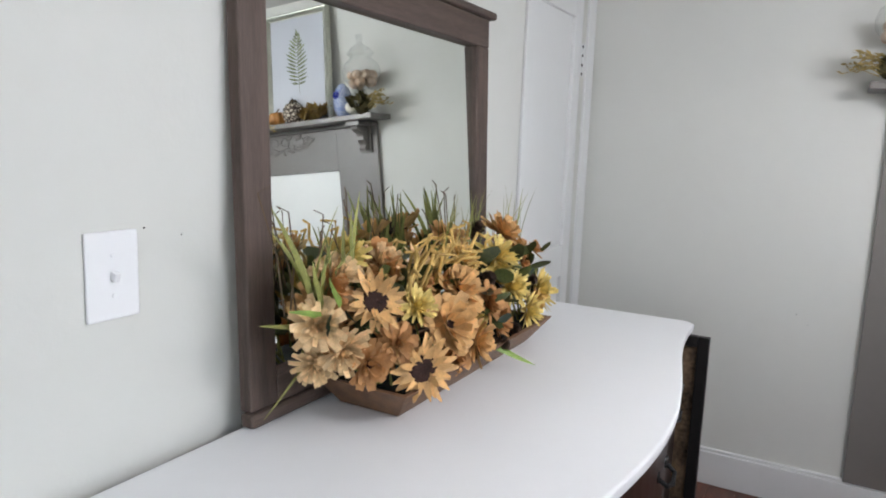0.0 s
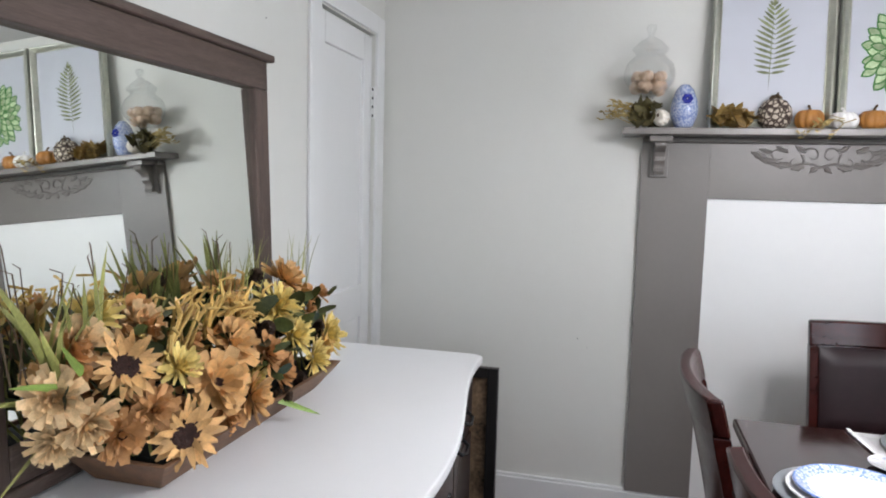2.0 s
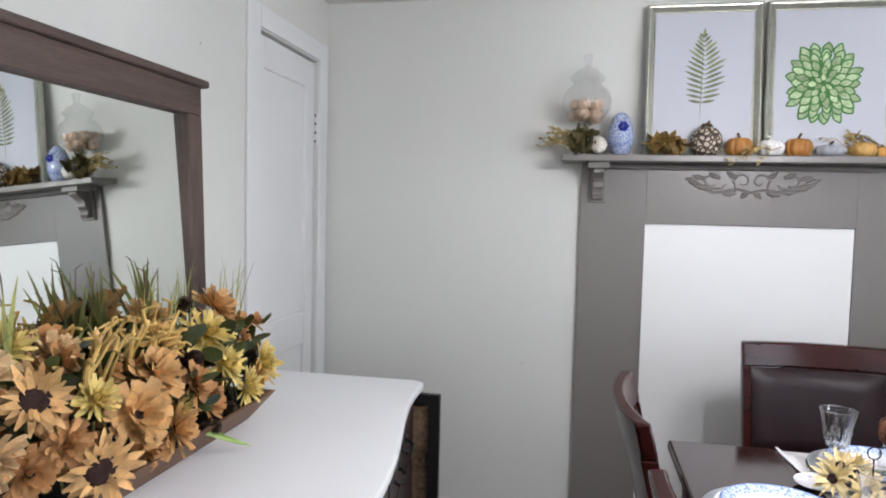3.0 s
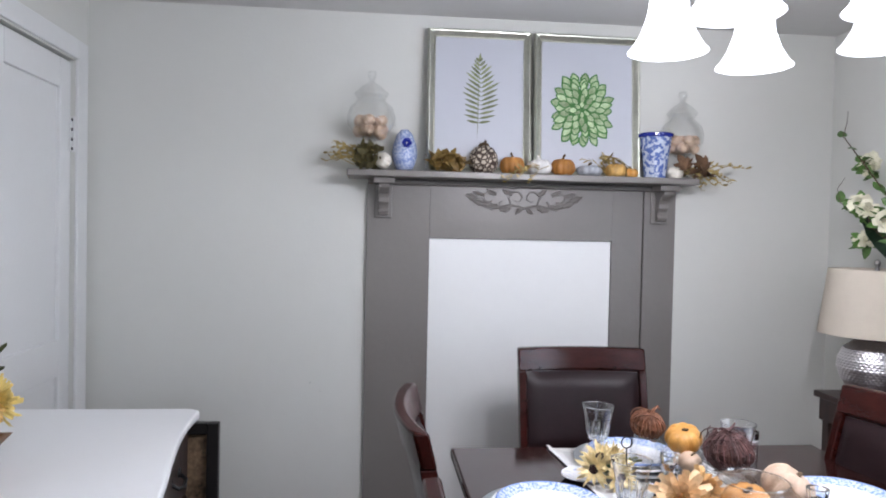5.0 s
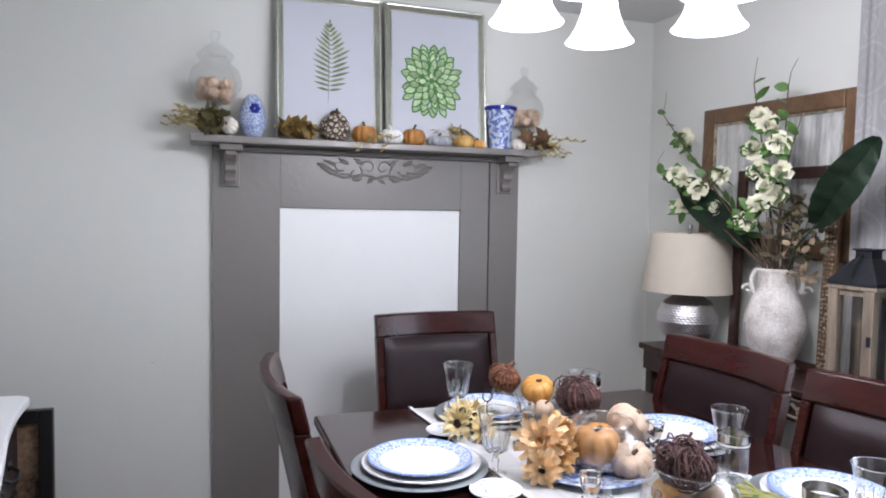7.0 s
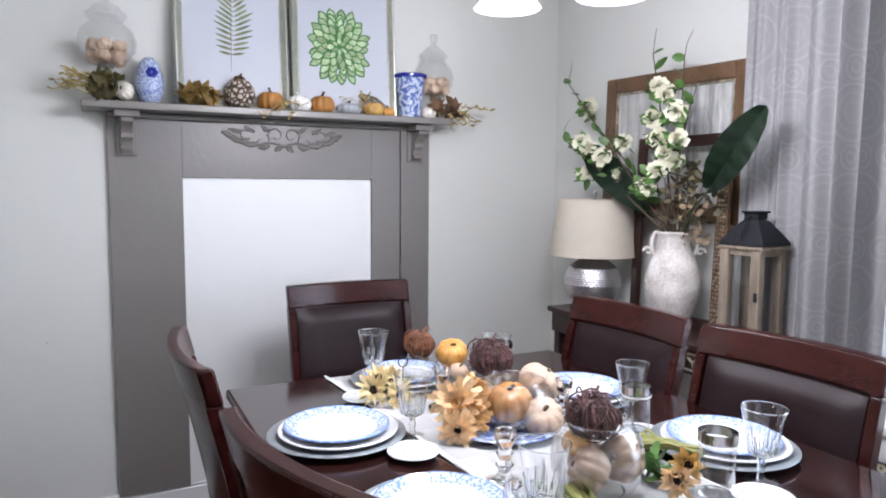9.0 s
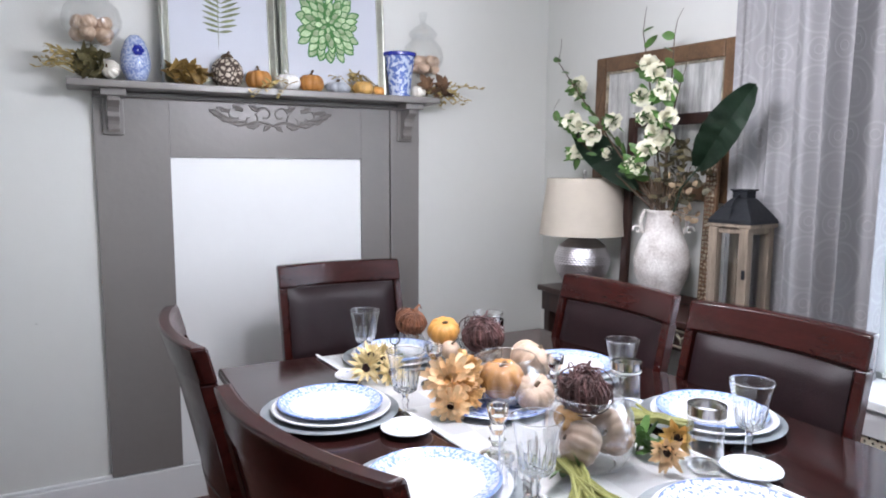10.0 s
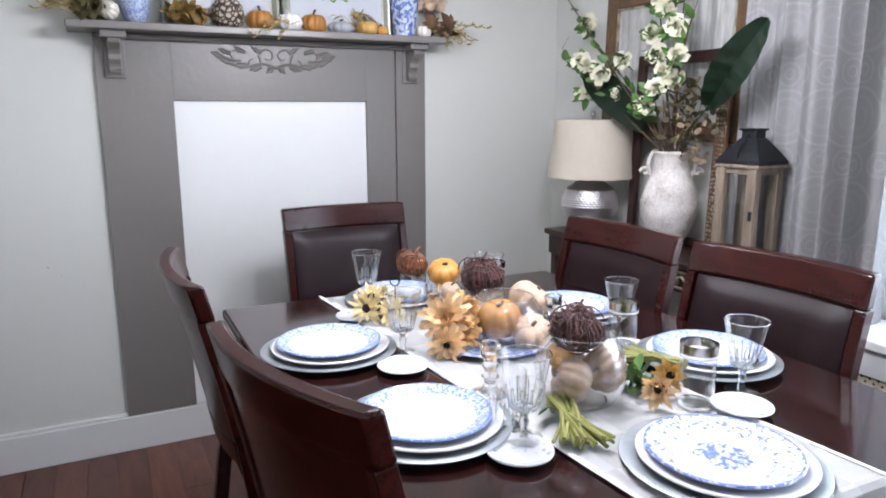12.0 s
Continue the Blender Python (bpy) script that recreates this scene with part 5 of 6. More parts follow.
for ring, (rad_, n__, L, w) in enumerate(((0.098, 17, 0.050, 0.019), (0.080, 15, 0.050, 0.019), (0.062, 13, 0.048, 0.018), (0.044, 11, 0.044, 0.016), (0.026, 8, 0.038, 0.014), (0.006, 6, 0.030, 0.011))):
    for i in range(n__):
        a = 2 * math.pi * (i + 0.5 * (ring % 2) + jit.uniform(-0.12, 0.12)) / n__
        sq = 1.0 - 0.12 * abs(math.sin(2 * a))
        cx, cz = -0.020 + 0.78 * rad_ * math.cos(a) / sq * jit.uniform(0.94, 1.04), 0.266 + 0.98 * rad_ * math.sin(a) / sq
        L2, w2 = L * jit.uniform(0.85, 1.1), w * jit.uniform(0.85, 1.1)
        y = 0.0037 - 0.0006 * ring - 0.00001 * i
        flat_leaf(bd, cx, cz, a, L2 * 1.05, w2 * 1.12, y)
        flat_leaf(bl, cx + 0.004 * math.cos(a), cz + 0.004 * math.sin(a), a, L2 * 0.84, w2 * 0.76, y - 0.0003)
lathe_into(bd, [(0.0, 0.0), (0.085, 0.0001), (0.0, 0.0002)], 24, pose(-0.02, 0.00395, 0.266, 90, 0, 0))
dr = tagged(part("rosette_drawing", bd, ROSD, PRINT_B, "dark green rosette outline"), kind="stuff")
tagged(part("rosette_tint", bl, ROSA, dr, "pale green leaf tint"), kind="stuff")

# ---- the set table ----
rn = root("table_runner", "white checked table runner lying along the table", "table runner", pose(0, 0, 0))
RX0, RX1 = 1.60, 1.965
bm = bmesh.new()
path = [(-0.815, TZ + 0.004)] + [(y, TZ + 0.004) for y in np.linspace(-0.83, TY0, 30)] + [(TY0 - 0.008, TZ - 0.003), (TY0 - 0.011, TZ - 0.02), (TY0 - 0.013, TZ - 0.2)]
path = [p for p in path if p[0] <= -0.853]
g = []
for y, z in path:
    g.append([bm.verts.new((RX0 + (RX1 - RX0) * i / 8 + 0.003 * math.sin(9 * y) - 0.075 * (y + 1.97), float(y), float(z) + 0.0008 * math.sin(25 * y + i))) for i in range(9)])
for a_, b_ in zip(g, g[1:]):
    for i in range(8):
        bm.faces.new((a_[i], a_[i + 1], b_[i + 1], b_[i]))
bmesh.ops.solidify(bm, geom=bm.faces[:], thickness=0.0018)
CHECK = mat("white_buffalo_check_cloth", (0.66, 0.65, 0.64), 0.9, vary=0.04, scale=40, spec=0.1)
n, l = CHECK.node_tree.nodes, CHECK.node_tree.links
ck = n.new("ShaderNodeTexChecker")
ck.inputs["Scale"].default_value = 11
ck.inputs["Color1"].default_value, ck.inputs["Color2"].default_value = (0.90, 0.90, 0.89, 1), (0.80, 0.795, 0.785, 1)
l.new(n.new("ShaderNodeTexCoord").outputs["Object"], ck.inputs["Vector"])
l.new(ck.outputs[0], n["Principled BSDF"].inputs["Base Color"])
part("cloth", bm, CHECK, rn, smooth=True)
for x in (RX0, RX1 - 0.008):
    bm = box(x, x + 0.008, TY0 + 0.002, -0.856, TZ + 0.0040, TZ + 0.0056)
    for v in bm.verts:
        v.co.x -= 0.075 * (v.co.y + 1.97)
    part("hem", bm, CHECK, rn)


def plate_mat(name, R, rim_in, center, dens=85, rim=0.74, wash=0.0, ink=(0.26, 0.37, 0.68)):
    """White glaze with a blue flowered rim and, for some, a scene in the middle."""
    m = bpy.data.materials.new(name)
    m.use_nodes = True
    n, l = m.node_tree.nodes, m.node_tree.links
    b = n["Principled BSDF"]
    b.inputs["Roughness"].default_value, b.inputs["Coat Weight"].default_value = 0.14, 0.3
    tc = n.new("ShaderNodeTexCoord")
    flat = n.new("ShaderNodeVectorMath")
    flat.operation, flat.inputs[1].default_value = "MULTIPLY", (1, 1, 0)
    l.new(tc.outputs["Object"], flat.inputs[0])
    ln = n.new("ShaderNodeVectorMath")
    ln.operation = "LENGTH"
    l.new(flat.outputs[0], ln.inputs[0])
    band = n.new("ShaderNodeValToRGB")
    els = band.color_ramp.elements
    els[0].position, els[0].color = 0.0, (center,) * 3 + (1,)
    els[1].position, els[1].color = 1.0, (1, 1, 1, 1)
    for pos, v in ((0.36, center), (0.42, 0.0), (rim_in - 0.01, 0.0), (rim_in + 0.02, rim), (0.945, rim), (0.972, 1.15)):
        e = els.new(pos)
        e.color = (v, v, v, 1)
    dv = n.new("ShaderNodeMath")
    dv.operation, dv.inputs[1].default_value = "DIVIDE", R
    l.new(ln.outputs["Value"], dv.inputs[0])
    l.new(dv.outputs[0], band.inputs[0])
    t = n.new("ShaderNodeTexNoise")
    t.inputs["Scale"].default_value, t.inputs["Detail"].default_value = dens, 5
    l.new(tc.outputs["Object"], t.inputs["Vector"])
    ad = n.new("ShaderNodeMath")
    ad.operation = "MULTIPLY_ADD"
    ad.inputs[1].default_value = 0.42
    l.new(band.outputs[0], ad.inputs[0])
    l.new(t.outputs[0], ad.inputs[2])
    r = n.new("ShaderNodeValToRGB")
    r.color_ramp.elements[0].position, r.color_ramp.elements[1].position = 0.79, 0.90
    r.color_ramp.elements[0].color, r.color_ramp.elements[1].color = (0.80, 0.81, 0.83, 1), (*ink, 1)
    l.new(ad.outputs[0], r.inputs[0])
    # pale wash of the glaze over the flowered rim
    wr = n.new("ShaderNodeMapRange")
    wr.inputs["From Min"].default_value, wr.inputs["From Max"].default_value, wr.inputs["To Max"].default_value = 0.2, 0.7, wash
    l.new(band.outputs[0], wr.inputs[0])
    wm = n.new("ShaderNodeMix")
    wm.data_type, wm.blend_type = "RGBA", "MULTIPLY"
    wm.inputs[7].default_value = (0.62, 0.72, 0.90, 1)
    l.new(wr.outputs[0], wm.inputs[0])
    l.new(r.outputs[0], wm.inputs[6])
    l.new(wm.outputs[2], b.inputs["Base Color"])
    return m


PL_A = plate_mat("blue_rim_plate_glaze", 0.113, 0.74, 0.0, 170, 0.75, 0.7)
PL_B = plate_mat("blue_scene_plate_glaze", 0.113, 0.60, 0.84, 135, 0.64, 0.2, (0.20, 0.26, 0.62))
PL_D = mat("white_dinner_plate_glaze", (0.80, 0.80, 0.81), 0.15, vary=0.02, coat=0.3)
SAUC = patterned("saucer_glaze", (0.78, 0.79, 0.81), (0.40, 0.46, 0.66), 75, 0.60, 0.68, 0.15)
SILVER = mat("silver_charger", (0.34, 0.37, 0.39), 0.45, metal=0.6, vary=0.1, scale=20)


def dish(name, label, category, x, y, z, R, h, material, group, edge=0.004, flat=0.62):
    d = root(name, label, category, pose(x, y, z, 0, 0, (x * 731 + y * 377) % 360), group)
    pr = [(0.0, 0.0), (R * flat, 0.0), (R * 0.8, h * 0.45), (R, h), (R, h + edge * 0.6), (R * 0.98, h + edge), (R * 0.8, h * 0.45 + edge), (R * flat, edge), (0.0, edge)]
    part("dish", lathe(pr, 56), material, d, smooth=True)
    return d


def setting(x, y, top, lab):
    dish("charger_plate", "round silver charger plate under stacked plates", "plate", x, y, TZ + 0.006, 0.148, 0.008, SILVER, "charger plates", 0.003, 0.75)
    dish("dinner_plate", "plain white dinner plate on a silver charger", "plate", x + 0.002, y - 0.003, TZ + 0.0095, 0.128, 0.014, PL_D, "dinner plates")
    dish("salad_plate", lab, "plate", x - 0.001, y - 0.002, TZ + 0.018, 0.113, 0.015, top, "salad plates")


RIMLAB = "white plate with a blue flowered rim on stack"
for x, y, top, lab in ((1.407, -1.320, PL_A, RIMLAB), (1.443, -1.745, PL_A, RIMLAB), (1.783, -2.061, PL_B, "white plate with a blue scene and flowers"),
                       (2.111, -1.726, PL_A, RIMLAB), (1.705, -0.998, PL_A, RIMLAB), (2.062, -1.312, PL_A, RIMLAB)):
    setting(x, y, top, lab)
for x, y in ((1.513, -1.484), (1.533, -1.899), (1.975, -1.934), (2.005, -1.600), (1.545, -1.105)):
    dish("saucer", "small white saucer with faint blue sprigs", "saucer", x, y, TZ + 0.007, 0.053, 0.005, SAUC, "saucers", 0.003, 0.7)

CUT = thin_glass("cut_crystal", 0.17)
SOLID = glass_mat("solid_crystal", (0.97, 0.98, 0.98))


def goblet(x, y, z, s=1.0):
    g_ = root("goblet", "clear cut-crystal stemmed water goblet", "goblet", pose(x, y, z, 0, 0, x * 300), "goblets")
    prof = [(0.012, 0.050), (0.021, 0.054), (0.0255, 0.063), (0.029, 0.083), (0.033, 0.104), (0.0395, 0.133), (0.041, 0.139)]
    bm = open_lathe([(0.0, 0.049)] + prof + [(0.0395, 0.140)], 36)
    part("bowl", bm, CUT, g_, "thin crystal bowl", smooth=True)
    # cut flutes round the lower bowl
    for k in range(12):
        a = 2 * math.pi * k / 12
        c_, s2 = math.cos(a), math.sin(a)
        part("cut_flute", tube([(0.014 * c_, 0.014 * s2, 0.052), (0.0225 * c_, 0.0225 * s2, 0.057), (0.0265 * c_, 0.0265 * s2, 0.070), (0.0305 * c_, 0.0305 * s2, 0.091)], 0.0046, 6, 0.0022), SOLID, g_, smooth=True)
    part("rim", tube([(0.0405 * math.cos(t), 0.0405 * math.sin(t), 0.140) for t in np.linspace(0, 6.283, 37)], 0.0009, 5), SOLID, g_, smooth=True)
    part("stem", lathe([(0.0, 0.004), (0.007, 0.005), (0.0055, 0.018), (0.008, 0.030), (0.0055, 0.036), (0.010, 0.050), (0.0, 0.050)], 12), SOLID, g_, smooth=True)
    part("foot", lathe([(0.0, 0.0), (0.031, 0.0), (0.031, 0.002), (0.007, 0.006), (0.0, 0.006)], 32), CUT, g_, smooth=True)
    for o in g_.children:
        o.data.transform(Matrix.Diagonal((s, s, s, 1)))
    return g_


for x, y, z, k in ((1.555, -1.386, 0.001, 1.0), (1.561, -1.866, 0.0105, 1.02), (2.047, -1.871, 0.001, 1.0), (1.620, -0.978, 0.007, 1.0), (2.062, -1.505, 0.001, 0.96), (1.908, -1.150, 0.007, 1.0)):
    goblet(x, y, TZ + z, k)
SMOKY = mat("silvered_glass_band", (0.36, 0.33, 0.29), 0.15, metal=1.0, vary=0.1, scale=30)


def tumbler(x, y, z, h=0.118, banded=True):
    t_ = root("tumbler", "clear glass tumbler with a silver rim band" if banded else "plain clear cut-glass tumbler beside the goblet", "glass", pose(x, y, z), "table tumblers")
    part("wall", open_lathe([(0.0, 0.0), (0.030, 0.0), (0.031, 0.004), (0.032, h * 0.80), (0.0325, h), (0.0312, h)], 36), CUT, t_, smooth=True)
    part("base", lathe([(0.0, 0.0005), (0.0275, 0.0005), (0.0275, 0.009), (0.0, 0.009)], 28), SOLID, t_, smooth=True)
    if banded:
        part("silver_band", open_lathe([(0.0323, h * 0.85), (0.0331, h * 0.85), (0.0335, h), (0.0328, h), (0.0323, h * 0.85)], 36), SMOKY, t_, "silver rim band", smooth=True)
        part("white_ring", open_lathe([(0.0322, h * 0.79), (0.0330, h * 0.79), (0.0331, h * 0.82), (0.0323, h * 0.82), (0.0322, h * 0.79)], 36), GLAZEW, t_, "thin white ring under the band", smooth=True)
    else:
        for k in range(14):
            a = 2 * math.pi * k / 14
            part("cut_flute", tube([(0.0325 * math.cos(a), 0.0325 * math.sin(a), 0.006), (0.0328 * math.cos(a), 0.0328 * math.sin(a), h * 0.55)], 0.003, 6, 0.0016), SOLID, t_, smooth=True)
    return t_


tumbler(1.909, -1.889, TZ + 0.007)
tumbler(1.995, -1.592, TZ + 0.0105, 0.105)
tumbler(1.570, -1.800, TZ + 0.001, 0.100, False)
tumbler(1.957, -1.092, TZ + 0.007, 0.105)


def candlestick(x, y, z, h=0.10):
    c_ = root("candlestick", "short clear pressed-glass candlestick", "candlestick", pose(x, y, z), "glass candlesticks")
    k = h / 0.10
    part("body", lathe([(r, zz * k) for r, zz in ((0.0, 0.0), (0.033, 0.0), (0.033, 0.006), (0.015, 0.014), (0.010, 0.026), (0.017, 0.036), (0.010, 0.046), (0.016, 0.058), (0.0105, 0.066), (0.018, 0.078), (0.021, 0.1), (0.014, 0.1), (0.012, 0.082), (0.0, 0.08))], 28), SOLID, c_, smooth=True)
    return c_


for x, y in ((1.604, -1.684), (1.900, -1.462), (1.693, -1.254)):
    candlestick(x, y, TZ + 0.007)

# glass bowls of pumpkins with twig balls
TWIG = mat("dark_vine_twig", (0.085, 0.036, 0.032), 0.7, vary=0.4, scale=20, island=0.35)
TWIGB = mat("rust_vine_twig", (0.17, 0.065, 0.03), 0.7, vary=0.35, scale=20, island=0.3)


def twig_ball(x, y, z, r, material, label, seed, spiky=True, tilt=0):
    """A pumpkin wound from vine twigs, meeting at a knot on top."""
    r_ = random.Random(seed)
    bm = bmesh.new()
    for k in range(34):
        a = 2 * math.pi * k / 34 + r_.uniform(-0.08, 0.08)
        pts = []
        for i in range(8):
            t = 0.25 + (math.pi - 0.5) * i / 7
            rr = r * math.sin(t) * r_.uniform(0.94, 1.05)
            pts.append((rr * math.cos(a + 0.05 * i), rr * math.sin(a + 0.05 * i), 0.78 * r * math.cos(t)))
        tube_into(bm, pts, 0.0022, 5, 0.0018)
    for k in range(90 if spiky else 24):
        c = Vector((r_.uniform(-0.4, 0.4), r_.uniform(-0.4, 0.4), r_.uniform(-0.2, 0.5))) * r
        ax, a0, q_ = Vector((r_.uniform(-1, 1), r_.uniform(-1, 1), r_.uniform(-1, 1))).normalized(), r_.uniform(0, 6.28), r * r_.uniform(0.5, 0.8)
        e1 = ax.orthogonal().normalized()
        e2 = ax.cross(e1)
        tube_into(bm, [c + q_ * (math.cos(a0 + 0.4 * i) * e1 + math.sin(a0 + 0.4 * i) * e2) for i in range(9)], 0.0017, 4, 0.001)
    for k in range(44 if spiky else 0):
        a, e = r_.uniform(0, 6.28), r_.uniform(0.1, 1.3)
        L = r * r_.uniform(0.95, 1.22)
        d = Vector((math.cos(a) * math.cos(e), math.sin(a) * math.cos(e), 0.85 * math.sin(e)))
        tube_into(bm, [Vector((0, 0, 0.55 * r)), 0.7 * L * d + Vector((0, 0, 0.25 * r)), L * d + Vector((0, 0, r_.uniform(-0.15, 0.1) * r))], 0.0018, 4, 0.001)
    tube_into(bm, [(0, 0, 0.6 * r), (0.004, 0, 0.95 * r), (0.016, 0.004, 1.2 * r)], 0.004, 6, 0.0025)
    t_ = root("twig_pumpkin", label, "pumpkin", pose(x, y, z, tilt, 0.6 * tilt, 0))
    tagged(part("vine_weave", bm, material, t_), kind="stuff")
    part("core", lathe([(0.0, -0.6 * r), (0.6 * r, -0.4 * r), (0.8 * r, 0.0), (0.6 * r, 0.4 * r), (0.0, 0.55 * r)], 12), material, t_, smooth=True)
    return t_


def bowl(x, y, z, R, h, label):
    b_ = root("glass_bowl", label, "bowl", pose(x, y, z))
    part("wall", open_lathe([(0.0, 0.0), (R * 0.55, 0.0), (R * 0.75, 0.006), (R * 0.97, h * 0.3), (R, h * 0.5), (R * 0.92, h * 0.78), (R * 0.72, h * 0.96), (R * 0.72, h), (R * 0.69, h)], 44), CUT, b_, smooth=True)
    part("rim", tube([(0.705 * R * math.cos(t), 0.705 * R * math.sin(t), h) for t in np.linspace(0, 6.283, 41)], 0.0016, 6), SOLID, b_, smooth=True)
    part("thick_base", lathe([(0.0, 0.0006), (R * 0.56, 0.0006), (R * 0.6, 0.004), (0.0, 0.006)], 32), SOLID, b_, smooth=True)
    return b_


BX, BY = 1.738, -1.778
bowl(BX, BY, TZ + 0.007, 0.083, 0.128, "round clear glass bowl holding small pale pumpkins")
zb = TZ + 0.013
for dx, dy, dz, r, m_, tl in ((-0.034, -0.014, 0.044, 0.041, TANP, (62, 24)), (0.033, -0.022, 0.054, 0.042, TANP, (80, -28)), (0.006, 0.038, 0.040, 0.038, TANP, (20, -30)), (-0.030, 0.024, 0.080, 0.026, OCHRE, (15, 10))):
    pumpkin("pale_pumpkin", "small pale pumpkin inside the glass bowl", BX + dx, BY + dy, zb + dz, r, r * 1.7, m_, STEMD, 8, tl, "pumpkins in the bowl", stem_h=0.10, mid=r * 0.85)
twig_ball(BX - 0.004, BY + 0.012, TZ + 0.136, 0.046, TWIG, "dark purple-brown vine twig pumpkin on a bowl", 3)
dish("bread_plate", "blue glazed plate under a heap of gourds", "plate", 1.752, -1.437, TZ + 0.007, 0.130, 0.012, BLUEW, "")
bowl(1.790, -1.425, TZ + 0.0115, 0.094, 0.10, "low glass bowl heaped with gourds")
pumpkin("glazed_pumpkin", "shiny amber glazed pumpkin on the table centre", 1.772, -1.440, TZ + 0.032, 0.051, 0.082, AMBER, STEMD, 8, (16, 6), stem_h=0.18)
pumpkin("pale_pumpkin", "pale pink ribbed pumpkin in the centrepiece", 1.871, -1.372, TZ + 0.048, 0.053, 0.082, PALEP, STEMD, 9, (28, 20), stem_h=0.1)
pumpkin("pale_pumpkin", "pale pink ribbed pumpkin leaning in the centrepiece", 1.828, -1.482, TZ + 0.020, 0.045, 0.070, PALEP, STEMD, 9, (40, -15), stem_h=0.1)
pumpkin("pale_pumpkin", "pale ribbed pumpkin low in the centrepiece", 1.80, -1.345, TZ + 0.014, 0.040, 0.060, PALEP, STEMD, 9, (0, 12))
twig_ball(1.815, -1.278, TZ + 0.120, 0.052, TWIG, "spiky dark vine twig pumpkin in the centrepiece", 5)
bowl(1.80, -1.27, TZ + 0.007, 0.060, 0.075, "clear glass bowl under a twig pumpkin")
bowl(1.774, -1.148, TZ + 0.007, 0.055, 0.085, "clear glass bowl under an ochre pumpkin")
pumpkin("ochre_pumpkin", "ochre yellow ribbed pumpkin on a glass bowl", 1.774, -1.150, TZ + 0.090, 0.043, 0.060, OCHRE, STEMD, 8, (20, 14), stem_h=0.12)
pumpkin("tan_gourd", "small tan gourd beside the centre flowers", 1.762, -1.198, TZ + 0.055, 0.026, 0.044, PALEP, STEMD, 6, (0, 20), rib=0.03)
dish("glass_stand", "small clear glass stand under a gourd", "stand", 1.762, -1.198, TZ + 0.007, 0.03, 0.045, SOLID, "")
bowl(1.712, -1.078, TZ + 0.007, 0.042, 0.09, "narrow clear glass votive holding a twig pumpkin")
twig_ball(1.712, -1.078, TZ + 0.126, 0.042, TWIGB, "rust-brown vine twig pumpkin on a glass votive", 7, False, 14)

# flowers lying on the runner
PETY = mat("yellow_silk_petal", (0.66, 0.42, 0.13), 0.6, vary=0.25, scale=45, island=0.25)
PETO = mat("apricot_silk_petal", (0.60, 0.35, 0.135), 0.6, vary=0.25, scale=45, island=0.25)
PETR = mat("rust_silk_petal", (0.47, 0.235, 0.085), 0.65, vary=0.2, scale=25, island=0.15)
PETC = mat("cream_silk_petal", (0.70, 0.49, 0.26), 0.6, vary=0.25, scale=45, island=0.28)
PETL = mat("lemon_silk_petal", (0.70, 0.54, 0.17), 0.6, vary=0.2, scale=45, island=0.22)
PETP = mat("peach_silk_petal", (0.82, 0.58, 0.33), 0.6, vary=0.15, scale=25, island=0.2)
PETM = mat("pale_cream_yellow_petal", (0.74, 0.60, 0.31), 0.6, vary=0.15, scale=25, island=0.2)
EYE = mat("dark_seed_centre", (0.035, 0.014, 0.010), 0.9, vary=0.4, scale=120, bump=0.8, bump_scale=400)
STALK = mat("pale_green_stalk", (0.22, 0.22, 0.06), 0.6, vary=0.25, scale=30, island=0.2)


def flower(parent, p, d, r, material, petals=16, layers=2, eye=0.3, open_=12, w=0.17, tip=0.2, seed=0, label="", eye_mat=None):
    """A silk flower head as a part, with its centre as a sub-part."""
    bm = bmesh.new()
    m = aim(Vector(p), d, seed * 17)
    blossom_into(bm, m, r, layers, petals, open_, w, tip, 0.25, seed)
    f = part("flower", bm, material, parent, label)
    if eye:
        rnd_ = random.Random(seed)
        bm = bmesh.new()
        lathe_into(bm, [(0.0, -0.004), (eye * r, -0.003), (eye * r * 1.05, 0.006), (eye * r * 0.8, 0.011), (eye * r * 0.4, 0.010), (0.0, 0.008)], 16, m)
        for k in range(26):
            a, q = rnd_.uniform(0, 6.28), eye * r * math.sqrt(rnd_.random())
            lathe_into(bm, [(0.0018, 0), (0.0012, 0.004), (0.0, 0.005)], 5, m @ pose(q * math.cos(a), q * math.sin(a), 0.008))
        part("flower_centre", bm, eye_mat or EYE, f, smooth=True)
    return f


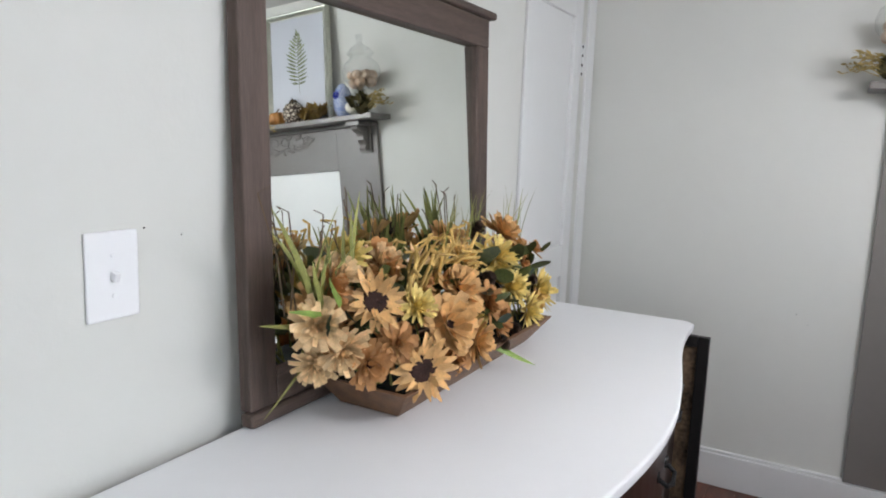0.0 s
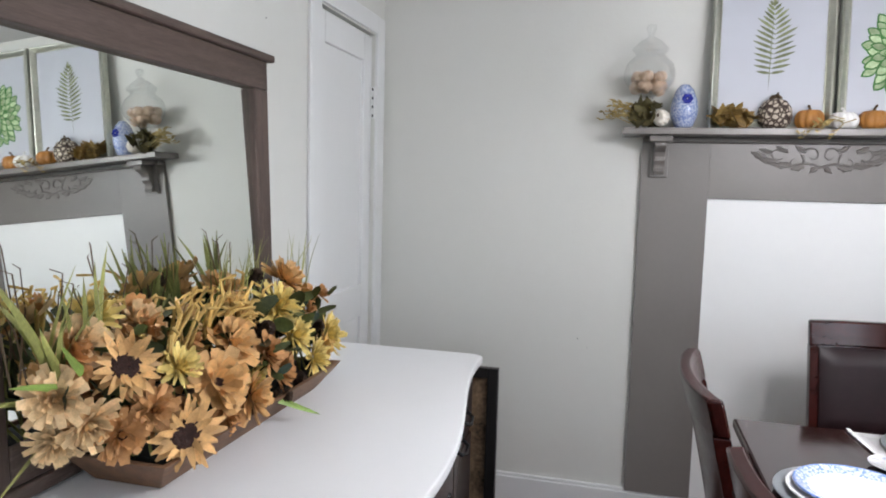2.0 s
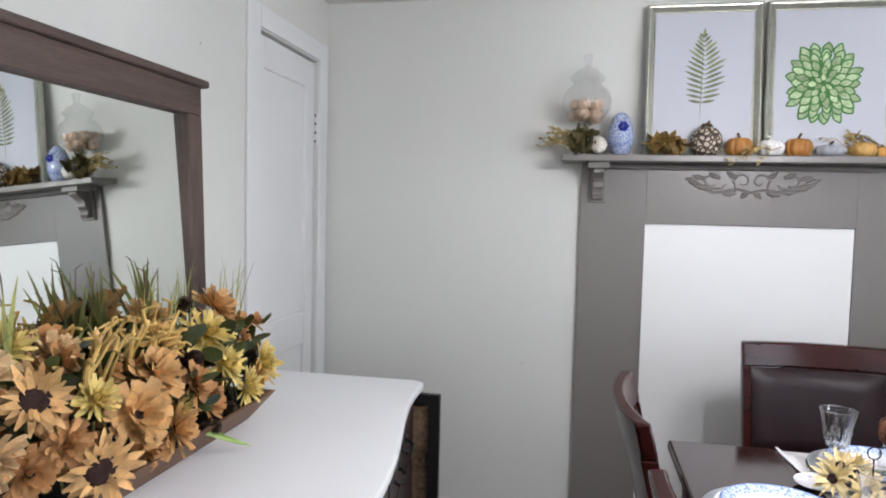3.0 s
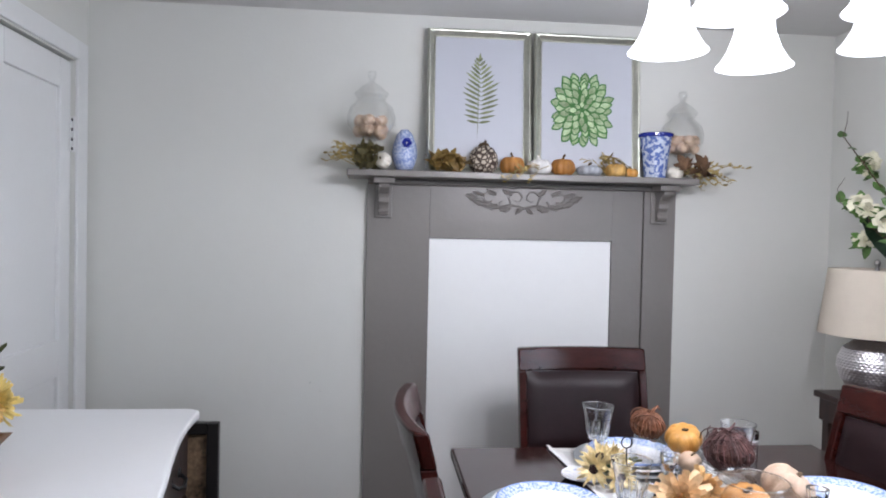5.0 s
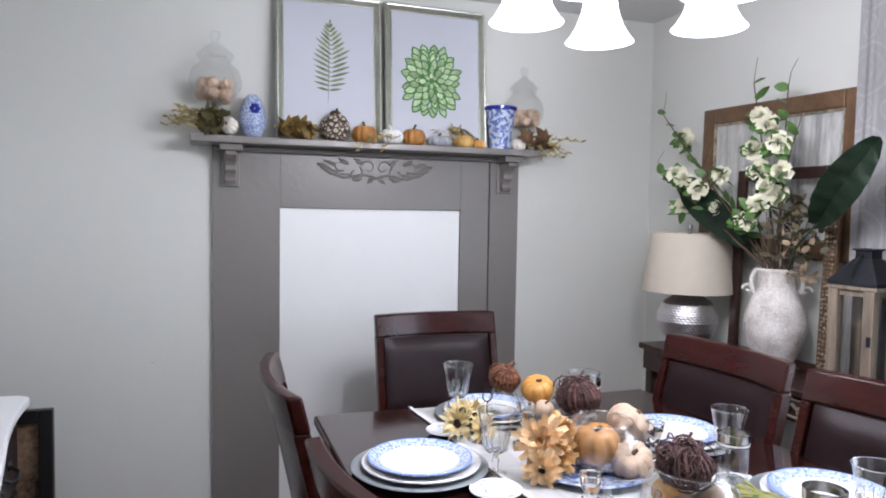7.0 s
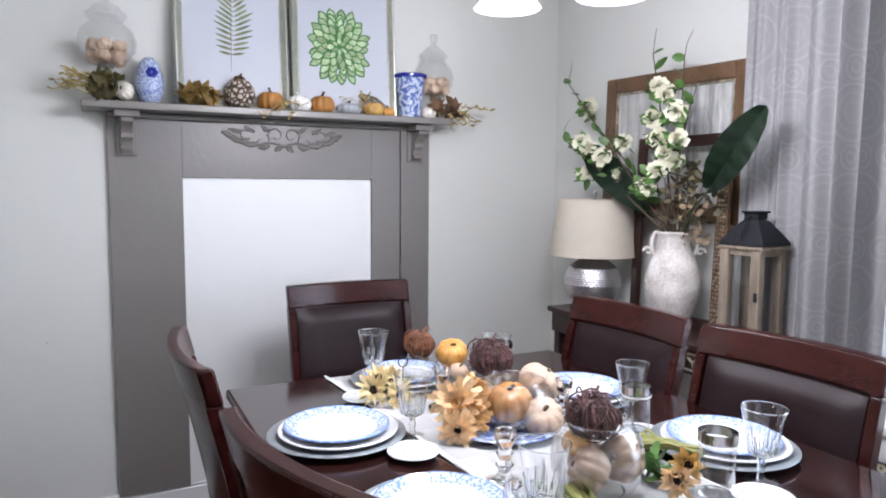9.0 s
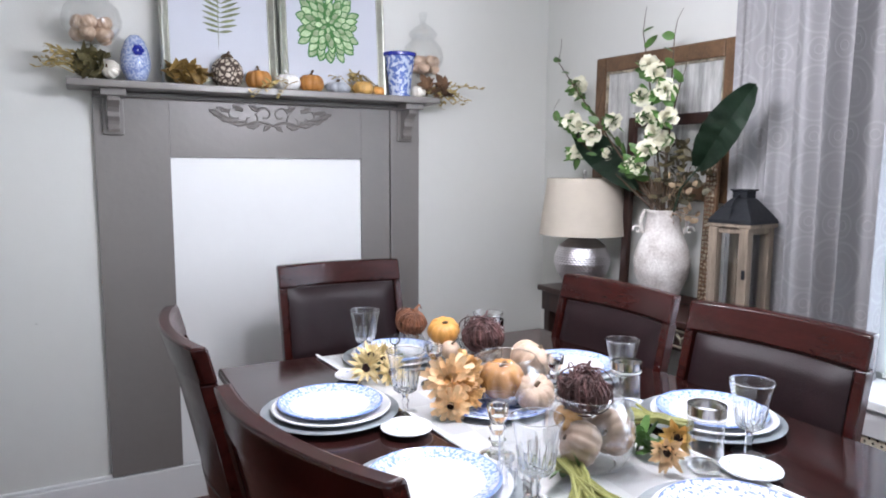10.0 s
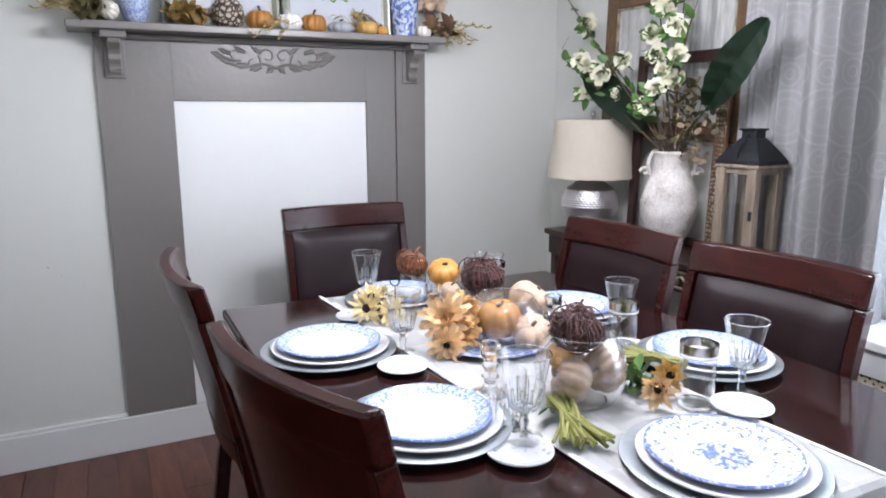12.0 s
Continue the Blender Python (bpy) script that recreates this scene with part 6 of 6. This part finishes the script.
def bunch(label, head, tail, n_stalk, seed, n_leaf=14, thick=0.0038, leaf_at=None):
    """Stalks lying on the cloth, bound near their middle."""
    r_ = random.Random(seed)
    b_ = root("flower_bunch", label, "flowers", pose(0, 0, 0))
    h_, t_ = Vector(head), Vector(tail)
    side_ = (t_ - h_).cross(Vector((0, 0, 1))).normalized()
    for k in range(n_stalk):
        a, c = r_.uniform(-0.014, 0.014), r_.uniform(-0.055, 0.055)
        e = t_ + side_ * c + Vector((0, 0, r_.uniform(0.004, 0.022)))
        s = h_ + side_ * a * 1.5 + Vector((0, 0, r_.uniform(0.01, 0.028)))
        part("stalk", tube([s, h_.lerp(t_, 0.4) + side_ * a + Vector((0, 0, 0.016 + abs(a))), e], thick, 6, thick * 0.7), STALK, b_, smooth=True)
    bm = bmesh.new()
    for k in range(n_leaf):
        p = h_.lerp(t_, r_.uniform(-0.15, 0.5)) + side_ * r_.uniform(-0.03, 0.03) + Vector((0, 0, 0.015))
        if leaf_at:
            p = Vector(leaf_at) + Vector((r_.uniform(-0.03, 0.03), r_.uniform(-0.03, 0.03), r_.uniform(0.005, 0.02)))
        petal_into(bm, aim(p, (r_.uniform(-1, 1), r_.uniform(-1, 1), r_.uniform(0, 0.7))) @ pose(0, 0, 0, 0, -90, r_.uniform(0, 360)), r_.uniform(0.035, 0.055), 0.014, 0.3, 0.2)
    for v in bm.verts:
        v.co.z = max(v.co.z, TZ + 0.008)
    part("leaves", bm, GREEN, b_, "green silk leaves")
    return b_


FZ = TZ + 0.008
b1 = bunch("silk sunflower bunch lying on the runner near glasses", (1.968, -1.800, FZ + 0.014), (1.922, -1.668, FZ + 0.010), 26, 21, 16, 0.0040, (1.868, -1.790, FZ))
flower(b1, (1.846, -1.862, FZ + 0.032), (-0.75, -0.6, 0.10), 0.036, PETP, 18, 2, 0.42, 30, 0.17, 0.1, 31)
flower(b1, (1.900, -1.832, FZ + 0.036), (-0.6, -0.6, 0.4), 0.036, PETY, 15, 2, 0.3, 25, 0.17, 0.1, 32)
b2 = bunch("bundle of green flower stalks lying on the runner", (1.676, -1.80, FZ), (1.623, -1.938, FZ), 26, 22, 4, 0.0046)
b3 = bunch("apricot silk daisies gathered in the centrepiece", (1.66, -1.43, FZ), (1.69, -1.33, FZ), 6, 23)
for p, d, r, m_, s in (((1.640, -1.430, TZ + 0.078), (-0.55, -0.75, 0.40), 0.058, PETP, 41), ((1.664, -1.447, TZ + 0.050), (-0.2, -0.9, 0.2), 0.050, PETO, 42), ((1.622, -1.470, TZ + 0.036), (-0.5, -0.85, 0.05), 0.040, PETP, 43), ((1.695, -1.405, TZ + 0.085), (0.1, -0.7, 0.6), 0.044, PETO, 44)):
    flower(b3, p, d, r, m_, 22, 3, 0.22, 0, 0.145, 0.75, s, eye_mat=PETR if s == 41 else None)
b4 = bunch("pale yellow silk sunflowers at the table's end", (1.61, -1.11, FZ), (1.67, -1.02, FZ), 7, 24, 22)
for p, d, s in (((1.552, -1.165, TZ + 0.044), (-0.6, -0.7, 0.4), 51), ((1.612, -1.120, TZ + 0.050), (0.0, -0.8, 0.5), 52), ((1.580, -1.120, TZ + 0.055), (-0.3, -0.4, 0.8), 53), ((1.606, -1.185, TZ + 0.032), (0.1, -0.9, 0.3), 54)):
    flower(b4, p, d, 0.044, PETM, 18, 2, 0.24, 10, 0.12, 0.1, s)
ring_ = root("napkin_clip", "small black wire card holder by the goblet", "holder", pose(1.63, -1.16, TZ + 0.006))
part("wire", tube([(0.013 * math.cos(t), 0, 0.10 + 0.013 * math.sin(t)) for t in np.linspace(-1.4, 6.6, 28)] , 0.0016, 6), BLACK, ring_)
part("post", tube([(0, 0, 0.004), (0, 0, 0.088)], 0.0018, 6), BLACK, ring_)
part("foot", lathe([(0.0, 0.0), (0.018, 0.0), (0.018, 0.003), (0.0, 0.004)], 20), BLACK, ring_)

# ---- the tray of silk flowers on the sideboard ----
arr = root("flower_tray", "wooden tray packed with autumn silk flowers and grasses", "flower arrangement", pose(0, 0, 0))
TB, TT = (0.050, 0.187, -1.768, -1.155), (0.026, 0.240, -1.826, -1.10)
TRH = 0.068


def tray_shell():
    bm = bmesh.new()
    def ring(b, z, inset=0.0):
        return [bm.verts.new((x, y, z)) for x, y in ((b[0] + inset, b[2] + inset), (b[1] - inset, b[2] + inset), (b[1] - inset, b[3] - inset), (b[0] + inset, b[3] - inset))]
    rs = [ring(TB, SZ + 0.0005), ring(TT, SZ + TRH), ring(TT, SZ + TRH, 0.012), ring(TB, SZ + 0.012, 0.008)]
    for a, b in zip(rs, rs[1:]):
        for k in range(4):
            bm.faces.new((a[k], a[(k + 1) % 4], b[(k + 1) % 4], b[k]))
    bm.faces.new(rs[0])
    bm.faces.new(rs[-1])
    return bm


part("tray", tray_shell(), TRAYW, arr, "brown wooden tray with sloping sides", bevel=0.002)
part("foam", prism([(0.056, -1.79), (0.210, -1.79), (0.210, -1.12), (0.056, -1.12)], SZ + 0.055, SZ + TRH - 0.003), mat("dark_floral_foam", (0.012, 0.016, 0.014), 0.9, vary=0.4, scale=30), arr, "dark floral foam")
DAISY = dict(petals=19, layers=2, eye=0.42, open_=-8, w=0.140, tip=0.15)
DAHL = dict(petals=17, layers=7, eye=0.0, open_=-6, w=0.16, tip=0.9)
CONE = dict(petals=15, layers=3, eye=0.17, open_=2, w=0.20, tip=0.9)
MUM = dict(petals=22, layers=4, eye=0.0, open_=4, w=0.12, tip=0.5)
HEADS = [
    ((0.236, -1.764, 0.903), (0.70, -0.70, 0.22), 0.054, PETO, DAISY), ((0.175, -1.835, 1.035), (0.7, -0.6, 0.35), 0.050, PETO, DAISY),
    ((0.225, -1.655, 0.962), (0.8, -0.35, 0.35), 0.056, PETO, CONE), ((0.232, -1.545, 0.905), (0.95, 0.1, 0.1), 0.048, PETO, CONE),
    ((0.13, -1.935, 1.005), (0.75, -0.6, 0.2), 0.041, PETC, DAHL), ((0.145, -1.885, 0.955), (0.8, -0.5, -0.2), 0.044, PETC, DAHL),
    ((0.11, -1.865, 1.075), (0.6, -0.4, 0.6), 0.043, PETC, DAHL), ((0.19, -1.55, 1.01), (0.8, -0.1, 0.5), 0.052, PETO, CONE),
    ((0.19, -1.36, 0.905), (0.9, 0.1, 0.2), 0.046, PETR, CONE), ((0.18, -1.07, 0.925), (0.8, 0.0, 0.3), 0.054, PETL, MUM),
    ((0.20, -1.30, 0.975), (0.85, -0.2, 0.3), 0.047, PETL, MUM), ((0.175, -1.335, 1.05), (0.7, -0.3, 0.5), 0.054, PETL, MUM),
    ((0.13, -1.215, 1.092), (0.6, 0.1, 0.7), 0.054, PETO, CONE), ((0.12, -1.10, 1.03), (0.7, 0.3, 0.5), 0.046, PETO, CONE),
    ((0.19, -1.72, 1.005), (0.7, -0.3, 0.5), 0.036, PETL, MUM), ((0.165, -1.775, 0.945), (0.8, -0.5, 0.1), 0.044, PETR, DAHL),
    ((0.21, -1.44, 0.965), (0.9, 0.0, 0.3), 0.040, PETR, CONE), ((0.22, -1.61, 0.885), (0.9, -0.2, -0.1), 0.038, PETR, DAHL),
    ((0.19, -1.14, 0.90), (0.85, 0.1, 0.1), 0.036, PETC, MUM), ((0.08, -1.80, 1.10), (0.5, -0.4, 0.6), 0.042, PETL, MUM),
    ((0.10, -1.72, 1.08), (0.6, -0.2, 0.7), 0.046, PETC, DAHL), ((0.09, -1.42, 1.09), (0.6, 0.0, 0.8), 0.046, PETO, CONE),
    ((0.215, -1.22, 0.905), (0.9, 0.0, 0.1), 0.044, PETL, MUM), ((0.15, -1.47, 1.06), (0.7, -0.2, 0.6), 0.040, PETY, MUM),
]
HEADS += [((0.10, -1.905, 0.925), (0.7, -0.6, -0.2), 0.036, PETC, DAHL), ((0.17, -1.845, 0.925), (0.8, -0.5, -0.1), 0.040, PETR, CONE),
          ((0.06, -1.86, 1.02), (0.5, -0.7, 0.3), 0.040, PETO, DAHL), ((0.20, -1.80, 0.955), (0.8, -0.5, 0.2), 0.034, PETR, DAHL)]
fill = random.Random(77)
for k in range(4, 16):
    y = -1.90 + 0.055 * k + fill.uniform(-0.02, 0.02)
    z = SZ + fill.uniform(0.10, 0.27)
    x = 0.20 - 0.10 * max(0, (z - SZ - 0.12) / 0.17) + fill.uniform(-0.015, 0.01)
    if y < -1.64 and z < SZ + 0.17:
        x, z = x - 0.06, z + 0.05
    HEADS.append(((x, y, z), (0.8, fill.uniform(-0.5, 0.3), fill.uniform(0, 0.6)), fill.uniform(0.028, 0.038), (PETO, PETC, PETR, PETL, PETY)[k % 5], (MUM, DAHL, CONE)[k % 3]))
stalks = bmesh.new()
for i, (p, d, r, m_, kw) in enumerate(HEADS):
    flower(arr, p, d, r * 1.16, m_, seed=100 + i, **kw)
    foot = Vector((0.09 + 0.09 * ((i * 7) % 5) / 4, min(max(p[1], -1.78), -1.13), SZ + TRH - 0.012))
    back = Vector(p) - 0.02 * Vector(d).normalized()
    tube_into(stalks, [foot, (foot + back) / 2 + Vector((-0.01, 0, 0.02)), back], 0.003, 5, 0.002)
tagged(part("stalk_mass", stalks, STALK, arr, "green flower stalks"), kind="stuff")
# foliage between the heads
r_ = random.Random(8)
lv, lw = bmesh.new(), bmesh.new()
for k in range(150):
    y = r_.uniform(-1.93, -1.05)
    p = Vector((r_.uniform(0.06, 0.20), y, r_.uniform(SZ + 0.10, SZ + 0.25)))
    d = Vector((r_.uniform(-0.1, 1), r_.uniform(-0.7, 0.7), r_.uniform(-0.3, 0.9)))
    if y < -1.64:
        p.x, p.z = min(p.x, 0.13), p.z + 0.03
    petal_into(lv if k % 15 else lw, aim(p, d) @ pose(0, 0, 0, 0, -90, r_.uniform(0, 360)), r_.uniform(0.04, 0.075), r_.uniform(0.010, 0.020), 0.3, 0.3)
tagged(part("foliage", lv, mat("olive_silk_leaf", (0.06, 0.075, 0.018), 0.6, vary=0.4, scale=16, island=0.4), arr, "olive green silk leaves"), kind="stuff")
tagged(part("dark_foliage", lw, DGREEN, arr, "dark green silk leaves"), kind="stuff")
# filler petals deep in the bunch
fp_ = bmesh.new()
for k in range(42):
    p = Vector((r_.uniform(0.06, 0.17), r_.uniform(-1.9, -1.08), r_.uniform(SZ + 0.09, SZ + 0.24)))
    if p.y < -1.66:
        p.x, p.z = min(p.x, 0.12), p.z + 0.06
    blossom_into(fp_, aim(p, (r_.uniform(0.2, 1), r_.uniform(-0.6, 0.6), r_.uniform(0, 0.8)), k * 31), r_.uniform(0.024, 0.036), 2, 7, 25, 0.34, 0.7, 0.3, k)
tagged(part("filler_bloom_mass", fp_, PETR, arr, "small rust-brown silk blooms"), kind="stuff")
# pine cones
CONEM = mat("pine_cone_scales", (0.060, 0.036, 0.024), 0.8, vary=0.4, scale=40, island=0.4)
for p, d in (((0.18, -1.405, 1.005), (0.8, -0.2, 0.5)), ((0.17, -1.13, 0.958), (0.9, 0.1, 0.3)), ((0.11, -1.33, 1.105), (0.6, 0, 0.8)), ((0.215, -1.40, 0.86), (0.9, 0.1, 0)), ((0.2, -1.30, 0.87), (0.9, 0, 0.1))):
    bm = bmesh.new()
    m = aim(Vector(p) - 0.02 * Vector(d), d)
    lathe_into(bm, [(0.0, 0.0), (0.012, 0.006), (0.013, 0.02), (0.006, 0.04), (0.0, 0.044)], 10, m)
    for k in range(44):
        t = k / 44
        a = k * 2.4
        rr = 0.021 * math.sin(math.pi * (0.2 + 0.75 * t)) ** 0.8
        petal_into(bm, m @ pose(0.006 * math.cos(a), 0.006 * math.sin(a), 0.003 + 0.042 * t, 0, 0, math.degrees(a)) @ pose(0, 0, 0, 0, -20 - 40 * t, 0), rr, 0.006, 0.3, 0.3, 0.9, 0, 2)
    part("pine_cone", bm, CONEM, arr, "small brown pine cone")
# dark green leaf with a white edge, frosted
bm = bmesh.new()
for p in ((0.232, -1.43, 0.922), (0.2, -1.29, 0.94), (0.19, -1.20, 0.99), (0.15, -1.18, 1.02)):
    petal_into(bm, aim(Vector(p), (0.9, 0.3, 0.3)) @ pose(0, 0, 0, 0, -60, 40), 0.034, 0.014, 0.2, 0.2)
tagged(part("frosted_foliage", bm, DGREEN, arr, "dark leaves with pale frosted edges"), kind="stuff")
# grass blades and catkin stalks
GRASS = mat("silk_grass_blade", (0.25, 0.26, 0.075), 0.55, vary=0.35, scale=18, island=0.35)
CATK = mat("ochre_catkin_stalk", (0.56, 0.37, 0.11), 0.7, vary=0.25, scale=40, island=0.25, bump=0.5, bump_scale=200)


def blade(bm, b, e, w, bend):
    b, e = Vector(b), Vector(e)
    s = (e - b).cross(Vector((1, 0.3, 0))).normalized()
    rows = []
    for i in range(7):
        t = i / 6
        c = b.lerp(e, t) + Vector((bend[0], bend[1], 0)) * t * t + Vector((0, 0, -0.25 * abs(bend[1]) * t * t))
        ww = w * (1 - t) ** 0.6 + 0.0006
        rows.append([bm.verts.new(c + s * ww), bm.verts.new(c + Vector((0.3 * ww, 0, 0))), bm.verts.new(c - s * ww)])
    for a, q in zip(rows, rows[1:]):
        for k in (0, 1):
            bm.faces.new((a[k], a[k + 1], q[k + 1], q[k]))


def grass_tuft(y0, y1, x, z_top, n_, spread, seed, wide=0.0095):
    q = random.Random(seed)
    bm = bmesh.new()
    for k in range(n_):
        y = q.uniform(y0, y1)
        blade(bm, (x + q.uniform(-0.02, 0.02), y, SZ + 0.20), (x + q.uniform(-0.03, 0.02), y + q.uniform(-spread, spread), z_top + q.uniform(-0.09, 0.02)), wide * q.uniform(0.6, 1.2), (q.uniform(-0.02, 0.05), q.uniform(-spread, spread)))
    tagged(part("grass_tuft", bm, GRASS, arr, "green silk grass blades"), kind="stuff")


grass_tuft(-1.92, -1.80, 0.105, 1.220, 11, 0.085, 1, 0.015)
grass_tuft(-1.46, -1.28, 0.095, 1.205, 40, 0.030, 2, 0.0075)
grass_tuft(-1.16, -1.06, 0.10, 1.215, 11, 0.07, 3, 0.011)
grass_tuft(-1.74, -1.55, 0.12, 1.13, 18, 0.05, 4, 0.0050)
bm = bmesh.new()
q = random.Random(6)
for k in range(40):
    y = q.uniform(-1.74, -1.40)
    b = Vector((0.12 + q.uniform(-0.03, 0.04), y, SZ + 0.19))
    e = b + Vector((q.uniform(0.0, 0.06), q.uniform(-0.05, 0.09), q.uniform(0.06, 0.15)))
    w1, w2 = Vector((q.uniform(-0.012, 0.02), q.uniform(-0.02, 0.02), 0.012)), Vector((q.uniform(0.0, 0.03), q.uniform(-0.035, 0.035), q.uniform(-0.01, 0.014)))
    tube_into(bm, [b, b.lerp(e, 0.35) - w1, b.lerp(e, 0.7) + w1, e, e + 0.6 * w2, e + w2], 0.0046, 6, 0.0026)
tagged(part("catkin_spray", bm, CATK, arr, "ochre catkin stalks"), kind="stuff")
STRAY = mat("bright_grass_blade", (0.20, 0.30, 0.06), 0.5, vary=0.2, scale=20)
for b_0, e_0, w_0, k_0 in (((0.13, -1.90, SZ + 0.21), (0.15, -2.02, SZ + 0.26), 0.007, (0.01, -0.02)),
                           ((0.09, -1.88, SZ + 0.18), (0.10, -2.03, SZ + 0.225), 0.006, (0.0, -0.01)), ((0.08, -1.88, SZ + 0.14), (0.07, -1.99, SZ + 0.05), 0.006, (0.0, -0.01)),
                           ((0.225, -1.42, SZ + 0.06), (0.285, -1.37, SZ + 0.016), 0.010, (0.015, 0.01)), ((0.15, -1.90, SZ + 0.24), (0.17, -1.97, SZ + 0.30), 0.009, (0.01, 0.0))):
    bm = bmesh.new()
    blade(bm, b_0, e_0, w_0, k_0)
    part("grass_blade", bm, STALK if b_0[1] == -1.88 else STRAY, arr, "pale olive stem" if b_0[1] == -1.88 else "bright green stray blade")
bm = bmesh.new()
for y0, n_ in ((-1.93, 6), (-1.80, 4), (-1.40, 6)):
    for k in range(n_):
        b = Vector((0.08, y0 + q.uniform(-0.04, 0.04), SZ + 0.22))
        e = b + Vector((q.uniform(-0.02, 0.02), q.uniform(-0.06, 0.06), q.uniform(0.12, 0.21)))
        tube_into(bm, [b, (b + e) / 2 + Vector((0, 0.012, 0)), e, e + Vector((0, q.uniform(-0.03, 0.03), 0.01))], 0.0018, 5, 0.0009)
tagged(part("dry_twig_spray", bm, STEMD, arr, "thin dry brown twigs"), kind="stuff")

# ---- floor planks, last ----
PL = box(-0.049, 0.049, -0.599, 0.599, -0.006, 0.0)
me_p = bpy.data.meshes.new("plank")
PL.to_mesh(me_p)
PL.free()
me_p.materials.append(FLOORW)
fl = bpy.data.objects["floor"]
for i in range(30):
    y = 0.0
    for L in ([0.4, 0.8, 1.2][i % 3], 1.2, 1.2, 1.2, 1.2):
        L = min(L, y - YS)
        if L < 0.02:
            break
        o = new("plank", me_p)
        o.parent = fl
        o.location, o.scale = (XW + 0.05 + 0.1 * i, y - L / 2, 0), (1, L / 1.2, 1)
        y -= L
